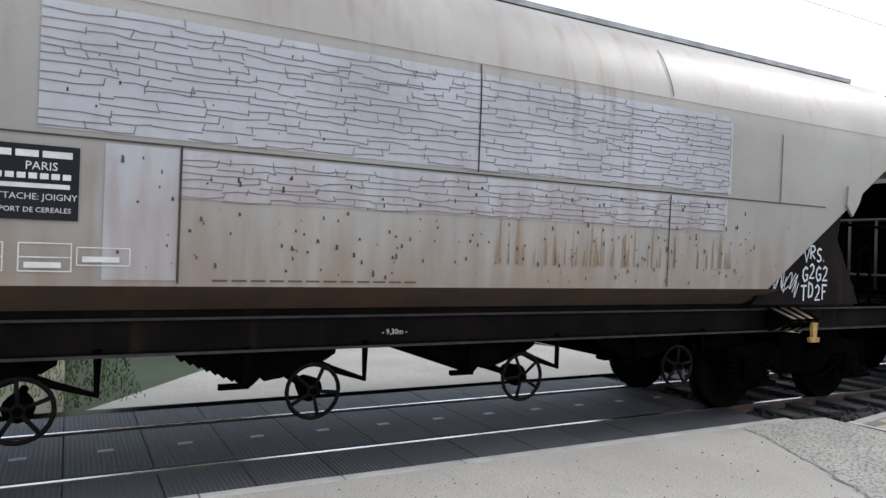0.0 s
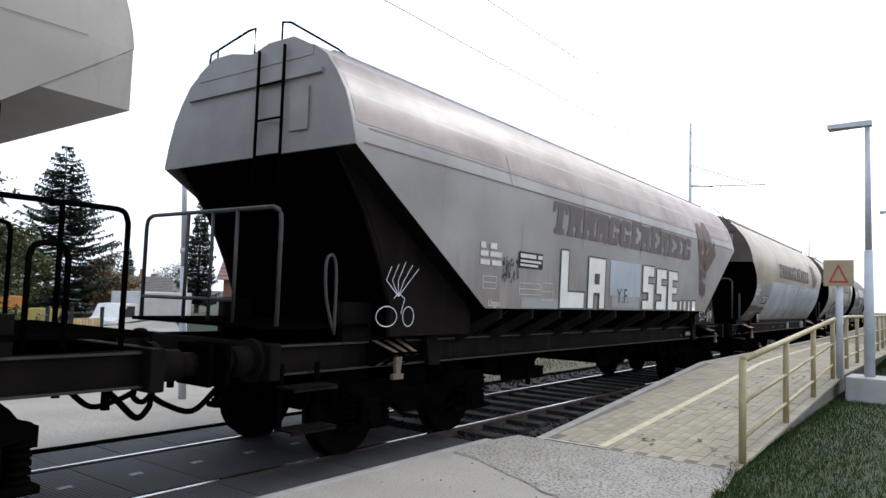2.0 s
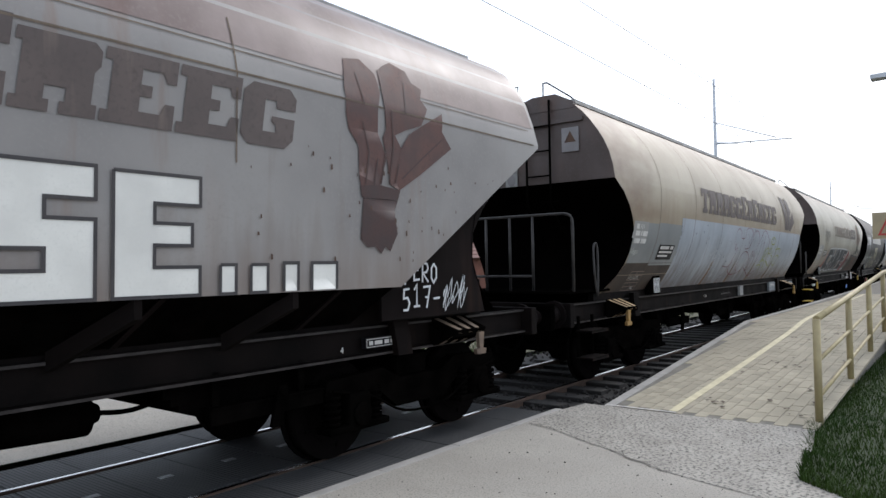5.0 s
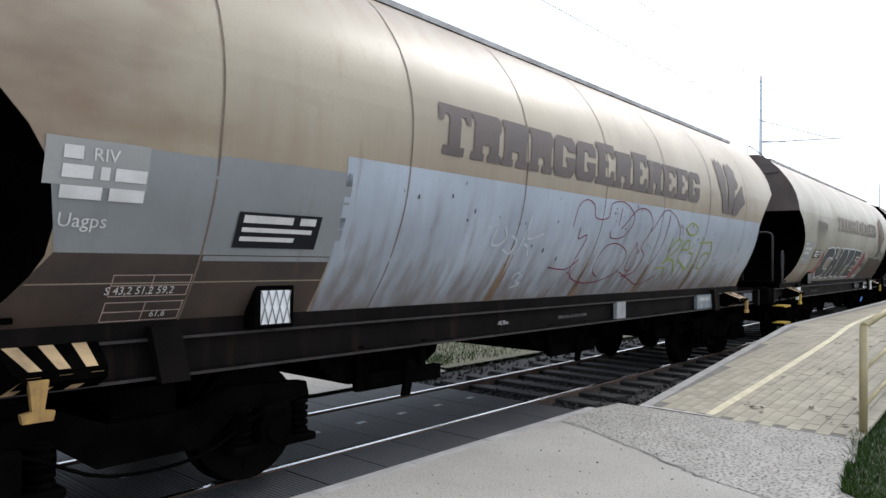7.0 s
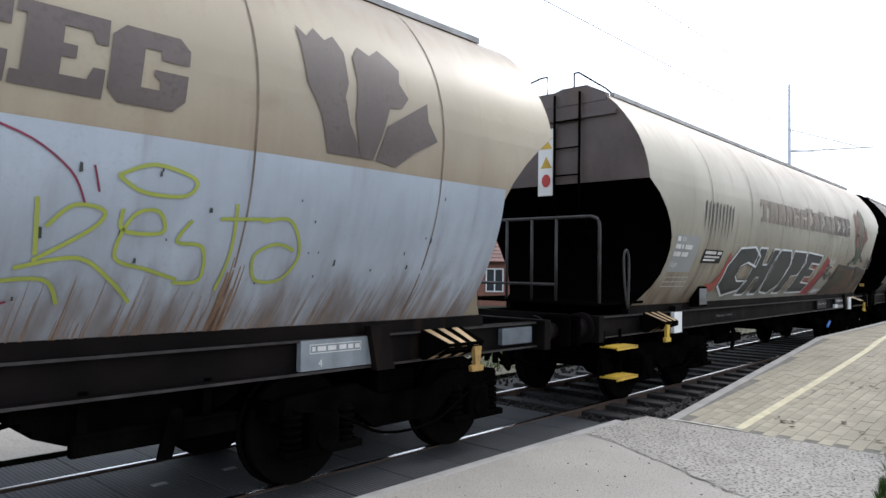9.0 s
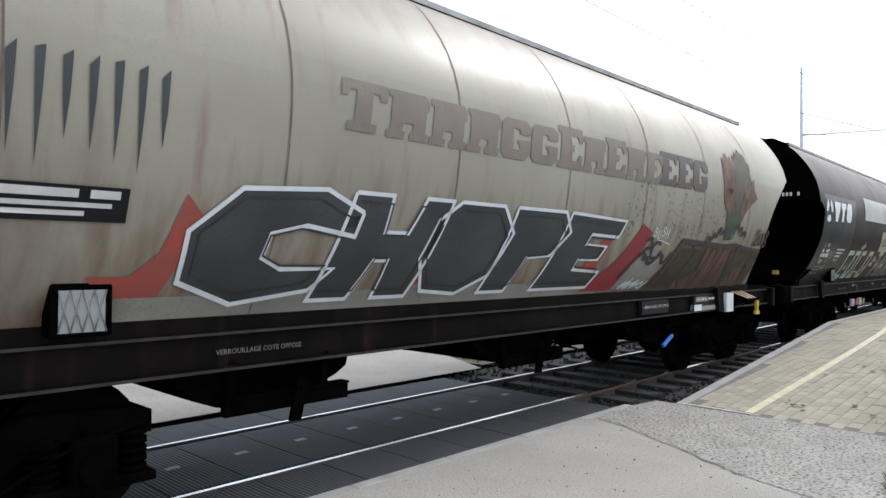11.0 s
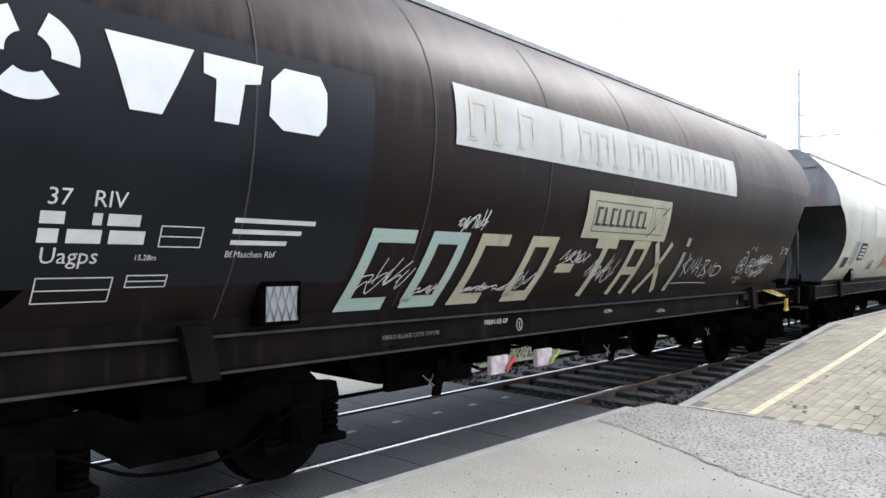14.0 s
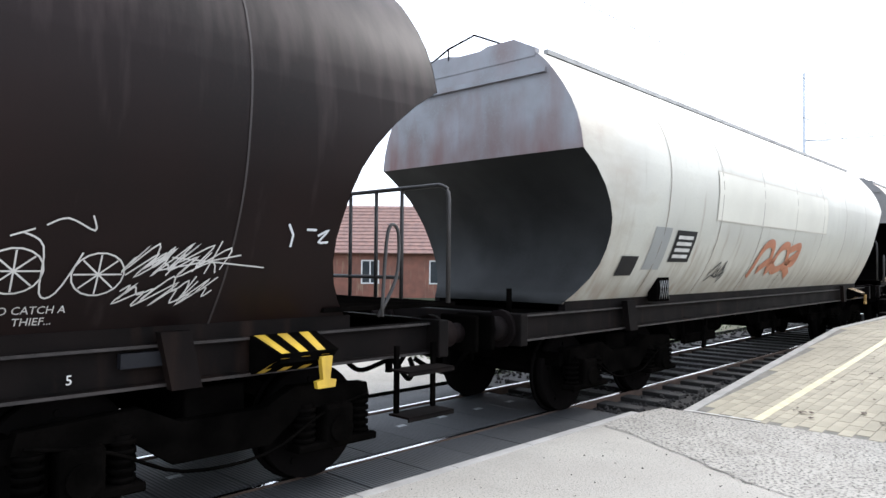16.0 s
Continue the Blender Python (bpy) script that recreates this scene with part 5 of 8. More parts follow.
hand_letters(w, "FERO", 11.32, 1.55, 0.50, 0.18, -0.185, M_SPRAYWHITE)
hand_letters(w, "517-", 11.29, 1.31, 0.58, 0.20, -0.185, M_SPRAYWHITE)
w.strokes("graffiti_tag", scrawl(11.92, 1.26, 0.34, 0.36, 7), 0.009, M_SPRAYWHITE, -0.185)
for x0, x1 in ((9.80, 9.93), (10.06, 10.31)):
    w.lay("paint_patch", [[(x0, 1.53), (x1, 1.53), (x1, 1.72), (x0, 1.72)]], M_BLOCK, 0.011)
    w.strokes("outline", [[(x0, 1.53), (x0, 1.73), (x1, 1.73), (x1, 1.53)]], 0.025, M_SPRAYBLACK, 0.014)
for s in (-1, 1):
    bm = B()
    vs = [bm.verts.new(p) for p in ((2.28, s * 1.36, 1.515), (11.07, s * 1.36, 1.515), (10.9, s * 0.99, 1.20), (2.5, s * 0.99, 1.20))]
    bm.faces.new(vs)
    part("lower_skirt", bm, M_UNDER, w.root)
    for k in range(6):
        x = 2.9 + 1.5 * k
        bm = B()
        vs = [bm.verts.new((x + a, s * y, z)) for a, y, z in ((0.0, 1.40, 1.515), (0.05, 1.40, 1.515), (-0.10, 1.05, 1.2), (-0.15, 1.05, 1.2), (0.0, 1.36, 1.51), (-0.15, 1.0, 1.2))]
        bm.faces.new(vs[:4])
        bm.faces.new((vs[0], vs[4], vs[5], vs[3]))
        part("skirt_rib", bm, M_WEB, w.root)

# ---- the third wagon: cream over grey-white
w = W2
SEAMS = [2.0, 3.66, 5.33, 7.0, 8.66, 10.3, 12.0]
w.band(0.88, 1.44, 2.06, 2.31, surface("warm_grey_patch", (0.29, 0.285, 0.265), (0.255, 0.25, 0.235), 2, 0.55), "paint_patch", 0.006)
M_SLATEPATCH = surface("slate_grey_patch", (0.205, 0.212, 0.21), (0.17, 0.177, 0.177), 1.6, 0.5, 0, 0.04, 40, (0.12, 0.11, 0.10), 0.3)
w.band(0.88, 1.90, 1.70, 2.30, M_SLATEPATCH, "paint_patch", 0.004, taper=(0.12, 0.0))
w.band(1.90, 3.0, 1.66, 2.32, M_SLATEPATCH, "paint_patch", 0.004)
w.band(1.0, 2.95, 1.245, 1.70, surface("brown_grime_patch", (0.050, 0.033, 0.024), (0.028, 0.020, 0.016), 2, 0.6, 0, 0.06, 40, (0.075, 0.045, 0.03), 0.4), "paint_patch", 0.003, taper=(-0.32, 0.0))
w.band(2.93, 12.98, 1.245, 2.44, M_BLUEWHITE, "lower_repaint", 0.004, "grey-white repainted lower half", taper=(0.05, 0.0))
w.seams([1.88, 3.60, 5.28, 6.97, 8.66, 10.38, 12.12])
for q in slab_shapes(3.88, 9.90, 2.59, 3.03, COMPANY):
    w.lay("letter_block", [q], M_DARKLETTER, 0.008, "dark brown slab-footed letter block")
sheaf(w, 10.74, 2.46, 1.3, 0.92, M_DARKLETTER)
sg = plate(w, 2.08, 2.77, 1.75, 1.985, M_SIGNBLACK, "sign_plate", "small black owner plate with white lines")
w.bars("plate_line", 2.12, 1.915, [(0, 0, .40, .05), (.46, 0, .14, .05), (0, -.06, .58, .03), (0, -.12, .44, .03)], M_MARK, 0.017, sg)
w.words("lettering", "RIV", 1.12, 2.20, 0.10, M_MARK, 0.012)
w.bars("wagon_number", 0.97, 2.10, [(0, .10, .10, .07), (0, 0, .16, .07), (.2, 0, .05, .07), (.28, 0, .18, .07), (0, -.11, .22, .07), (.26, -.11, .2, .07)], M_MARK, 0.012)
w.words("lettering", "Uagps", 0.98, 1.84, 0.11, M_MARK, 0.012)
w.words("lettering", "S 43,2 51,2 59,2", 1.33, 1.452, 0.068, M_MARK, 0.012)
w.words("lettering", "61,6", 1.66, 1.30, 0.062, M_MARK, 0.012)
for x0, x1, z0, z1 in ((1.36, 1.86, 1.44, 1.57), (1.36, 1.86, 1.28, 1.40)):
    w.strokes("data_box", [[(x0, z0), (x1, z0), (x1, z1), (x0, z1), (x0, z0)], [(x0, (z0 + z1) / 2), (x1, (z0 + z1) / 2)], [(x0 + .25, z0), (x0 + .25, z1)]], 0.006, surface("dusty_rose_marking", (0.36, 0.27, 0.23), (0.28, 0.21, 0.18), 5, 0.7), 0.010)


def marker_box(w, x, z, lit):
    bm = B()
    y = -(width_at(w.profile, z)) - 0.10
    box(bm, x - 0.17, x + 0.17, y - 0.01, y + 0.13, z - 0.15, z + 0.17, 0.015)
    bx = part("document_box", bm, M_UNDER, w.root, "wire-fronted black document holder")
    bm = B()
    box(bm, x - 0.125, x + 0.125, y - 0.016, y - 0.009, z - 0.12, z + 0.12)
    part("paper", bm, lit, bx)
    for k in range(4):
        bm = B()
        tube(bm, [(x - 0.13 + 0.065 * k, y - 0.022, z - 0.12), (x - 0.065 + 0.065 * k, y - 0.022, z + 0.12)], 0.004, 5)
        part("wire", bm, M_BARE, bx)
        bm = B()
        tube(bm, [(x - 0.065 + 0.065 * k, y - 0.024, z - 0.12), (x - 0.13 + 0.065 * k, y - 0.024, z + 0.12)], 0.004, 5)
        part("wire", bm, M_BARE, bx)


marker_box(W2, 2.55, 1.33, M_WHITE)
red = [[(6.32, 2.07), (6.36, 2.3), (6.53, 2.39), (6.72, 2.34), (6.8, 2.2), (7.1, 2.22), (7.15, 2.39), (7.5, 2.42), (7.8, 2.25), (7.62, 2.02), (7.3, 1.98), (7.22, 2.06)],
       [(6.5, 2.08), (6.52, 1.95), (6.7, 1.98), (6.6, 1.6), (6.9, 1.45), (7.4, 1.44), (7.8, 1.56), (7.86, 1.8), (7.5, 1.92), (7.2, 1.85), (7.15, 1.6), (7.35, 1.5)],
       [(7.5, 2.1), (7.85, 2.36), (8.2, 2.36), (8.38, 2.16), (8.22, 1.9), (8.4, 1.78), (8.3, 1.55), (8.0, 1.5)], [(8.05, 1.95), (8.15, 1.82), (8.2, 1.62), (8.05, 1.58), (7.98, 1.72), (8.05, 1.95)],
       [(8.38, 2.1), (8.7, 2.4), (9.05, 2.36), (9.3, 2.2), (9.4, 2.02)], [(8.9, 2.36), (8.85, 1.9), (8.7, 1.6)], [(6.1, 1.62), (6.5, 1.6), (6.7, 1.72)], [(7.9, 1.56), (8.3, 1.46), (8.7, 1.38), (9.1, 1.5)], [(7.42, 2.36), (7.4, 2.14)], [(9.42, 2.24), (9.46, 2.1)]]
w.strokes_each("graffiti_outline", [spline(p, 5) for p in red], 0.012, M_REDLINE, 0.010, "thin crimson graffiti outline")
grn = [[(9.16, 2.05), (9.19, 1.75)], [(9.18, 1.72), (9.45, 1.9), (9.5, 2.0), (9.34, 2.02), (9.22, 1.9)], [(9.1, 1.68), (9.4, 1.74), (9.6, 1.62), (9.75, 1.48)], [(9.6, 2.02), (9.62, 1.9), (9.85, 1.9), (9.8, 2.02), (9.66, 1.98), (9.6, 1.75), (9.8, 1.68), (10.0, 1.62)],
       [(9.55, 2.2), (9.75, 2.28), (10.0, 2.22), (9.95, 2.12), (9.7, 2.12), (9.55, 2.2)], [(10.02, 1.98), (9.95, 1.85), (10.12, 1.82), (10.15, 1.62), (9.98, 1.6)], [(10.3, 2.1), (10.32, 1.8), (10.28, 1.55)], [(10.2, 2.0), (10.55, 2.02)],
       [(10.5, 2.0), (10.72, 2.02), (10.85, 1.8), (10.75, 1.62), (10.55, 1.62), (10.5, 1.78), (10.65, 1.86), (10.8, 1.82)], [(8.95, 1.6), (9.25, 1.62), (9.35, 1.48)]]
w.strokes("graffiti_tag", [spline(p, 5) for p in grn], 0.022, M_GREEN, 0.012, "olive green spray-painted tag")
M_CHALK = surface("thin_chalky_spray", (0.44, 0.46, 0.48), (0.36, 0.38, 0.40), 14, 0.7, 0, 0.02)
for pts in ([(4.78, 2.0), (4.93, 2.03), (4.90, 1.86), (5.03, 1.84), (5.12, 1.92), (5.05, 2.02)], [(5.12, 1.80), (5.26, 1.76), (5.32, 1.88), (5.20, 1.94)], [(5.40, 1.78), (5.47, 2.14), (5.50, 1.92), (5.78, 1.98)], [(5.46, 1.86), (5.55, 1.83), (5.60, 1.74)],
            [(5.50, 1.50), (5.56, 1.56), (5.66, 1.54), (5.60, 1.48), (5.70, 1.44), (5.56, 1.40)]):
    w.strokes("chalk_mark", [spline(pts, 5)], 0.022, M_CHALK, 0.009, "thin whitish sprayed scribble")
runs(w, 150, 8.7, 12.9, 1.25, 1.66, M_RUSTRUN, 21, 0.12, (0.0015, 0.005))
runs(w, 24, 5.2, 7.2, 1.25, 1.5, M_RUSTRUN, 22, 0.06, (0.003, 0.009))
for sx in (5.28, 6.97, 8.66, 10.38):
    runs(w, 10, sx - 0.06, sx + 0.06, 1.25, 1.85, M_RUSTRUN, int(sx * 7), 0.03, (0.004, 0.022))
chips(w, 60, 3.1, 12.5, 1.5, 2.4, M_SPRAYGREY, 24, (0.008, 0.022))

# ---- the fourth wagon: faded cream, full of graffiti
w = W3
w.seams(SEAMS)
for q in slab_shapes(4.03, 9.0, 2.58, 2.95, COMPANY[:11]):
    w.lay("letter_block", [q], M_GHOST, 0.007, "ghostly faded slab-footed letter block")
for q in slab_shapes(8.93, 10.35, 2.59, 3.0, ["t", "t", "o"]):
    w.lay("letter_block", [q], M_DARKLETTER, 0.008, "dark brown slab-footed letter block")
w.band(0.92, 1.72, 1.72, 2.22, M_GREYPATCH, "paint_patch", 0.004)
sg = plate(w, 1.95, 2.66, 1.86, 2.05, M_SIGNBLACK, "sign_plate", "small black owner plate with white lines")
w.bars("plate_line", 1.99, 1.985, [(0, 0, .40, .045), (.46, 0, .16, .045), (0, -.05, .58, .026), (0, -.095, .44, .026)], M_MARK, 0.017, sg)
w.words("lettering", "RIV", 1.10, 2.13, 0.09, M_MARK, 0.012)
w.bars("wagon_number", 0.95, 2.03, [(0, .10, .1, .06), (0, 0, .16, .06), (.2, 0, .05, .06), (.3, 0, .24, .06), (0, -.1, .22, .06), (.26, -.1, .2, .06)], M_MARK, 0.012)
w.words("lettering", "Uagps", 0.96, 1.80, 0.09, M_MARK, 0.012)
w.strokes("data_box", [[(1.0, 1.52), (1.75, 1.52), (1.75, 1.65), (1.0, 1.65), (1.0, 1.52)], [(1.0, 1.585), (1.75, 1.585)]] + [[(1.0 + .15 * k, 1.52), (1.0 + .15 * k, 1.65)] for k in range(1, 5)], 0.007, M_MARK, 0.010)
marker_box(W3, 2.5, 1.36, M_GREYPATCH)
for k in range(9):
    x = 1.75 + 0.13 * k
    w.lay("paint_drip", [[(x, 2.72 - .02 * (k % 3)), (x + .05, 2.74), (x + .04, 2.5), (x + .02, 2.28 - .05 * (k % 4)), (x + .005, 2.5)]], M_SPRAYGREY, 0.009)
G = {"C": [(1, .82), (.7, 1), (.2, .95), (0, .6), (.05, .2), (.4, 0), (.85, .1), (.95, .3), (.6, .3), (.45, .4), (.45, .6), (.65, .68), (1, .6)],
     "H": [(0, 1), (.35, 1), (.38, .65), (.62, .65), (.7, 1), (1, 1), (.9, 0), (.55, 0), (.52, .38), (.38, .38), (.3, 0), (-.05, 0)],
     "O": [(.2, 1), (.75, 1), (1, .7), (.9, .2), (.6, 0), (.15, .05), (-.05, .4), (0, .8)],
     "P": [(0, 1), (.8, 1), (1, .75), (.8, .45), (.42, .42), (.35, 0), (-.05, 0)],
     "E": [(0, 1), (1, .95), (.95, .72), (.45, .74), (.42, .6), (.8, .58), (.75, .4), (.4, .4), (.4, .26), (.9, .22), (.85, 0), (-.1, 0)]}
w.lay_each("graffiti_flame", [[(2.50, 1.55), (2.62, 1.42), (2.95, 1.42), (3.15, 1.9), (3.0, 2.05), (2.9, 1.7), (2.75, 1.55)], [(7.0, 1.4), (7.9, 1.42), (8.1, 1.9), (8.0, 2.1), (7.7, 1.6)], [(4.9, 1.45), (5.1, 2.1), (5.3, 2.1), (5.2, 1.45)], [(6.05, 1.4), (6.3, 2.1), (6.5, 2.1), (6.4, 1.4)]],
      surface("red_spray_fill", (0.32, 0.05, 0.035), (0.24, 0.06, 0.045), 3, 0.6), 0.008)
w.lay_each("graffiti_shade", [[(2.6, 1.27), (8.3, 1.27), (8.2, 1.42), (2.7, 1.42)], [(8.3, 1.3), (9.6, 1.3), (9.9, 1.7), (9.3, 1.8), (8.6, 1.7)]], surface("smoky_shade", (0.16, 0.155, 0.13), (0.24, 0.225, 0.19), 1.5, 0.7), 0.006)
for ch, x0, x1 in (("C", 2.95, 4.25), ("H", 4.15, 5.2), ("O", 5.1, 6.15), ("P", 6.1, 7.1), ("E", 7.0, 8.15)):
    p = [(x0 + (x1 - x0) * (a + .12 * b), 1.35 + 0.80 * b) for a, b in G[ch]]
    g = w.lay("graffiti_letter", [p], M_SPRAYGREY, 0.012, "smoky black graffiti letter with white outline")
    w.strokes("outline", [p + [p[0]]], 0.032, M_SPRAYWHITE, 0.016, parent=g)
    w.strokes("inner_line", [[(a * .86 + (x0 + x1) / 2 * .14, (b - 1.75) * .84 + 1.75) for a, b in p]], 0.014, M_SPRAYBLACK, 0.020, parent=g)
M_EARRUST = surface("rust_orange_print", (0.19, 0.085, 0.05), (0.085, 0.04, 0.026), 4.5, 0.65, 0, 0.03)
M_EARDARK = surface("dark_brown_green_print", (0.075, 0.055, 0.035), (0.05, 0.06, 0.035), 3.0, 0.65, 0, 0.03)
M_BOTTLE = surface("bottle_green_print", (0.02, 0.048, 0.027), (0.045, 0.05, 0.025), 4, 0.6)
w.lay_each("emblem", [[(10.92, 3.15), (10.99, 3.10), (11.06, 3.20), (11.13, 3.22), (11.18, 3.12), (11.25, 3.20), (11.32, 3.13), (11.31, 2.95), (11.27, 2.7), (11.24, 2.45), (11.40, 2.05), (11.18, 2.02), (11.13, 2.35), (10.98, 2.50), (10.93, 2.8)]], M_EARRUST, 0.009, "faded rust-brown wheat ear print")
w.lay_each("emblem", [[(11.37, 3.25), (11.44, 3.18), (11.52, 3.30), (11.60, 3.24), (11.70, 3.36), (11.77, 3.30), (11.88, 3.28), (11.92, 3.16), (12.0, 3.12), (11.95, 2.98), (11.99, 2.88), (11.86, 2.76), (11.72, 2.70), (11.60, 2.48), (11.50, 2.05), (11.36, 2.05), (11.38, 2.4), (11.31, 2.63), (11.37, 2.9)]], M_EARDARK, 0.010, "dark brown-green wheat ear print")
w.lay_each("emblem", [[(11.56, 2.10), (11.60, 2.42), (11.72, 2.66), (11.95, 2.80), (12.12, 2.94), (12.13, 2.74), (12.27, 2.62), (12.02, 2.52), (11.80, 2.36), (11.64, 2.12)]], M_EARRUST, 0.011, "rust-brown leaf print")
w.lay("emblem", [[(11.24, 3.10), (11.42, 3.14), (11.44, 2.60), (11.40, 2.30), (11.26, 2.34), (11.22, 2.6)]], M_EARRUST, 0.0085, "faded rust-brown wheat ear print")
w.strokes("ear_row", [[(10.99, 3.06), (11.04, 2.60)], [(11.08, 3.14), (11.11, 2.56)], [(11.17, 3.08), (11.18, 2.50)], [(11.25, 3.10), (11.24, 2.6)], [(11.33, 2.9), (11.32, 2.5)]], 0.016, M_EARDARK, 0.0125)
w.strokes("leaf_vein", [[(11.66, 2.40), (11.90, 2.62), (12.08, 2.80)], [(11.78, 2.62), (11.86, 2.48)], [(11.92, 2.74), (12.02, 2.58)]], 0.02, M_EARDARK, 0.014)
w.lay_each("emblem", [[(11.13, 2.42), (11.19, 2.20), (11.22, 1.96), (11.54, 1.98), (11.60, 2.2), (11.68, 2.4), (11.58, 2.34), (11.54, 2.52), (11.46, 2.32), (11.40, 2.56), (11.34, 2.32), (11.26, 2.46), (11.22, 2.30)]], M_BOTTLE, 0.012, "bottle green leaf base")
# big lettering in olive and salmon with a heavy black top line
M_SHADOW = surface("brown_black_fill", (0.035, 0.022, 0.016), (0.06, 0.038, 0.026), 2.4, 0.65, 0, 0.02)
w.lay_each("graffiti_shade", [[(9.35, 1.25), (12.98, 1.25), (12.92, 1.62), (12.84, 1.86), (9.90, 1.96), (9.66, 1.66)]], surface("rusty_buff_fill", (0.12, 0.07, 0.04), (0.07, 0.04, 0.025), 2.2, 0.7, 0, 0.02, 40, (0.07, 0.04, 0.025), 0.6, grime_and_sheen=(((0.06, 0.035, 0.022), 2, 1.2, 1.9, 0.7),)), 0.008, "rusty buff background of the lettering")
for pts, mt in (([(9.63, 1.27), (9.94, 1.83), (10.42, 1.83), (10.30, 1.62), (10.20, 1.27)], M_OLIVE), ([(10.28, 1.46), (10.40, 1.82), (10.70, 1.81), (10.68, 1.56), (10.52, 1.44)], M_OLIVE), ([(10.33, 1.42), (10.72, 1.48), (10.70, 1.25), (10.50, 1.25)], M_SALMON),
                ([(10.84, 1.26), (10.86, 1.55), (10.98, 1.86), (11.22, 1.84), (11.14, 1.5), (11.16, 1.26)], M_SALMON), ([(11.26, 1.26), (11.24, 1.5), (11.38, 1.84), (11.64, 1.86), (11.56, 1.55), (11.66, 1.26)], M_SALMON),
                ([(11.87, 1.27), (11.78, 1.55), (11.90, 1.84), (12.40, 1.80), (12.30, 1.62), (12.05, 1.56), (12.02, 1.27)], M_OLIVE), ([(12.06, 1.50), (12.42, 1.60), (12.64, 1.27), (12.30, 1.27)], M_SALMON), ([(12.48, 1.62), (12.52, 1.78), (12.82, 1.76), (12.88, 1.5), (12.74, 1.27)], M_OLIVE)):
    g = w.lay("graffiti_letter", [pts], mt, 0.012, "faded graffiti block in olive and salmon")
    w.strokes("outline", [[(x + 0.01, z - 0.01) for x, z in pts] + [pts[0]]], 0.022, M_SHADOW, 0.016, parent=g)
w.strokes_each("graffiti_outline", [[(9.50, 1.26), (9.69, 1.56), (9.89, 1.92), (10.29, 1.90), (10.61, 1.89), (11.2, 1.87), (11.68, 1.90), (12.14, 1.86), (12.86, 1.79)]], 0.062, M_SPRAYBLACK, 0.020, "heavy black outline over the lettering")
for x, z, d in ((10.30, 1.90, .10), (11.14, 1.85, .16), (11.86, 1.86, .18), (10.75, 1.86, .34), (11.72, 1.84, .34)):
    w.strokes("paint_drip", [[(x, z), (x + .01, z - d)]], 0.05, M_SHADOW, 0.018)
w.strokes_each("graffiti_outline", [spline([(9.36, 1.74), (9.47, 1.72), (9.52, 1.64), (9.61, 1.65), (9.68, 1.74), (9.77, 1.72)], 5)], 0.05, M_SPRAYBLACK, 0.018)
w.strokes_each("graffiti_outline", [spline([(10.62, 1.92), (10.68, 1.99), (10.78, 1.96), (10.84, 2.04), (10.92, 2.00), (11.0, 2.12), (11.07, 2.06), (11.18, 2.10)], 5), spline([(11.56, 2.16), (11.64, 2.20), (11.70, 2.12), (11.78, 2.16), (11.84, 2.06), (11.94, 2.10), (12.03, 2.03)], 5)], 0.055, M_SPRAYBLACK, 0.018)
w.strokes_each("graffiti_outline", [spline([(8.6, 1.45), (8.9, 1.75), (9.2, 1.62), (9.4, 1.78)], 4)], 0.05, M_SPRAYBLACK, 0.016)
hand_letters(w, "BUSH", 9.02, 1.95, 0.42, 0.11, 0.018, M_SPRAYWHITE, 0.014)
w.strokes("graffiti_tag", [spline([(9.15, 1.92), (9.32, 1.905), (9.52, 1.87)], 4)], 0.010, M_SPRAYWHITE, 0.018)
w.strokes_each("graffiti_outline", [spline([(8.90, 1.90), (9.02, 1.93), (9.06, 1.82), (8.94, 1.80), (8.98, 1.68), (9.10, 1.70)], 5), spline([(9.30, 1.86), (9.20, 1.90), (9.12, 1.82), (9.16, 1.70), (9.28, 1.70)], 5)], 0.045, M_SPRAYBLACK, 0.017)
year = w.strokes("graffiti_digit", [spline([(12.44, 2.07), (12.49, 2.15), (12.56, 2.12), (12.52, 2.02), (12.43, 1.93), (12.56, 1.92)], 5)], 0.038, M_SPRAYBLACK, 0.022, "black sprayed digit of a year")
for x in (12.65, 12.77):
    w.strokes("graffiti_digit", [spline([(x, 2.10), (x - .045, 2.02), (x - .03, 1.93), (x + .02, 1.92), (x + .055, 2.0), (x + .04, 2.09), (x, 2.10)], 4)], 0.034, M_SPRAYBLACK, 0.022)
w.strokes("graffiti_digit", [spline([(12.92, 2.15), (12.87, 2.10), (12.91, 2.03), (12.86, 1.95), (12.90, 1.89), (12.96, 1.94), (12.91, 2.03), (12.97, 2.10), (12.92, 2.15)], 4)], 0.036, M_SPRAYBLACK, 0.022)
w.strokes("graffiti_letters", scrawl(8.8, 1.28, 0.6, 0.16, 33, 8), 0.018, M_SPRAYWHITE, 0.018)
w.lay_each("graffiti_flame", [[(7.9, 1.3), (8.6, 1.3), (9.0, 2.0), (8.7, 2.1), (8.4, 1.7)]], surface("deep_red_fill", (0.25, 0.02, 0.025), (0.18, 0.02, 0.03), 2, 0.6), 0.010)
chips(w, 220, 8.2, 11.3, 1.95, 2.6, M_SPRAYBLACK, 35, (0.006, 0.018))
runs(w, 30, 9.0, 12.8, 2.0, 2.3, M_RUSTRUN, 36, 0.03, (0.002, 0.006))


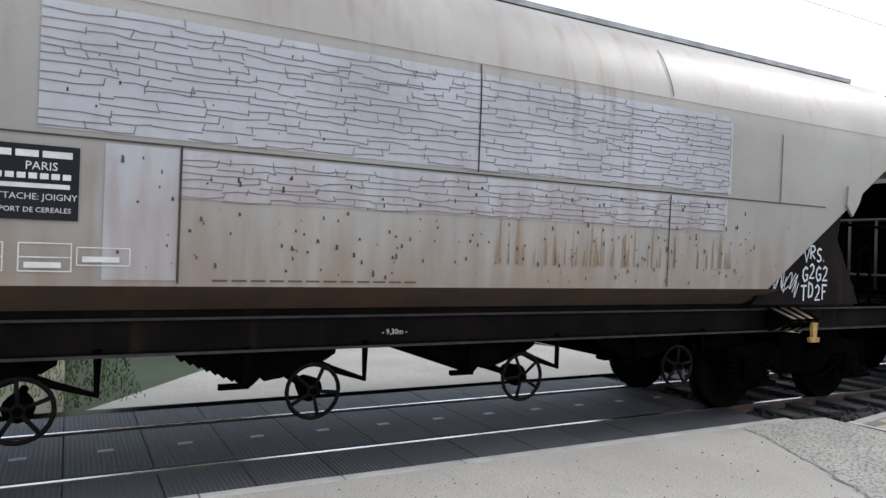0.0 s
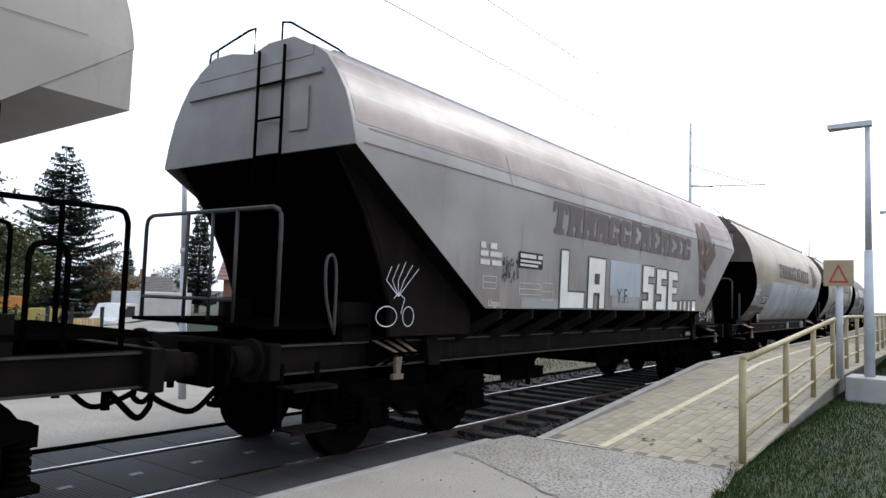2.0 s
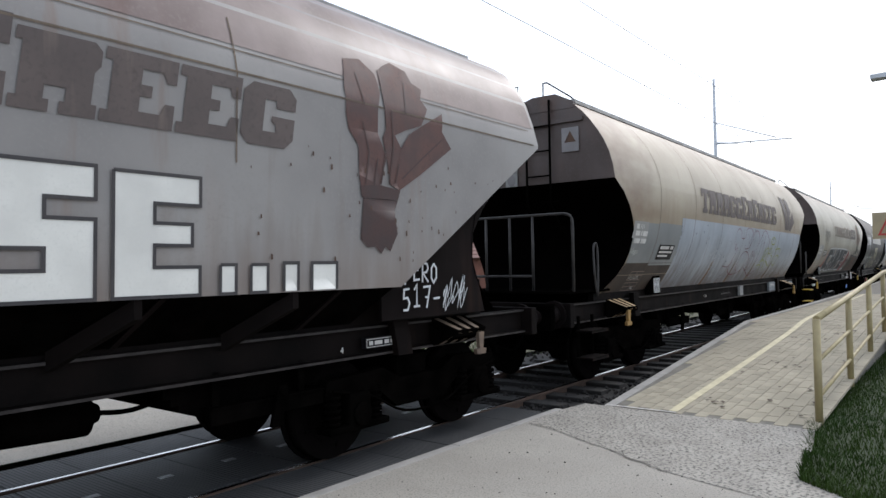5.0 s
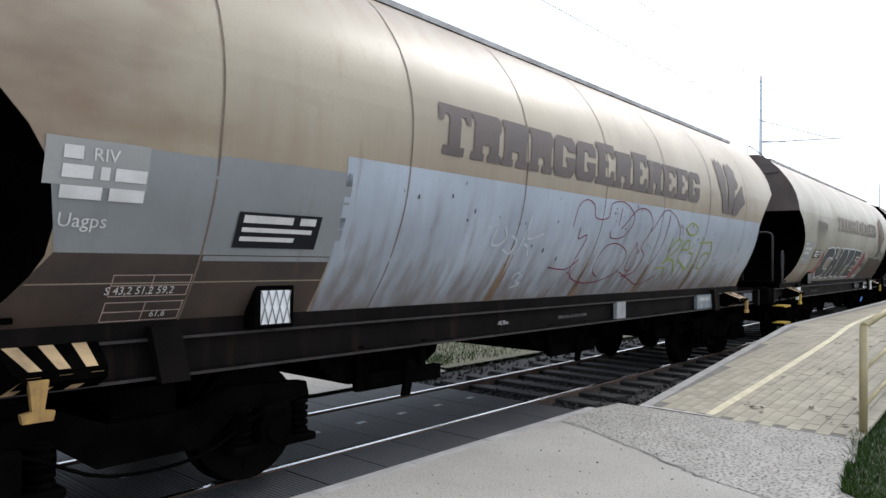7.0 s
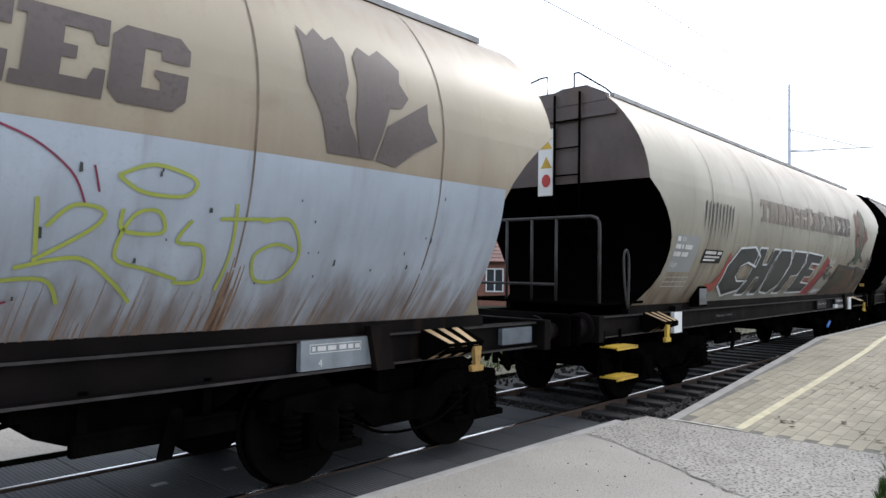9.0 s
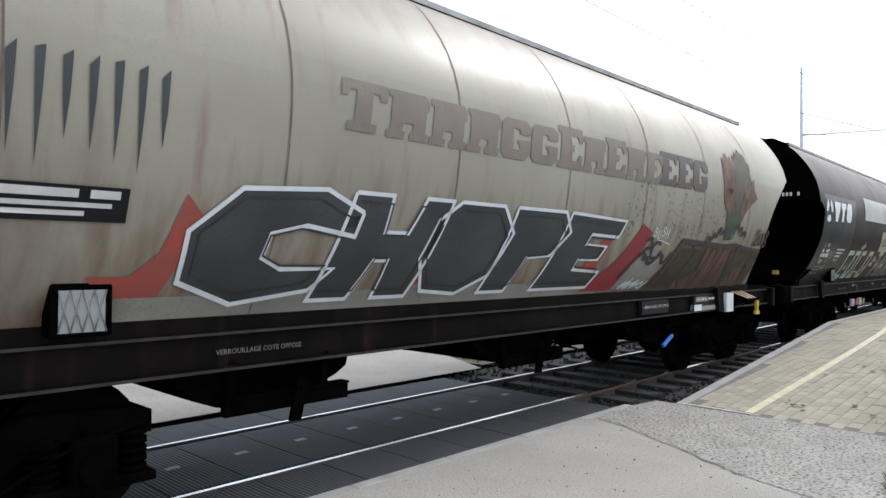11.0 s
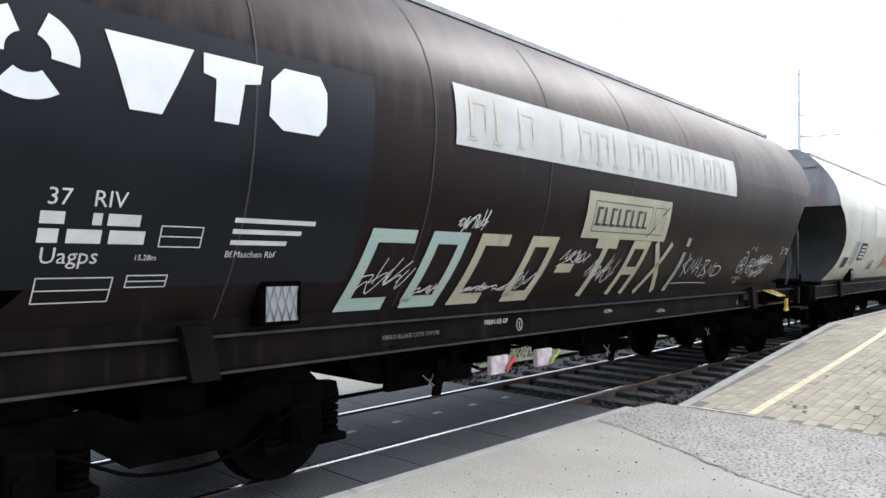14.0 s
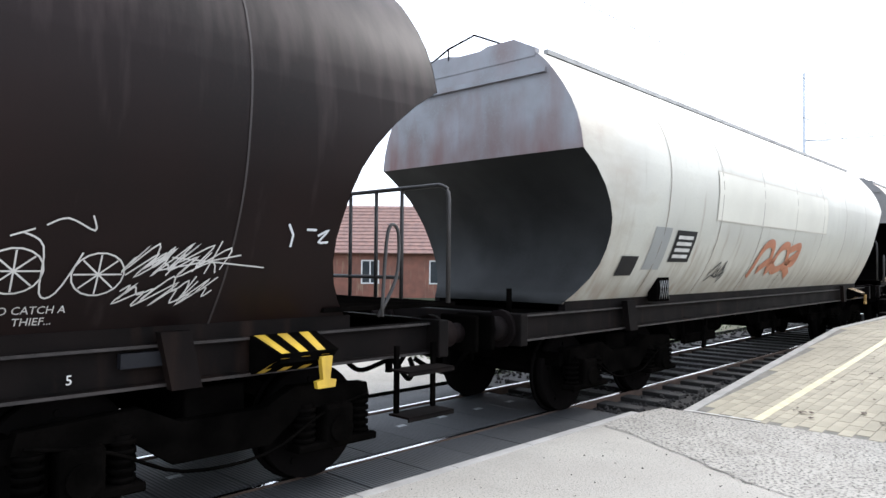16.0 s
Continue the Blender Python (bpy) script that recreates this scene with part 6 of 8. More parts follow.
def solebar_plate(w, x0, x1, z0, z1, mat, text=None, text_mat=None, size=0.07, y=1.03, label=""):
    bm = B()
    z1 = min(z1, 1.155)
    box(bm, x0, x1, -y - 0.008, -y + 0.045, z0, z1)
    pl = part("plate", bm, mat, w.root, label)
    if text:
        w.words("lettering", text, x0 + 0.04, z0 + (z1 - z0) * 0.45, size, text_mat or M_MARK, -(width_at(w.profile, z0 + 0.1) - y - 0.013), parent=pl)
    return pl


solebar_plate(W3, 11.0, 11.80, 0.92, 1.15, M_SIGNBLACK, None)
solebar_plate(W3, 11.0, 11.25, 0.92, 1.01, M_WHITE, y=1.036)
solebar_plate(W3, 11.25, 11.80, 0.92, 0.985, M_GREYPATCH, y=1.036)
W3.strokes("data_box", [[(11.06, 1.06), (11.46, 1.06), (11.46, 1.115), (11.06, 1.115), (11.06, 1.06)]], 0.006, M_MARK, 0.084)
W3.bars("date_line", 11.08, 1.073, [(0.0, 0, .03, .03), (.05, 0, .08, .03), (.16, 0, .10, .03), (.28, 0, .08, .03), (.42, 0, .09, .03), (.53, 0, .12, .03)], M_MARK, 0.084)
bm = B()
box(bm, -0.15, 0.15, -0.02, 0.02, -0.022, 0.022, 0.008)
lever = part("brake_handle", bm, surface("bright_blue_paint", (0.03, 0.16, 0.55), (0.02, 0.11, 0.40), 6, 0.5), W3.root, "bright blue brake handle")
lever.matrix_local = pose(9.9, -1.15, 0.59, 0, -24, 0)
solebar_plate(W3, 12.06, 12.33, 0.86, 1.155, M_WHITE, y=1.10)
solebar_plate(W3, 9.40, 10.16, 0.95, 1.13, M_SIGNBLACK, "VERROUILLAGE COTE OPPOSE", M_MARK, 0.052)
solebar_plate(W3, 1.60, 1.86, 0.86, 1.18, M_WHITE, y=1.10)
solebar_plate(W2, 11.08, 11.80, 0.925, 1.155, surface("pale_blue_grey_plate", (0.20, 0.22, 0.23), (0.15, 0.165, 0.175), 6, 0.6, 0, 0.05, 40, SOOT, 0.5))
W2.strokes("data_box", [[(11.16, 1.055), (11.66, 1.055), (11.66, 1.12), (11.16, 1.12), (11.16, 1.055)]], 0.006, M_MARK, 0.082)
W2.bars("date_line", 11.18, 1.07, [(0.0, 0, .03, .035), (.05, 0, .08, .035), (.15, 0, .08, .035), (.26, 0, .07, .035), (.35, 0, .05, .035), (.42, 0, .05, .035)], M_MARK, 0.082)
W2.words("marking", "4", 11.24, 0.95, 0.08, M_MARK, 0.082)
solebar_plate(W2, 13.52, 14.02, 0.955, 1.12, surface("blue_grey_frame_plate", (0.10, 0.115, 0.13), (0.07, 0.08, 0.09), 6, 0.5, 0, 0.05, 40, SOOT, 0.5))
W2.strokes("data_box", [[(13.60, 0.985), (13.92, 0.985), (13.92, 1.09), (13.60, 1.09), (13.60, 0.985)]], 0.006, M_DULLMARK, 0.084)
solebar_plate(W1, 11.05, 11.45, 0.97, 1.06, M_SIGNBLACK)
W1.strokes("data_box", [[(11.06, 0.98), (11.44, 0.98), (11.44, 1.05), (11.06, 1.05), (11.06, 0.98)]], 0.006, M_MARK, -0.408)
W1.bars("date_line", 11.09, 0.997, [(0.0, 0, .05, .035), (.07, 0, .10, .035), (.20, 0, .06, .035), (.28, 0, .05, .035)], M_MARK, -0.408)
W1.words("marking", "4", 10.74, 0.96, 0.08, M_MARK, -0.41)
W1.words("marking", "2", 12.56, 1.02, 0.08, M_MARK, -0.41)
solebar_plate(W2, 8.16, 8.42, 0.925, 1.15, surface("pale_dented_plate", (0.30, 0.30, 0.29), (0.20, 0.20, 0.195), 6, 0.6, 0, 0.05, 40, SOOT, 0.4))
for w, x in ((W2, 6.66), (W3, 3.4), (W4, 3.4)):
    w.words("marking", "VERROUILLAGE COTE OPPOSE", x, 1.01, 0.05, M_DULLMARK, 0.065)
W2.words("marking", "-10,35m-", 5.44, 1.01, 0.06, M_MARK, 0.065)

# ---- the fifth wagon: dark brown with banner
w = W4
w.seams([0.3, 1.92, 3.54, 5.18, 6.82, 8.45, 10.11, 12.08], mat=surface("dark_weld_seam", (0.022, 0.016, 0.015), (0.03, 0.022, 0.02), 5, 0.7))
w.band(0.35, 2.9, 1.5, 3.0, M_NAVY, "paint_patch", 0.003)
for a0 in (30, 150, 270):
    cx, cz = 0.64, 2.68
    pts = []
    for r, s in ((0.23, 1), (0.10, -1)):
        for k in range(7):
            a = radians(a0 + s * (-38 + 76 * k / 6))
            pts.append((cx + r * math.cos(a) * 1.05, cz + r * math.sin(a)))
    w.lay_each("company_mark", [pts], M_WHITE, 0.010, "white abstract owner emblem")
w.lay_each("company_mark", [[(1.00, 2.88), (1.50, 2.88), (1.32, 2.48), (1.14, 2.48)], [(1.56, 2.88), (1.96, 2.88), (1.94, 2.76), (1.83, 2.74), (1.80, 2.49), (1.64, 2.49), (1.64, 2.74), (1.56, 2.76)],
                       [(2.02, 2.80), (2.12, 2.90), (2.40, 2.90), (2.46, 2.80), (2.46, 2.58), (2.40, 2.50), (2.12, 2.50), (2.01, 2.58)]], M_WHITE, 0.010, "white owner mark of plain blocks")
w.words("lettering", "37   RIV", 0.77, 1.95, 0.125, M_MARK, 0.010)
w.bars("wagon_number", 0.75, 1.85, [(0, 0, .12, .065), (.26, 0, .05, .065), (.34, 0, .18, .065), (0, -.10, .10, .075), (.14, -.10, .18, .075), (.36, -.10, .2, .075)], M_MARK, 0.010)
w.words("lettering", "Uagps", 0.77, 1.64, 0.125, M_MARK, 0.010)
w.words("lettering", "15,28m", 1.27, 1.66, 0.045, M_MARK, 0.010)
for x0, x1, z0, z1 in ((0.78, 1.18, 1.42, 1.56), (1.26, 1.50, 1.50, 1.57), (1.40, 1.66, 1.74, 1.86)):
    w.strokes("data_box", [[(x0, z0), (x1, z0), (x1, z1), (x0, z1), (x0, z0)], [(x0, (z0 + z1) / 2), (x1, (z0 + z1) / 2)]], 0.007, M_MARK, 0.010)
for dz, lg in ((0.22, 0.62), (0.15, 0.52), (0.08, 0.42)):
    w.bars("address_line", 1.86, 1.68, [(0, dz, lg, 0.03)], M_MARK, 0.010)
w.words("lettering", "Bf.Maschen Rbf", 1.84, 1.68, 0.06, M_MARK, 0.010)
marker_box(W4, 2.34, 1.36, M_GREYPATCH)
bn = w.band(3.78, 9.92, 2.62, 3.14, M_BANNER, "banner", 0.010, "long white banner panel with faded print")
rg = random.Random(44)
ghost = []
for k in range(17):
    x = 3.95 + 0.345 * k
    if k == 3:
        continue
    ghost += [[(x, 2.70), (x + .05, 2.70), (x + .05, 3.06), (x, 3.06)], [(x - .03, 2.68), (x + .1, 2.68), (x + .1, 2.71), (x - .03, 2.71)]]
    if k % 3 != 1:
        ghost += [[(x + .05, 3.04), (x + .2, 3.07), (x + .24, 2.98), (x + .2, 3.0), (x + .05, 3.0)], [(x + .2, 2.76), (x + .245, 2.8), (x + .245, 2.98), (x + .2, 2.95)]]
w.lay_each("faded_print", ghost, M_FADED, 0.014, parent=bn)
eb = w.band(5.90, 7.85, 1.915, 2.405, M_BUFF, "name_board", 0.012, "aged cream name board with thin dark border")
w.strokes("border", [[(6.05, 1.99), (7.35, 1.99), (7.35, 2.31), (6.05, 2.31), (6.05, 1.99)], [(7.42, 1.99), (7.7, 1.99), (7.7, 2.31), (7.42, 2.31), (7.42, 1.99)]], 0.008, M_SPRAYGREY, 0.017, parent=eb)
w.lay_each("company_mark", [q for k in range(8) for q in ([[(6.10 + .15 * k, 2.06), (6.145 + .15 * k, 2.06), (6.145 + .15 * k, 2.25), (6.10 + .15 * k, 2.25)], [(6.08 + .15 * k, 2.05), (6.21 + .15 * k, 2.05), (6.21 + .15 * k, 2.075), (6.08 + .15 * k, 2.075)]] + ([[(6.145 + .15 * k, 2.225), (6.21 + .15 * k, 2.225), (6.21 + .15 * k, 2.25), (6.145 + .15 * k, 2.25)]] if k % 2 == 0 else [])) ], M_SPRAYGREY, 0.018, "thin dark serif marks", eb)
w.lay_each("company_mark", [[(7.45 + .03 * math.cos(0), 2.15 + .0)] + [(7.56 + .12 * math.cos(radians(60 * k)), 2.15 + .11 * math.sin(radians(60 * k))) for k in range(6)]], surface("grey_hatched_print", (0.22, 0.20, 0.17), (0.42, 0.39, 0.31), 40, 0.6), 0.018, "", eb)
w.strokes("company_mark", [[(7.34, 1.96), (7.5, 2.08)], [(7.62, 2.22), (7.78, 2.33)]], 0.016, M_SPRAYGREY, 0.019, parent=eb)


def slant(pts, x0, x1, z0=1.27, z1=1.90, lean=0.10):
    return [(x0 + (x1 - x0) * a + lean * b, z0 + (z1 - z0) * b) for a, b in pts]


COCO = [("C", 2.93, 3.40, M_TURQ), ("O", 3.60, 4.02, M_TURQ), ("C", 4.22, 4.63, M_BUFF), ("O", 4.98, 5.40, M_BUFF)]
for ch, x0, x1, mt in COCO:
    pts = [(1, .93), (0.08, .93), (0.08, .07), (1, .07)] if ch == "C" else [(0.08, .07), (0.08, .93), (.92, .93), (.92, .07), (0.0, .07)]
    w.strokes("graffiti_letter", [slant(pts, x0, x1)], 0.105, mt, 0.012, "broad roller-painted graffiti letter")
w.lay("graffiti_letter", [[(5.66, 1.545), (5.96, 1.545), (5.98, 1.64), (5.68, 1.64)]], M_BUFF, 0.012)
w.strokes("graffiti_letter", [slant([(0, .94), (1, .94)], 6.18, 6.64), slant([(.5, .9), (.5, 0)], 6.18, 6.64)], 0.105, M_BUFF, 0.012, "broad roller-painted graffiti letter")
w.strokes("graffiti_letter", [slant([(0.1, 0), (0.1, .94), (.9, .94), (.9, 0)], 7.0, 7.42), slant([(0.1, .45), (.9, .45)], 7.0, 7.42)], 0.095, M_BUFF, 0.012, "broad roller-painted graffiti letter")
w.strokes("graffiti_letter", [slant([(0, 0), (1, 1)], 7.72, 8.12, lean=0), slant([(0.15, 1), (1.05, 0)], 7.6, 8.2, lean=0)], 0.085, M_BUFF, 0.012, "broad roller-painted graffiti letter")
w.strokes("graffiti_letter", [[(8.57, 1.27), (8.585, 1.79)], [(8.59, 1.87), (8.60, 1.98)]], 0.10, surface("grey_green_roller_paint", (0.30, 0.33, 0.29), (0.17, 0.20, 0.175), 6, 0.7, 0, 0.05), 0.012)
for x, z, wd, hh, sd in ((3.05, 1.38, .5, .3, 51), (3.95, 1.9, .4, .2, 52), (4.35, 1.36, .6, .1, 53), (5.0, 1.36, .5, .25, 54), (5.7, 1.60, .5, .22, 55), (6.3, 1.4, .6, .35, 56), (3.7, 1.36, .35, .12, 57)):
    w.strokes("graffiti_tag", scrawl(x, z, wd, hh, sd, 8), 0.009, M_MARK, 0.020)
for pts in ([[(8.80, 1.78), (8.82, 1.46)], [(8.90, 1.72), (8.72, 1.62), (8.93, 1.50)]], [[(8.94, 1.50), (9.0, 1.70), (9.06, 1.56), (9.12, 1.72), (9.14, 1.52)]], [[(9.16, 1.50), (9.22, 1.73), (9.31, 1.48)], [(9.18, 1.58), (9.29, 1.58)]], [[(9.33, 1.62), (9.36, 1.62)]],
            [[(9.44, 1.68), (9.43, 1.44)], spline([(9.38, 1.68), (9.55, 1.68), (9.48, 1.58), (9.60, 1.50), (9.42, 1.45)], 4)], [[(9.62, 1.42), (9.68, 1.62), (9.74, 1.50), (9.80, 1.66), (9.82, 1.46)]], [spline([(9.88, 1.60), (9.86, 1.47)], 2), spline([(9.82, 1.60), (10.02, 1.60), (10.11, 1.53), (9.98, 1.46), (9.84, 1.46)], 4)]):
    w.strokes("graffiti_letter", pts, 0.014, M_MARK, 0.012)
w.strokes("graffiti_tag", [spline([(8.67, 1.37), (9.2, 1.37), (9.85, 1.35)], 4)], 0.010, M_MARK, 0.012)
bike = []
for cx, cz in ((10.88, 1.62), (11.30, 1.60)):
    bike.append([(cx + .14 * math.cos(2 * math.pi * k / 18), cz + .12 * math.sin(2 * math.pi * k / 18)) for k in range(19)])
    bike += [[(cx, cz), (cx + .13 * math.cos(radians(45 * k)), cz + .11 * math.sin(radians(45 * k)))] for k in range(8)]
bike += [spline([(10.9, 1.82), (11.0, 1.75), (11.02, 1.5), (11.1, 1.5), (11.2, 1.72)], 4), [(10.84, 1.8), (10.95, 1.84)], spline([(11.0, 1.86), (11.1, 1.9), (11.24, 1.84), (11.22, 1.92)], 4)]
w.strokes_each("graffiti_bicycle", bike, 0.009, M_MARK, 0.012, "thin white drawing of a bicycle")
w.strokes("graffiti_tag", scrawl(11.50, 1.56, 0.62, 0.24, 61, 12), 0.009, M_MARK, 0.012, "thin white scribbled tag")
w.strokes("graffiti_tag", scrawl(11.46, 1.40, 0.55, 0.20, 62, 11), 0.009, M_MARK, 0.012, "thin white scribbled tag")
w.strokes("graffiti_tag", [[(11.62, 1.62), (12.15, 1.72)], [(11.70, 1.70), (12.34, 1.64)]], 0.009, M_MARK, 0.012)
w.words("graffiti_letters", "TO CATCH A", 10.80, 1.385, 0.062, M_MARK, 0.012, "small white hand-written words")
w.words("graffiti_letters", "THIEF...", 10.92, 1.32, 0.062, M_MARK, 0.012, "small white hand-written words")
w.strokes("graffiti_tag", [[(12.45, 1.93), (12.5, 1.86), (12.5, 1.78)], [(12.6, 1.9), (12.68, 1.9)], spline([(12.7, 1.86), (12.78, 1.9), (12.72, 1.82), (12.8, 1.82)], 3)], 0.016, M_SPRAYWHITE, 0.012)
w.words("marking", "FREIN KE-GP", 4.72, 1.05, 0.065, M_MARK, 0.065)
w.words("marking", "-10,39m-", 6.95, 1.05, 0.06, M_MARK, 0.065)
w.words("marking", "5", 11.2, 0.97, 0.08, M_MARK, 0.065)
solebar_plate(W4, 11.5, 11.92, 1.03, 1.12, M_SIGNBLACK)
W4.words("marking", "- 10,39m -", 8.30, 0.985, 0.066, M_MARK, 0.075)
W4.bars("number_line", 11.53, 1.055, [(0, 0, .06, .04), (.08, 0, .1, .04), (.2, 0, .16, .04)], M_MARK, 0.075)
for x, hand, hm in ((5.0, (0.07, 0.14), M_RED), (5.77, (0.08, 0.17), M_GREEN)):
    bm = B()
    box(bm, x - 0.135, x + 0.135, -1.0, -0.94, 0.545, 0.725, 0.01)
    vp = part("valve_plate", bm, surface("smeared_white_plate", (0.55, 0.55, 0.54), (0.34, 0.20, 0.19), 7, 0.6), W4.root, "smeared white valve plate")
    bm = B()
    box(bm, x - 0.11, x + 0.11, -0.96, -0.9, 0.70, 0.94)
    part("valve_hanger", bm, M_UNDER, vp)
    bm = B()
    tube(bm, spline([(x + hand[0], -1.02, 0.56), (x + hand[0] + 0.03, -1.03, 0.62), (x + hand[1], -1.03, 0.65), (x + hand[1] + 0.05, -1.03, 0.70)], 4), 0.02, 8)
    part("valve_handle", bm, hm, vp)
solebar_plate(W4, 5.02, 5.40, 0.77, 0.86, M_UNDER, "355x110", M_MARK, 0.065, y=0.79)
w.strokes("brake_symbol", [[(5.28 + 0.045 * math.cos(k * math.pi / 8), 1.02 + 0.06 * math.sin(k * math.pi / 8)) for k in range(17)], [(5.28, 1.05), (5.28, 0.99), (5.30, 0.99)]], 0.008, M_MARK, 0.065)

# ---- the sixth wagon: pale cream
w = W5
w.seams(SEAMS)
w.lay("paint_patch", [[(3.5, 2.98), (8.9, 2.98), (8.9, 2.3), (3.5, 2.3)]], surface("ghost_panel", (0.58, 0.55, 0.47), (0.53, 0.50, 0.43), 1.2, 0.6), 0.005)
w.strokes("border", [[(3.5, 2.3), (8.9, 2.3), (8.9, 2.98), (3.5, 2.98), (3.5, 2.3)]], 0.014, M_FADED, 0.008)
sg = w.band(2.35, 2.95, 1.72, 2.12, M_SIGNBLACK, "sign_plate", 0.010, "dark plate with pale bars")
w.bars("plate_line", 2.42, 1.77, [(0, .08 * k, .44, .045) for k in range(4)], M_MARK, 0.014, sg)
w.band(1.75, 2.2, 1.62, 2.14, M_GREYPATCH, "paint_patch", 0.006)
w.band(1.15, 1.55, 1.55, 1.78, M_SIGNBLACK, "sign_plate", 0.010)
w.strokes_each("graffiti_letters", [spline([(5.45, 1.5), (5.65, 1.95), (6.05, 2.02), (6.25, 1.6), (6.45, 1.95), (6.85, 2.0), (7.05, 1.6)], 5), spline([(5.75, 1.6), (6.15, 1.75), (6.65, 1.6), (7.45, 1.9)], 5), spline([(6.95, 1.95), (7.45, 2.02), (7.45, 1.75), (7.05, 1.7), (7.45, 1.5)], 5)], 0.14, surface("orange_spray_fill", (0.42, 0.16, 0.08), (0.34, 0.13, 0.07), 2, 0.6), 0.012, "orange-red spray-painted letters")
w.strokes("graffiti_tag", scrawl(3.9, 1.42, 0.6, 0.35, 71, 7), 0.02, M_SPRAYGREY, 0.012)
marker_box(W5, 2.5, 1.36, M_UNDER)

# signs on the ends
def end_sign(w, y, z0, z1, mat, marks, width=0.26):
    bm = B()
    box(bm, -0.035, -0.022, y - width / 2, y + width / 2, z0, z1)
    s = part("end_sign", bm, mat, w.root, "tall white safety sign with warning symbols" if marks else "")
    for zc, kind, mt in marks:
        bm = B()
        if kind == "tri":
            bm.faces.new([bm.verts.new((-0.039, y + a, zc + b)) for a, b in ((-0.09, -0.07), (0.09, -0.07), (0, 0.09))])
        else:
            bm.faces.new([bm.verts.new((-0.039, y + 0.07 * math.cos(k * math.pi / 6), zc + 0.09 * math.sin(k * math.pi / 6))) for k in range(12)])
        part("symbol", bm, mt, s)
    return s


end_sign(W3, -0.02, 2.72, 3.62, M_WHITE, ((3.42, "tri", M_YELLOW), (3.16, "tri", M_YELLOW), (2.92, "disc", M_RED)))
M_DUSTYSIGN = surface("dusty_sign_plate", (0.22, 0.21, 0.21), (0.16, 0.15, 0.15), 3, 0.6)
end_sign(W2, -0.85, 3.28, 3.62, M_DUSTYSIGN, ((3.48, "tri", M_CHIP),))
end_sign(W2, 0.12, 2.86, 3.22, M_GREYPATCH, ((3.12, "tri", M_DUSTYSIGN), (2.95, "disc", M_DUSTYSIGN)), 0.2)
end_sign(W1, -0.75, 3.18, 3.60, surface("dull_end_patch", (0.22, 0.2, 0.19), (0.18, 0.165, 0.16), 3, 0.6), ())
for ch in (0, 1, 2, 3, 5, 6, 7, 9):
    bm = B()
    box(bm, -0.022, -0.014, -0.45 - 0.07 * ch - 0.04, -0.45 - 0.07 * ch, 2.95, 3.02)
    part("number_bar", bm, M_MARK, W4.root)
W2.draw_back(0.13)


# ---------------------------------------------------------------- ground and track
def strip(bm, xs, f0, f1, z):
    """A sheet between two lines y = f0(x) and f1(x)."""
    rows = [[bm.verts.new((x, f(x), z(x) if callable(z) else z)) for f in (f0, f1)] for x in xs]
    for a, b in zip(rows, rows[1:]):
        bm.faces.new((a[0], b[0], b[1], a[1]))
    return bm


def steps(a, b, d):
    n = max(1, round((b - a) / d))
    return [a + (b - a) * k / n for k in range(n + 1)]


bm = B()
gx = [-1500, -300, -60, -20, 0, 6, 12, 17, 22, 30, 60, 300, 1500]
gy = [-1500, -300, -40, 0, 6, 9, 14, 20, 30, 40, 52, 90, 300, 1500]


def soil_z(x, y):
    return -0.12 - 0.045 * max(0.0, min(y, 52) - 9) * min(1.0, max(0.0, (22 - x) / 10))


grid = [[bm.verts.new((x, y, soil_z(x, y))) for y in gy] for x in gx]
for a, b in zip(grid, grid[1:]):
    for k in range(len(gy) - 1):
        bm.faces.new((a[k], b[k], b[k + 1], a[k + 1]))
tagged(part("ground", bm, M_SOIL), "flat grassy soil around the crossing", "ground", kind="structure")

# near road: one slab of worn asphalt up to the concrete kerb
bm = B()
strip(bm, steps(-40, 6.6, 2), lambda x: -30.0, lambda x: 3.90, 0.0)
tagged(part("road_near", bm, M_ASPHALT), "pale worn asphalt road up to the rails", "road", kind="structure")
bm = B()
CRACK = [(6.43, 3.84), (6.33, 3.48), (6.12, 3.11), (5.95, 2.74), (5.72, 2.35), (5.55, 2.02), (5.47, 1.79), (5.34, 1.34), (5.27, 1.10), (5.22, 0.92), (5.0, 0.0), (4.4, -3.0)]
rows = [[bm.verts.new((x, y, 0.004)), bm.verts.new((float(np.interp(y, [0.92, 1.10, 1.34], [5.95, 6.1, 7.75])), y, 0.004))] for x, y in CRACK]
for a, b in zip(rows, rows[1:]):
    bm.faces.new((a[0], a[1], b[1], b[0]))
vs = [bm.verts.new(p) for p in ((6.43, 3.84, 0.004), (6.6, 3.9, 0.004), (7.3, 3.9, 0.004), (7.75, 3.66, 0.004), (7.75, 3.84, 0.004))]
bm.faces.new((rows[0][0], rows[0][1], vs[2], vs[1]))
tagged(part("road_shoulder", bm, M_GRAVEL), "coarse patched asphalt before the ramp", "road", kind="structure")
bm = B()
for a, b in zip(steps(-14, 7.3, 1.0), steps(-14, 7.3, 1.0)[1:]):
    box(bm, a + 0.004, b - 0.004, 3.90, 4.0, -0.12, 0.006, 0.006)
tagged(part("kerb", bm, M_KERB), "weathered concrete kerb beside the rubber panels", "kerb", kind="structure")
# far road
bm = B()
left = [(0.6, 6.95), (2.2, 9.2), (4.2, 14), (7.5, 22), (12, 34), (22, 58)]
right = [(8.2, 6.95), (9.3, 9.2), (11.5, 14), (15.5, 22), (22, 34), (36, 58)]
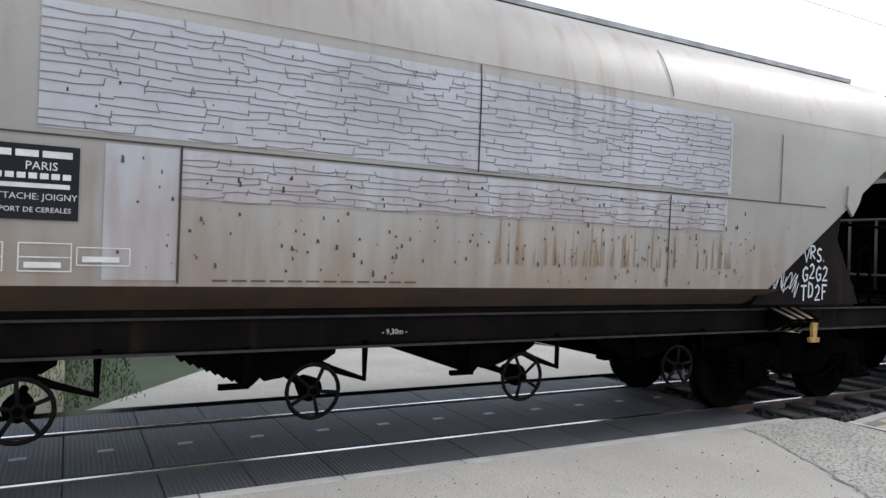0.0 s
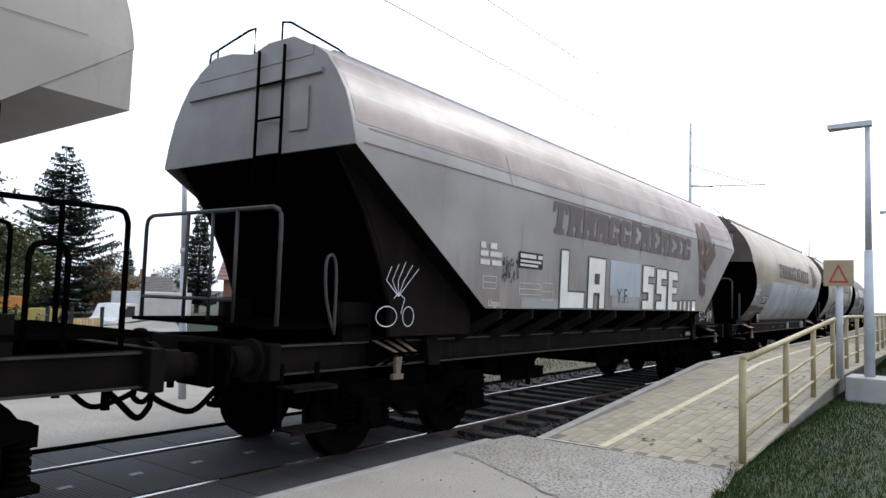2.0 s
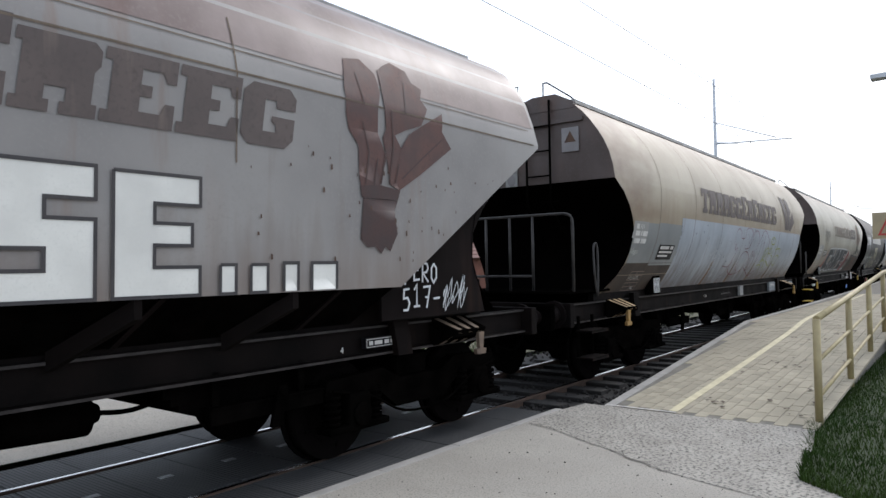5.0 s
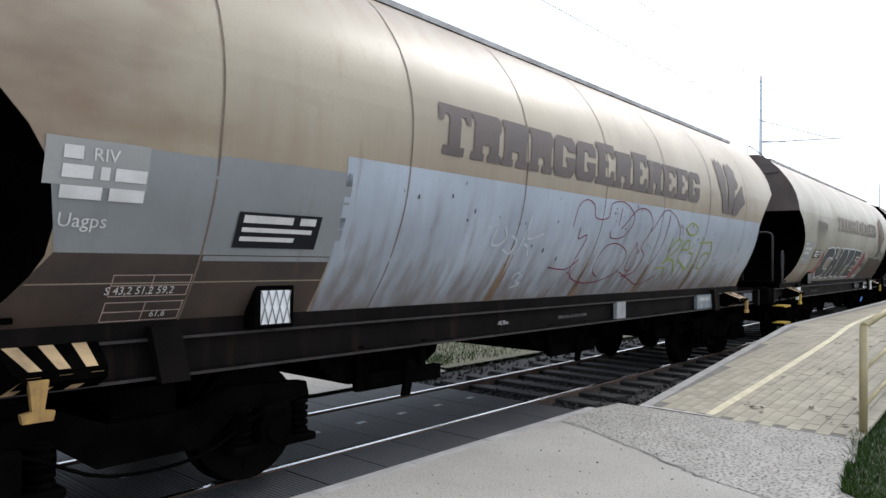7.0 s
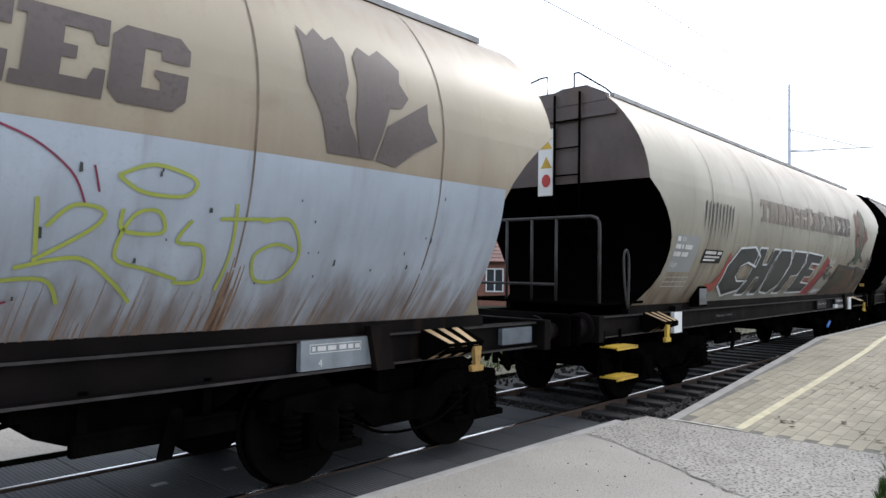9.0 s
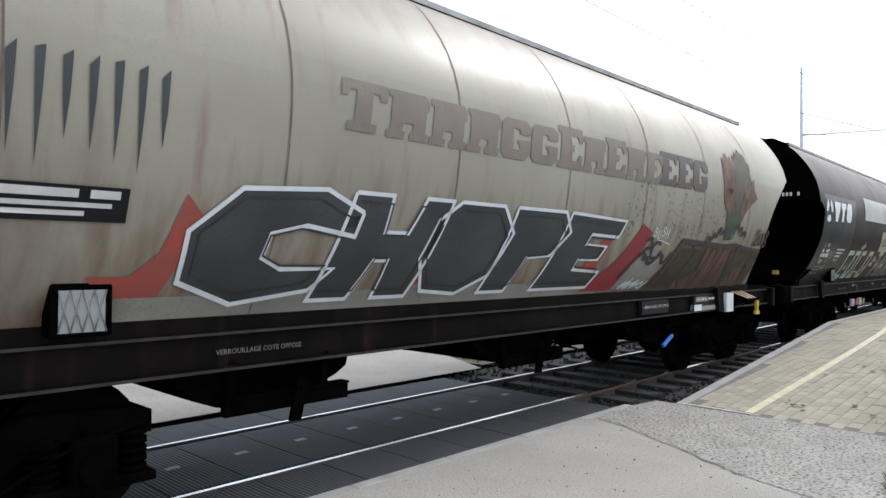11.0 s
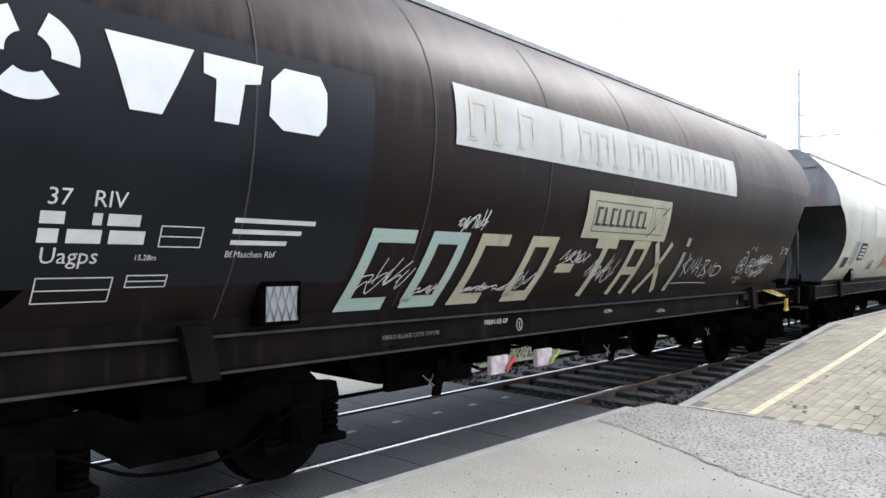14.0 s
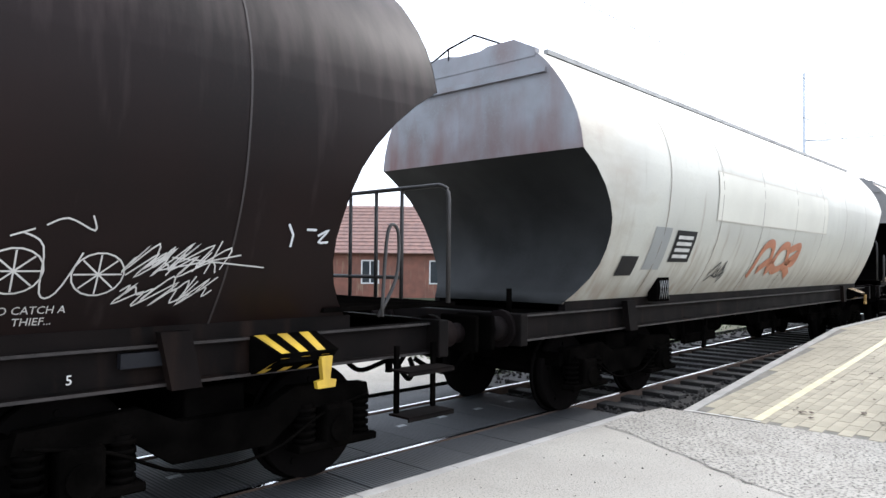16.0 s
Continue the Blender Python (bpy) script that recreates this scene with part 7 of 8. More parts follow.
rows = [[bm.verts.new((l[0] + (r[0] - l[0]) * k / 4, l[1], soil_z(l[0] + (r[0] - l[0]) * k / 4, l[1]) + 0.10)) for k in range(5)] for l, r in zip(left, right)]
for a, b in zip(rows, rows[1:]):
    for k in range(4):
        bm.faces.new((a[k], a[k + 1], b[k + 1], b[k]))
tagged(part("road_far", bm, M_ASPHALT), "pale asphalt road beyond the crossing", "road", kind="structure")

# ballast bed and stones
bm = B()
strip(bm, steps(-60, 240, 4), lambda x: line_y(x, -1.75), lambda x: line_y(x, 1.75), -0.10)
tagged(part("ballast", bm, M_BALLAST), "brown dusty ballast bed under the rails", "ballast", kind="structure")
rng = random.Random(5)
bm = B()
for _ in range(5200):
    x = 7.35 + (rng.random() ** 1.8) * 45
    off = rng.uniform(-1.75, 2.2)
    if 0.55 < abs(off) < 0.82:
        continue
    s = rng.uniform(0.018, 0.045)
    c = Vector((x, line_y(x, off), -0.10 + rng.uniform(0, 0.035)))
    vs = [bm.verts.new(c + Vector((rng.uniform(.7, 1.2) * dx * s, rng.uniform(.7, 1.2) * dy * s, rng.uniform(.6, 1.1) * dz * s))) for dx, dy, dz in ((1, 0, 0), (-1, 0, 0), (0, 1, 0), (0, -1, 0), (0, 0, 1), (0, 0, -1))]
    for i, j, k in ((0, 2, 4), (2, 1, 4), (1, 3, 4), (3, 0, 4), (2, 0, 5), (1, 2, 5), (3, 1, 5), (0, 3, 5)):
        bm.faces.new((vs[i], vs[j], vs[k]))
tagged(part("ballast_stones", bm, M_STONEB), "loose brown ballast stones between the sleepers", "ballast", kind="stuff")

track = thing("railway_track", "straight railway track with polished rail heads on timber sleepers", "railway track", kind="structure")
for s, nm in ((-1, "rail"), (1, "rail")):
    bm = B()
    xs = steps(-60, 240, 3)
    sec = [(-0.07, -0.16), (0.07, -0.16), (0.07, -0.145), (0.012, -0.12), (0.012, -0.04), (0.036, -0.03), (0.036, -0.008), (0.028, -0.002), (-0.028, -0.002), (-0.036, -0.008), (-0.036, -0.03), (-0.012, -0.04), (-0.012, -0.12), (-0.07, -0.145)]
    rings = [[bm.verts.new((x, line_y(x, s * RAIL_GAP + u), z)) for u, z in sec] for x in xs]
    for a, b in zip(rings, rings[1:]):
        for k in range(len(sec)):
            bm.faces.new((a[k], b[k], b[(k + 1) % len(sec)], a[(k + 1) % len(sec)]))
    rail = part("rail", bm, M_RAIL, track, "rusted steel rail")
    bm = B()
    strip(bm, xs, lambda x: line_y(x, s * RAIL_GAP - 0.021), lambda x: line_y(x, s * RAIL_GAP + 0.021), 0.002)
    part("rail_head", bm, M_RAILTOP, rail, "bright polished running surface")

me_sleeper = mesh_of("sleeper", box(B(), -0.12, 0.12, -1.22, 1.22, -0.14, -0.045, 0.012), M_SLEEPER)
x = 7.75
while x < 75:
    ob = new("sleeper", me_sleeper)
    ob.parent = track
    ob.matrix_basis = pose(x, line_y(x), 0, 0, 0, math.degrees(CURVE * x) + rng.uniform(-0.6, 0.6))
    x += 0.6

# rubber crossing panels
crossing = thing("crossing_deck", "black ribbed rubber level crossing panels", "level crossing", kind="structure")


def panel_mesh(y0, y1):
    return mesh_of("rubber_panel", box(B(), -0.300, 0.300, y0, y1, -0.10, 0.0, 0.007), M_RUBBER)


me_in, me_out = panel_mesh(-0.60, 0.60), panel_mesh(-0.30, 0.30)
me_mark = mesh_of("lifting_mark", box(B(), -0.06, 0.06, -0.035, 0.035, 0.0, 0.0025), surface("worn_white_mark", (0.32, 0.33, 0.33), (0.12, 0.12, 0.125), 22, 0.7))
x = -9.0
while x < 7.3:
    for me, off, z in ((me_in, 0.0, -0.006), (me_out, -1.04, -0.004), (me_out, 1.04, -0.004)):
        ob = new("rubber_panel", me)
        ob.parent = crossing
        ob.matrix_basis = pose(x, line_y(x, off), z + rng.uniform(-0.002, 0.002), 0, 0, 0)
        if me is me_in:
            mk = new("lifting_mark", me_mark)
            mk.parent = ob
    x += 0.607

# ---------------------------------------------------------------- ramp and platform
RAMP0, RAMP1, PLAT = 7.75, 15.6, 0.44


def ramp_z(x):
    return PLAT * min(1.0, max(0.0, (x - RAMP0) / (RAMP1 - RAMP0)))


def edge_y(x):
    if x < RAMP1:
        return 3.60 + (line_y(RAMP1, -1.42) - 3.60) * (x - RAMP0) / (RAMP1 - RAMP0)
    return line_y(x, -1.42)


def back_y(x):
    return 1.36 + CURVE * x * x / 2


platform = thing("platform", "paved platform ramp with buff concrete blocks", "platform", kind="structure")
bm = B()
xs = steps(RAMP0, RAMP1, 1.0) + steps(RAMP1, 200, 4)[1:]
strip(bm, xs, back_y, lambda x: edge_y(x) - 0.12, lambda x: ramp_z(x) - 0.006)
rows = [[bm.verts.new((x, f(x), z)) for f, z in ((back_y, ramp_z(x) - 0.006), (back_y, -0.3))] for x in xs]
for a, b in zip(rows, rows[1:]):
    bm.faces.new((a[0], b[0], b[1], a[1]))
part("paving_bed", bm, M_JOINT, platform)
bm = B()
for a, b in zip(xs, xs[1:]):
    n = max(1, round((b - a) / 1.0))
    for k in range(n):
        x0, x1 = a + (b - a) * k / n + 0.004, a + (b - a) * (k + 1) / n - 0.004
        v = [bm.verts.new((x, y(x) + d, zz)) for x in (x0, x1) for y, d in ((edge_y, -0.12), (edge_y, 0.0)) for zz in (-0.2, ramp_z(x) + 0.004)]
        for q in ((0, 1, 3, 2), (4, 6, 7, 5), (0, 4, 5, 1), (2, 3, 7, 6), (0, 2, 6, 4), (1, 5, 7, 3)):
            bm.faces.new([v[i] for i in q])
part("edge_stone", bm, M_KERB, platform, "concrete platform edge stones")

# pavers in running bond
PL, PW = 0.22, 0.135
me_pav = mesh_of("paver", box(B(), -PL / 2 + 0.0025, PL / 2 - 0.0025, -PW / 2 + 0.0025, PW / 2 - 0.0025, -0.04, 0.0, 0.004), M_PAVER)
tilt = math.degrees(math.atan(PLAT / (RAMP1 - RAMP0)))
bulk = B()
count = 0
nrow = 0
y = 1.40
while y < 3.95:
    x = RAMP0 + 0.14 + (PL / 2 if nrow % 2 else 0)
    while x < 30:
        if y + PW / 2 < edge_y(x) - 0.125:
            dz, yaw = rng.uniform(-0.002, 0.003), rng.uniform(-0.8, 0.8)
            if x < 10.6 and y > 1.9 and count < 300:
                ob = new("paver", me_pav)
                ob.parent = platform
                ob.matrix_basis = pose(x, y, ramp_z(x) + dz, 0, -tilt, yaw)
                count += 1
            else:
                zz = ramp_z(x) + dz
                sl = math.tan(radians(tilt)) if x < RAMP1 else 0.0
                p, q = PL / 2 - 0.003, PW / 2 - 0.003
                vs = [bulk.verts.new((x + a * p, y + b * q, zz + a * p * sl - c)) for c in (0, 0.03) for a, b in ((-1, -1), (1, -1), (1, 1), (-1, 1))]
                bulk.faces.new(vs[:4])
                for i in range(4):
                    bulk.faces.new((vs[i], vs[i + 4], vs[(i + 1) % 4 + 4], vs[(i + 1) % 4]))
        x += PL
    y += PW
    nrow += 1
tagged(part("paving", bulk, M_PAVER, platform), kind="stuff")


def ground_line(name, pts, width, mat, label, zf=ramp_z):
    bm = B()
    ps = [Vector((a, b, 0)) for a, b in spline(pts, 6)]
    rows = []
    for i, p in enumerate(ps):
        d = (ps[min(i + 1, len(ps) - 1)] - ps[max(i - 1, 0)]).normalized()
        n = Vector((-d.y, d.x, 0)) * width / 2
        rows.append([bm.verts.new((q.x, q.y, zf(p.x) + 0.006)) for q in (p - n, p + n)])
    for a, b in zip(rows, rows[1:]):
        bm.faces.new((a[0], b[0], b[1], a[1]))
    return tagged(part(name, bm, mat), label, "road marking", kind="structure")


ground_line("platform_line", [(7.85, 2.80), (10.0, 2.82), (13.0, 2.86), (15.2, 2.93), (17.5, 3.10), (21, 3.25), (30, 3.55)], 0.10, M_LINE, "worn yellow safety line along the platform ramp")
ground_line("ramp_foot_line", [(7.80, 3.60), (7.80, 3.2), (7.80, 2.75)], 0.05, surface("white_foot_line", (0.52, 0.49, 0.45), (0.38, 0.36, 0.33), 12, 0.85), "faint white line at the foot of the ramp", lambda x: 0.004)

# crack and patch edge in the asphalt
bm = B()
pts = spline(CRACK[:6], 9)
rows = [[bm.verts.new((a + j, b, 0.007)), bm.verts.new((a + j + rng.uniform(0.008, .034), b, 0.007))] for a, b in pts for j in (rng.uniform(-.05, .05),)]
for a, b in zip(rows, rows[1:]):
    if rng.random() < 0.72:
        bm.faces.new((a[0], b[0], b[1], a[1]))
tagged(part("asphalt_crack", bm, M_JOINT), "irregular dark crack across the old asphalt", "crack", kind="structure")

# ---------------------------------------------------------------- railing of the ramp
railing = thing("handrail_fence", "ochre painted tubular railing beside the ramp", "railing", kind="structure")
POSTS = [8.1, 10.4, 12.6, 14.8] + [16.9 + 2.1 * k for k in range(14)]


def rail_y(x):
    return 1.33 + CURVE * x * x / 2


for x in POSTS:
    bm = B()
    tube(bm, [(x, rail_y(x), ramp_z(x) - 0.1), (x, rail_y(x), ramp_z(x) + 1.06)], 0.038, 10)
    part("post", bm, M_FENCE, railing)
for hgt, r in ((1.06, 0.036), (0.62, 0.022), (0.25, 0.022)):
    bm = B()
    tube(bm, [(x, rail_y(x), ramp_z(x) + hgt) for x in POSTS], r, 8)
    part("rail_tube", bm, M_FENCE, railing)

# ---------------------------------------------------------------- lamps, sign, masts, wires
def street_lamp(x, y, z0, top):
    ob = thing("street_lamp", "grey steel platform lamp post with flat head", "street lamp", pose(x, y, z0), "platform lamps")
    bm = B()
    cyl(bm, (0, 0, 0), (0, 0, top * 0.5), 0.09, 12, 0.075)
    cyl(bm, (0, 0, top * 0.5), (0, 0, top), 0.06, 12, 0.045)
    part("pole", bm, M_GALV, ob)
    bm = B()
    v = [bm.verts.new(p) for p in ((0.09, 0.08, top), (0.09, -0.08, top), (-0.09, -0.08, top), (-0.09, 0.08, top), (0.16, 0.66, top - 0.01), (-0.16, 0.66, top - 0.01),
                                   (0.09, 0.08, top + 0.1), (0.09, -0.08, top + 0.1), (-0.09, -0.08, top + 0.1), (-0.09, 0.08, top + 0.1), (0.16, 0.66, top + 0.07), (-0.16, 0.66, top + 0.07))]
    for q in ((0, 1, 2, 3), (0, 3, 5, 4), (6, 9, 8, 7), (6, 10, 11, 9), (0, 4, 10, 6), (4, 5, 11, 10), (5, 3, 9, 11), (3, 2, 8, 9), (2, 1, 7, 8), (1, 0, 6, 7)):
        bm.faces.new([v[i] for i in q])
    part("lamp_head", bm, M_GALV, ob)
    bm = B()
    box(bm, -0.45, 0.45, -0.35, 0.35, -0.5, 0.02, 0.02)
    part("base_block", bm, M_CONC, ob)
    return ob


for x in (15.6, 29.5, 43.0, 57.0, 71.0, 85.0):
    street_lamp(x, 0.82 + CURVE * x * x / 2, 0.40, 4.75)

sign = thing("warning_sign", "yellow square warning sign with red triangle", "sign", pose(14.6, 1.30, 0.42))
bm = B()
tube(bm, [(0, 0, 0), (0, 0, 1.95)], 0.06, 10)
part("post", bm, M_GALV, sign)
bm = B()
box(bm, -0.085, -0.065, -0.24, 0.24, 1.64, 2.11, 0.006)
board = part("board", bm, surface("faded_yellow_board", (0.36, 0.29, 0.17), (0.29, 0.235, 0.15), 4, 0.6, 0, 0.05), sign, "faded yellow board")
bm = B()
for a, b, c, d in (((0.18, 1.70), (-0.18, 1.70), (-0.12, 1.735), (0.12, 1.735)), ((-0.18, 1.70), (0, 2.04), (0, 1.97), (-0.12, 1.735)), ((0, 2.04), (0.18, 1.70), (0.12, 1.735), (0, 1.97))):
    bm.faces.new([bm.verts.new((-0.089, p[0] * 0.9, p[1])) for p in (a, b, c, d)])
part("triangle", bm, M_RED, board)


pillar = thing("cable_pillar", "short pale grey cable pillar standing in the grass", "cable pillar", pose(12.3, -0.95, -0.03))
bm = B()
box(bm, -0.09, 0.09, -0.07, 0.07, 0, 1.40, 0.012)
part("body", bm, M_GALV, pillar)
bm = B()
box(bm, -0.11, 0.11, -0.09, 0.09, 1.40, 1.45, 0.01)
part("cap", bm, M_CONC, pillar)


def mast(x, y, top, arm_z):
    ob = thing("catenary_mast", "slender grey catenary mast with side arm", "catenary mast", pose(x, y, 0), "catenary masts")
    bm = B()
    cyl(bm, (0, 0, -0.1), (0, 0, top), 0.10, 12, 0.05)
    part("pole", bm, M_GALV, ob)
    bm = B()
    tube(bm, [(0, 0, arm_z), (0.1, line_y(x) - y, arm_z - 0.1)], 0.025)
    tube(bm, [(0, 0, arm_z + 0.9), (0.1, (line_y(x) - y) * 0.8, arm_z)], 0.02)
    part("arm", bm, M_GALV, ob)
    bm = B()
    tube(bm, [(0, 0, arm_z + 0.05), (1.1, -0.6, arm_z + 0.12)], 0.03)
    part("bracket", bm, M_GALV, ob)


mast(29.6, 8.65, 9.3, 6.6)
mast(75.0, 11.5, 9.3, 6.6)
wires = thing("overhead_wires", "thin dark overhead contact wires above the track", "overhead wire", kind="structure")
for off, z0, sag in ((0.0, 5.38, 0.0), (0.05, 6.65, 0.35)):
    bm = B()
    tube(bm, [(x, line_y(x, off), z0 - sag * math.sin(math.pi * ((x + 16) % 45) / 45)) for x in steps(-16, 119, 2.5)], 0.0055, 5)
    part("wire", bm, M_UNDER, wires)

# ---------------------------------------------------------------- plants
def leaf_quads(bm, centre, spread, n, size, rg, flat=0.8):
    for _ in range(n):
        d = Vector((rg.gauss(0, 1), rg.gauss(0, 1), rg.gauss(0, flat)))
        p = Vector(centre) + Vector((d.x * spread, d.y * spread, d.z * spread)) * 0.55
        u = Vector((rg.gauss(0, 1), rg.gauss(0, 1), rg.gauss(0, 0.7))).normalized()
        v = u.cross(Vector((rg.gauss(0, 1), rg.gauss(0, 1), rg.gauss(0, 1)))).normalized()
        s = size * rg.uniform(0.6, 1.3)
        bm.faces.new([bm.verts.new(p + q) for q in (u * s, v * s * 0.5, -u * s, -v * s * 0.5)])


def broadleaf(x, y, z, height, width, mat, seed, label, n=900):
    rg = random.Random(seed)
    ob = thing("tree", label, "tree", pose(x, y, z))
    bm = B()
    cyl(bm, (0, 0, -0.3), (0, 0, height * 0.45), 0.05 * height ** 0.7, 8, 0.03 * height ** 0.7)
    tips = []
    for k in range(14):
        a, h0 = rg.uniform(0, 6.28), height * rg.uniform(0.2, 0.5)
        r, h1 = width * rg.uniform(0.2, 0.48), height * rg.uniform(0.35, 0.93)
        r *= math.sqrt(max(0.15, 1 - ((h1 / height - 0.55) / 0.5) ** 2))
        tip = (r * math.cos(a), r * math.sin(a), h1)
        cyl(bm, (0, 0, h0), tip, 0.012 * height, 5, 0.004 * height)
        tips.append(tip)
    part("trunk", bm, M_BARK, ob)
    bm = B()
    for t in tips:
        for _ in range(3):
            c = (t[0] + rg.gauss(0, width * .10), t[1] + rg.gauss(0, width * .10), t[2] + rg.gauss(0, height * .06))
            leaf_quads(bm, c, width * 0.15, n // 20, 0.12, rg)
    part("crown", bm, mat, ob)
    return ob


def conifer(x, y, z, height, width, seed, label, sparse=0.0):
    rg = random.Random(seed)
    ob = thing("conifer", label, "tree", pose(x, y, z))
    bm = B()
    cyl(bm, (0, 0, -0.3), (0, 0, height), 0.022 * height, 8, 0.01)
    part("trunk", bm, M_BARK, ob)
    bm = B()
    h0 = height * 0.08
    while h0 < height * 0.985:
        u = 1 - h0 / height
        reach = width / 2 * (u ** 0.7) * rg.uniform(0.75, 1.15)
        for k in range(11 if u > 0.15 else 6):
            if rg.random() < sparse:
                continue
            a = rg.uniform(0, 6.28)
            r1 = reach * rg.uniform(0.65, 1.1)
            n = max(3, int(r1 / 0.13))
            for i in range(n):
                f = (i + 0.5) / n
                p = Vector((math.cos(a) * r1 * f, math.sin(a) * r1 * f, h0 - 0.10 * r1 * math.sin(f * 2.6) + 0.16 * r1 * f * f))
                side = Vector((-math.sin(a), math.cos(a), 0))
                wd = 0.16 + 0.30 * r1 * (1 - f) * rg.uniform(.6, 1.2)
                out = Vector((math.cos(a), math.sin(a), 0.12)) * 0.17
                for s in (-1, 1):
                    bm.faces.new([bm.verts.new(q) for q in (p, p + side * s * wd + out * rg.uniform(.4, 1.3) - Vector((0, 0, rg.uniform(0.05, 0.30))), p + out)])
        h0 += height * 0.019 * rg.uniform(0.8, 1.3)
    part("foliage", bm, M_NEEDLE, ob)
    return ob


def far_drop(x, y):
    return -0.045 * max(0.0, y - 9) * min(1.0, max(0.0, (22 - x) / 10))


conifer(20.4, 44.0, -0.6, 11.0, 8.6, 3, "tall dark conifer with drooping layered branches", 0.15)
conifer(31.5, 46.0, 0.0, 8.6, 3.4, 4, "dark conifer behind the brick house")
conifer(49.0, 88.0, -1.0, 8.0, 3.4, 6, "distant slim dark green conifer")
broadleaf(4.6, 24.5, -0.7, 6.6, 5.2, M_LEAF, 11, "dense green broadleaf tree at the roadside", 4600)
broadleaf(7.8, 27.0, -0.8, 6.4, 4.6, M_LEAF, 12, "dense green broadleaf tree at the roadside", 4600)
broadleaf(10.6, 29.5, -0.9, 5.2, 3.6, M_LEAF, 13, "olive green broadleaf tree at the roadside", 3600)
broadleaf(16.6, 42.0, -1.0, 5.2, 4.2, M_LEAF, 17, "green tree beside the conifer", 3000)
broadleaf(23.2, 44.0, -0.8, 4.6, 3.6, M_LEAFB, 14, "small reddish-brown autumn tree", 2600)
broadleaf(2.2, 13.2, -0.3, 3.9, 2.4, M_LEAF, 15, "leafy walnut branch tree beside the pole", 2200)
broadleaf(43.0, 80.0, -1.0, 5.2, 6.0, M_LEAF, 16, "distant round green broadleaf tree", 2000)
broadleaf(58.0, 90.0, -1.0, 6.0, 8.0, M_LEAF, 18, "distant round green broadleaf tree", 2000)


def hedge(x0, x1, y0, y1, height, seed, label, base=0.0):
    rg = random.Random(seed)
    ob = thing("bush", label, "bush", pose((x0 + x1) / 2, (y0 + y1) / 2, base), "bushes beside the grass")
    bm = B()
    for _ in range(26):
        a, b = rg.uniform(-.5, .5) * (x1 - x0), rg.uniform(-.5, .5) * (y1 - y0)
        cyl(bm, (a * .5, b * .5, -.1), (a, b, height * rg.uniform(.4, .8)), 0.03, 5, 0.008)
    part("stems", bm, M_BARK, ob)
    bm = B()
    for _ in range(70):
        c = (rg.uniform(-.5, .5) * (x1 - x0), rg.uniform(-.5, .5) * (y1 - y0), height * (0.12 + 0.8 * math.sqrt(rg.random())) * rg.uniform(.75, 1.1))
        leaf_quads(bm, c, 0.42, 55, 0.075, rg)
    part("leaves", bm, M_LEAF, ob)


hedge(3.0, 8.0, 23.6, 25.4, 1.7, 46, "dark green roadside bush under the trees", -0.8)
hedge(7.5, 12.0, 27.0, 29.0, 1.7, 47, "dark green roadside bush under the trees", -0.95)
hedge(17.5, 23.0, -3.4, -0.9, 2.6, 41, "rough green hedge bush along the grass")
hedge(23.0, 29.0, -3.0, -0.5, 2.5, 42, "rough green hedge bush along the grass")
hedge(29.0, 38.0, -2.6, 0.2, 2.3, 43, "rough green hedge bush along the grass")

# grass bank beside the ramp, and rough grass beyond the rails
def bank_edge(x):
    return float(np.interp(x, [4.2, 5.0, 5.9, 8.1], [-1.3, -0.05, 1.06, 1.36])) + CURVE * x * x / 2


bm = B()
xs = steps(4.2, 5.9, 0.3) + steps(5.9, 6.9, 0.2)[1:] + steps(6.9, 60, 1.5)[1:]
strip(bm, xs, lambda x: -14.0, bank_edge, lambda x: 0.012 if x < 6.75 else -0.02)
tagged(part("grass_bank", bm, M_SOIL), "mown grass bank beside the platform ramp", "grass", kind="structure")
bm = B()
strip(bm, steps(8.6, 120, 3), lambda x: line_y(x, 1.9), lambda x: line_y(x, 9.0), -0.05)
strip(bm, steps(-30, 0.4, 3), lambda x: 7.0, lambda x: 13.0, -0.03)
tagged(part("grass_verge", bm, M_VERGE), "rough grass verge beyond the rails", "grass", kind="structure")


def blades(name, n, region, height, seed, label, wide=0.009):
    rg = random.Random(seed)
    bm = B()
    for _ in range(n):
        x, y, z = region(rg)
        hh = height * rg.uniform(0.4, 1.3)
        a = rg.uniform(0, 6.28)
        dx, dy = math.cos(a) * wide, math.sin(a) * wide
        lx, ly = rg.gauss(0, .4) * hh, rg.gauss(0, .4) * hh
        bm.faces.new([bm.verts.new(p) for p in ((x - dx, y - dy, z), (x + dx, y + dy, z), (x + lx, y + ly, z + hh))])
    tagged(part(name, bm, M_GRASS), label, "grass", kind="stuff")


def near_bank(rg):
    x = 4.2 + 28 * rg.random() ** 2.0
    return x, bank_edge(x) + 0.05 - (rg.random() ** 1.6) * 5.5, 0.0 if x < 6.75 else -0.03


def far_verge(rg):
    x = 8.8 + 30 * rg.random() ** 1.5
    return x, line_y(x, 2.1 + 4 * rg.random()), -0.06


def far_left(rg):
    return rg.uniform(-3, 1.2), rg.uniform(7.2, 12), -0.05


blades("grass", 110000, near_bank, 0.065, 61, "short green grass with a few dry leaves", 0.006)
blades("verge_grass", 12000, far_verge, 0.11, 62, "rough green grass beyond the rails")
blades("left_verge_grass", 4000, far_left, 0.08, 63, "short grass beyond the crossing")

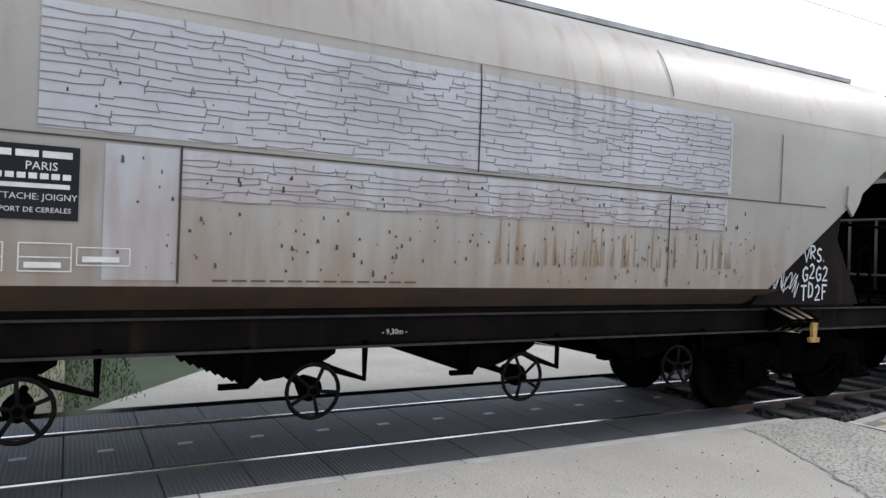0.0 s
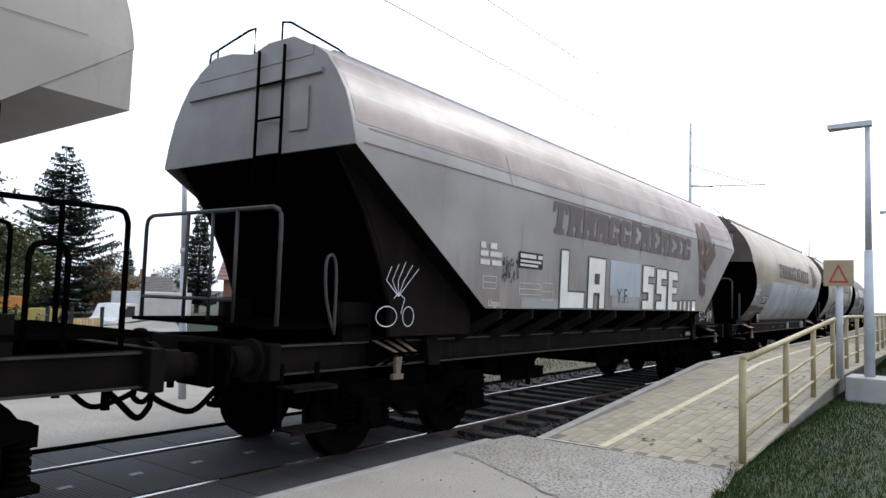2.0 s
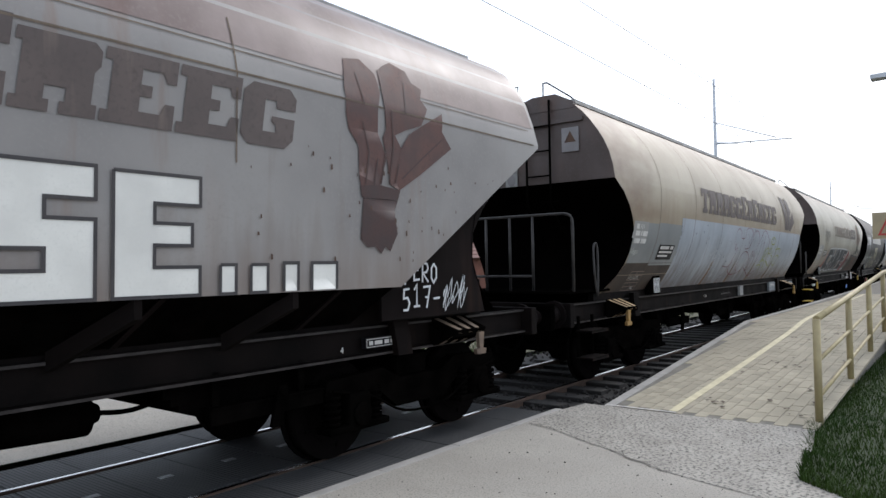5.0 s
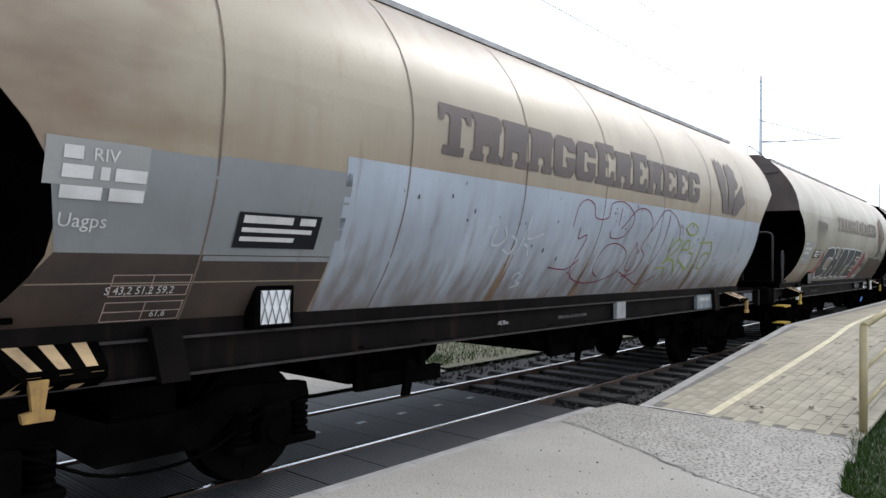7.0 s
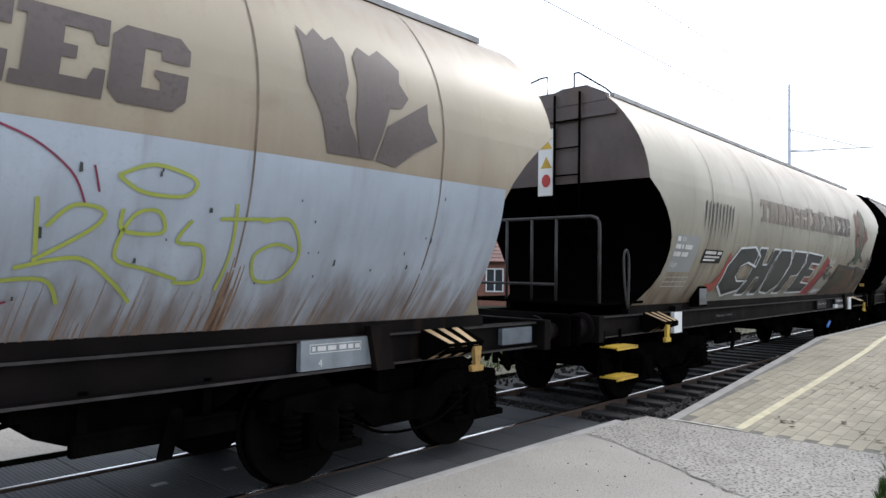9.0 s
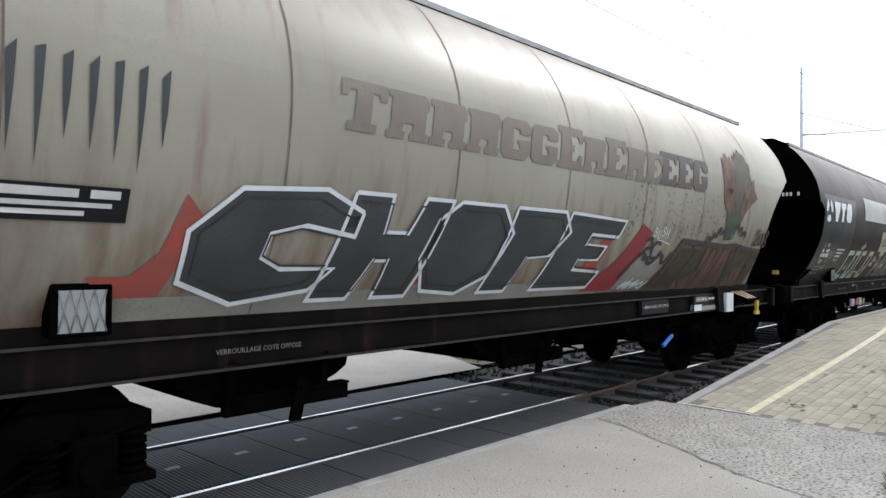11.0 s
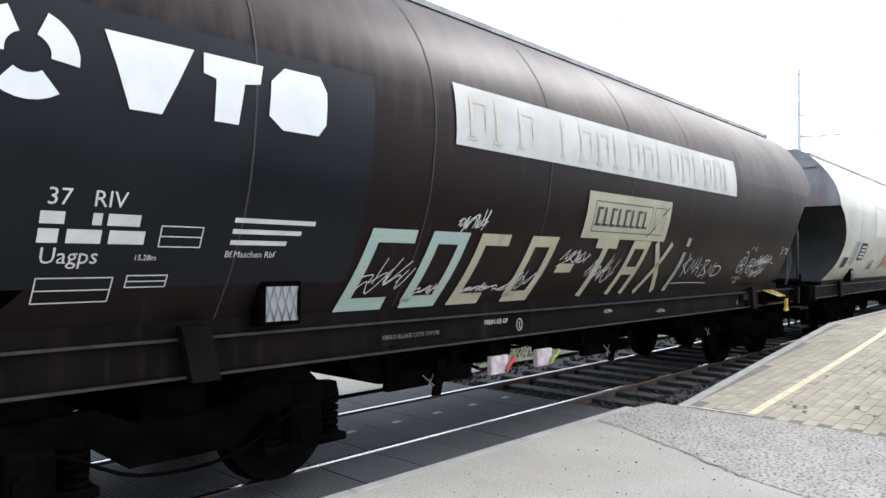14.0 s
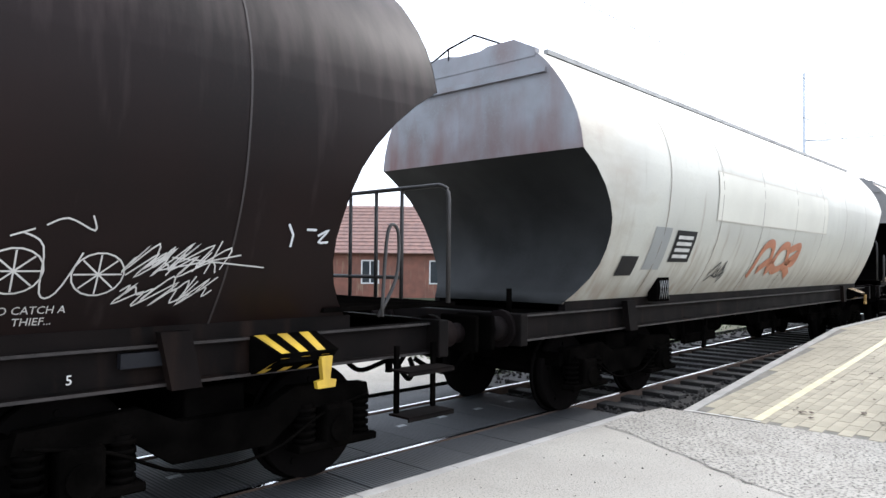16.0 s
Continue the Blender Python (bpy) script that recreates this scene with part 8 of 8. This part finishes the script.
# loose brown leaves on the pavers and clover tufts
rg = random.Random(77)
for k in range(46):
    x, y = 8.2 + 8 * rg.random() ** 1.4, rg.uniform(1.5, 2.7)
    bm = B()
    s = rg.uniform(0.025, 0.055)
    bm.faces.new([bm.verts.new((a * s, b * s, c * s)) for a, b, c in ((1, 0, .1), (.4, .5, .3), (-.5, .55, .1), (-1, 0, .3), (-.4, -.5, .1), (.5, -.5, .35))])
    lf = part("dry_leaf", bm, M_LEAFDRY)
    lf.matrix_basis = pose(x, y, ramp_z(x) + 0.008, rg.uniform(-8, 8), -3, rg.uniform(0, 360))
    tagged(lf, "curled dry brown leaf on the pavers", "leaf", "dry leaves on the ramp")
# pebbles on the coarse asphalt
bm = B()
for _ in range(160):
    x, y = rg.uniform(4.0, 7.7), rg.uniform(1.0, 3.6)
    if x < 5.8 + 0.3 * (3.6 - y) - 1.2 * rg.random():
        continue
    s = rg.uniform(0.004, 0.012)
    v = [bm.verts.new((x + a * s, y + b * s, 0.002 + c * s)) for a, b, c in ((1, 0, 0), (0, 1, 0), (-1, 0, 0), (0, -1, 0), (0, 0, .9))]
    for i in range(4):
        bm.faces.new((v[i], v[(i + 1) % 4], v[4]))
for _ in range(260):
    x, y, s = rg.uniform(-1.5, 5.6), rg.uniform(1.2, 3.85), rg.uniform(0.003, 0.009)
    v = [bm.verts.new((x + a * s, y + b * s, 0.001 + c * s)) for a, b, c in ((1, 0, 0), (0, 1, 0), (-1, 0, 0), (0, -1, 0), (0, 0, .9))]
    for i in range(4):
        bm.faces.new((v[i], v[(i + 1) % 4], v[4]))
tagged(part("grit", bm, M_STONEB), "loose grit on the coarse asphalt", "grit", kind="stuff")

# ---------------------------------------------------------------- beyond the crossing
barrier = thing("crossing_barrier", "lowered red and white level crossing barrier", "barrier", pose(-2.5, 10.8, 0))
for k in range(14):
    bm = B()
    box(bm, 0.6 * k, 0.6 * k + 0.6, -0.03, 0.03, 0.80 + 0.006 * k, 0.93 + 0.006 * k)
    part("arm_section", bm, M_RED if k % 2 else M_WHITE, barrier)
bm = B()
box(bm, -0.5, 0.0, -0.25, 0.25, -0.1, 1.15, 0.03)
part("drive_box", bm, M_GALV, barrier)


def pole(x, y, z, top, r, lean, label, mat=None):
    ob = thing("utility_pole", label, "utility pole", pose(x, y, z, 0, lean, 0))
    bm = B()
    cyl(bm, (0, 0, -0.3), (0, 0, top * 0.5), r, 12, r * 0.85)
    cyl(bm, (0, 0, top * 0.5), (0, 0, top), r * 0.75, 12, r * 0.55)
    part("pole", bm, mat or M_CONC, ob)
    bm = B()
    cyl(bm, (0, 0, top * 0.55), (0, 0, top * 0.57), r * 0.95, 12)
    cyl(bm, (0, 0, top * 0.82), (0, 0, top * 0.84), r * 0.8, 12)
    part("band", bm, M_GALV, ob)
    return ob


p1 = pole(4.25, 13.7, -0.2, 4.4, 0.085, 3.5, "slightly leaning galvanised steel pole", M_GALV)
pole(8.1, 21.5, -0.6, 4.0, 0.10, -1.0, "short concrete pole behind the barrier")
pole(6.55, 9.0, 0, 3.95, 0.06, -3.0, "tall slim grey signal mast", M_GALV)
tp = pole(2.55, 11.3, 0, 6.4, 0.16, 0, "tall light concrete lamp pole")
bm = B()
tube(bm, [(0, 0, 6.3), (0.5, -0.1, 6.32)], 0.03)
box(bm, 0.45, 0.95, -0.2, 0.0, 6.26, 6.38, 0.03)
part("lamp_head", bm, M_GALV, tp)
bm = B()
tube(bm, [(2.55, 11.3, 6.2), (3.3, 12.4, 4.9), (4.4, 13.7, 3.6)], 0.012, 5)
tagged(part("cable", bm, M_UNDER), "thin black cable slung between two poles", "cable")
disc = thing("round_sign", "round grey back of a traffic sign", "sign", pose(3.95, 13.3, -0.2, 0, 0, 15))
bm = B()
tube(bm, [(0, 0, 0), (0, 0, 1.6)], 0.03)
part("post", bm, M_GALV, disc)
bm = B()
cyl(bm, (0, -0.04, 1.36), (0, -0.02, 1.36), 0.27, 24)
part("disc", bm, surface("dull_grey_sign_back", (0.13, 0.14, 0.155), (0.10, 0.11, 0.12), 4, 0.5, 0.2, 0.05), disc)

fence = thing("wooden_fence", "low weathered wooden rail fence", "fence", pose(7.6, 23.0, -0.6, 0, 0, 25))
for k in range(7):
    bm = B()
    box(bm, 0.75 * k - 0.04, 0.75 * k + 0.04, -0.04, 0.04, -0.2, 0.85)
    part("post", bm, M_SLEEPER, fence)
for z in (0.25, 0.5, 0.74):
    bm = B()
    box(bm, -0.1, 4.7, -0.07, -0.045, z, z + 0.09)
    part("slat", bm, M_SLEEPER, fence)
gate = thing("yard_gate", "open wooden yard gate with orange barrier", "gate", pose(14.0, 30.5, -0.8, 0, 0, 10))
for x in (0, 1.1, 2.6, 3.6):
    bm = B()
    box(bm, x - 0.06, x + 0.06, -0.06, 0.06, -0.3, 1.5)
    part("post", bm, M_SLEEPER, gate)
for x in range(9):
    bm = B()
    box(bm, 1.2 + 0.15 * x, 1.32 + 0.15 * x, -0.02, 0.02, 0.1, 1.0)
    part("board", bm, M_ORANGE, gate)

truck = thing("tipper_truck", "olive-yellow tipper truck with orange load, pulling away", "truck", pose(13.2, 39.5, -1.75))
bm = B()
prism(bm, [(0.2, 0.9), (4.6, 0.9), (5.0, 2.1), (0.0, 2.1)], -1.1, 1.1)
part("tipper_body", bm, surface("olive_yellow_paint", (0.33, 0.27, 0.07), (0.26, 0.21, 0.06), 2, 0.6, 0, 0.05, 40, (0.15, 0.1, 0.05), 0.3), truck)
for k in range(5):
    bm = B()
    box(bm, 0.3 + 0.95 * k, 0.4 + 0.95 * k, -1.16, -1.09, 0.92, 2.08)
    part("stake", bm, M_GREYPATCH, truck)
bm = B()
box(bm, 0.4, 3.2, -0.9, 0.9, 2.1, 2.75, 0.04)
part("superstructure", bm, surface("orange_machine_paint", (0.42, 0.17, 0.03), (0.34, 0.14, 0.03), 2, 0.6), truck)
TRUCK_WHEELS = []
for x in (0.9, 2.0, 3.9):
    for y in (-0.9, 0.9):
        bm = B()
        cyl(bm, (0, -0.15, 0), (0, 0.15, 0), 0.45, 20)
        wheel = part("wheel", bm, M_UNDER, truck)
        TRUCK_WHEELS.append((wheel, x, y))
        bm = B()
        cyl(bm, (0, -0.16, 0), (0, 0.16, 0), 0.22, 12)
        part("hub", bm, M_GREYPATCH, wheel)
bm = B()
box(bm, 0.1, 4.8, -0.6, 0.6, 0.55, 0.9)
part("chassis", bm, M_UNDER, truck)

van = thing("box_van", "white delivery van with pale grey box body", "van", pose(19.3, 36.5, -1.35, 0, 0, 20))
bm = B()
prism(bm, [(0.0, 0.45), (0.0, 1.15), (0.45, 1.35), (0.85, 2.05), (1.9, 2.1), (1.9, 0.45)], -0.95, 0.95)
part("cab", bm, M_WHITE, van)
bm = B()
prism(bm, [(0.55, 1.35), (0.92, 1.95), (1.5, 1.95), (1.5, 1.35)], -0.965, -0.945)
part("window", bm, M_GLASS, van)
bm = B()
box(bm, 1.95, 6.2, -1.1, 1.1, 0.75, 2.75, 0.03)
part("box_body", bm, surface("pale_grey_tarpaulin", (0.46, 0.46, 0.45), (0.40, 0.40, 0.39), 2, 0.6), van)
for x in (0.8, 5.0):
    bm = B()
    cyl(bm, (x, -0.98, 0.36), (x, -0.72, 0.36), 0.36, 20)
    part("wheel", bm, M_UNDER, van)


def cottage(x, y, z, lx, ly, eave, ridge, wall, roof, label, wins, yaw=0.0, name="house", tiles=True):
    ob = thing(name, label, "house", pose(x, y, z, 0, 0, yaw))
    bm = B()
    prism(bm, [(0, -0.5), (lx, -0.5), (lx, eave), (0, eave)], 0, ly)
    v = [bm.verts.new(p) for p in ((0, 0, eave), (0, ly, eave), (0, ly / 2, ridge - 0.1))]
    bm.faces.new(v)
    v = [bm.verts.new(p) for p in ((lx, 0, eave), (lx, ly / 2, ridge - 0.1), (lx, ly, eave))]
    bm.faces.new(v)
    part("wall", bm, wall, ob)
    rf = None
    for s in (0, 1):
        bm = B()
        y0, y1 = (-0.35, ly / 2) if s == 0 else (ly + 0.35, ly / 2)
        ze = eave - 0.35 * (ridge - eave) / (ly / 2)
        n = 14
        prev = None
        for k in range(n + 1):
            yk, zk = y0 + (y1 - y0) * k / n, ze + (ridge - ze) * k / n
            low_e = [bm.verts.new((xx, yk, zk + 0.02)) for xx in (-0.3, lx + 0.3)]
            up_e = [bm.verts.new((xx, yk, zk + 0.06)) for xx in (-0.3, lx + 0.3)] if k < n else None
            if prev:
                bm.faces.new((prev[0], prev[1], low_e[1], low_e[0]))
            if up_e:
                bm.faces.new((low_e[0], low_e[1], up_e[1], up_e[0]))
            prev = up_e
        rf = part("roof", bm, roof, ob)
    bm = B()
    box(bm, lx * 0.6, lx * 0.6 + 0.5, ly * 0.45, ly * 0.45 + 0.5, ridge - 0.3, ridge + 0.7)
    part("chimney", bm, M_BRICK, rf)
    for wx, wz, ww, wh in wins:
        bm = B()
        for a, b, c, d in ((wx - .06, wx, wz - .06, wz + wh + .06), (wx + ww, wx + ww + .06, wz - .06, wz + wh + .06), (wx, wx + ww, wz - .06, wz), (wx, wx + ww, wz + wh, wz + wh + .06), (wx + ww / 2 - .03, wx + ww / 2 + .03, wz, wz + wh)):
            box(bm, a, b, -0.05, 0.03, c, d)
        win = part("window", bm, M_WHITE, ob)
        bm = B()
        box(bm, wx, wx + ww, -0.02, -0.004, wz, wz + wh)
        part("pane", bm, M_GLASS, win)
    return ob


M_BRICKW = surface("old_brick_wall", (0.23, 0.095, 0.065), (0.16, 0.075, 0.055), 2.2, 0.9, 0, 0.5, 25, (0.40, 0.33, 0.22), 0.35)
_nt = M_BRICKW.node_tree
_bt = _nt.nodes.new("ShaderNodeTexBrick")
_tc = _nt.nodes.new("ShaderNodeTexCoord")
_mp = _nt.nodes.new("ShaderNodeMapping")
_mp.inputs["Rotation"].default_value = (radians(90), 0, 0)
_nt.links.new(_tc.outputs["Object"], _mp.inputs[0])
_nt.links.new(_mp.outputs[0], _bt.inputs["Vector"])
_bt.inputs["Scale"].default_value = 2.0
_bp = _nt.nodes.new("ShaderNodeBump")
_bp.invert = True
_nt.links.new(_bt.outputs["Fac"], _bp.inputs["Height"])
_nt.links.new(_bp.outputs[0], _nt.nodes["Principled BSDF"].inputs["Normal"])
M_RENDERED = surface("pale_house_render", (0.58, 0.55, 0.50), (0.50, 0.48, 0.44), 1.5, 0.9, 0, 0.1)
M_GREYROOF = surface("grey_brown_roof", (0.14, 0.12, 0.11), (0.10, 0.09, 0.085), 3, 0.85, 0, 0.3, 25)
cottage(21.7, 29.2, -0.1, 16.0, 8.0, 2.45, 5.0, M_BRICKW, M_TILE, "low old brick house with brown tiled roof", ((2.0, 0.75, 0.8, 1.1), (5.5, 0.75, 0.8, 1.1), (9.0, 0.75, 0.8, 1.1)), -46)
cottage(31.0, 60.0, -1.4, 6.0, 7.0, 2.2, 4.1, M_RENDERED, M_GREYROOF, "pale rendered cottage with grey roof", ((1.0, 0.8, 0.8, 1.1), (3.6, 0.8, 0.8, 1.1)), -25)
cottage(39.0, 66.0, -1.4, 7.0, 7.0, 1.9, 3.9, M_RENDERED, M_GREYROOF, "white rendered house with grey roof", ((1.5, 0.7, 0.8, 1.0), (4.4, 0.7, 0.8, 1.0)), 15)
cottage(41.0, -1.0, 0.0, 12.0, 8.0, 3.2, 5.9, M_RENDERED, M_GREYROOF, "grey-roofed house beyond the hedge", ((2.0, 1.0, 0.9, 1.2), (6.0, 1.0, 0.9, 1.2)), -90)



# ---------------------------------------------------------------- keys
def driven(t):
    """How far the tipper truck has gone at t."""
    u = max(0.0, t - 6.7)
    return u * u if u < 3.0 else 9.0 + 6.0 * (u - 3.0)


def motions():
    for w in WAGONS:
        w.key()
    for w in WAGONS[:6]:
        w.key_wheels()
    for w in WAGONS[6:]:
        for ws, x in w.wheels:
            ws.matrix_basis = pose(x, 0, 0.44)
    # the tipper stands until 6.7 s and then pulls away along the far road
    times = [0.0] + [6.7 + 0.1 * k for k in range(93)] + [16.0]
    walk(truck, [(t, pose(13.2 - driven(t), 39.5, -1.75)) for t in times])
    for wheel, x, y in TRUCK_WHEELS:
        walk(wheel, [(t, pose(x, y, 0.45, 0, -math.degrees(driven(t) / 0.45), 0)) for t in times])


motions()
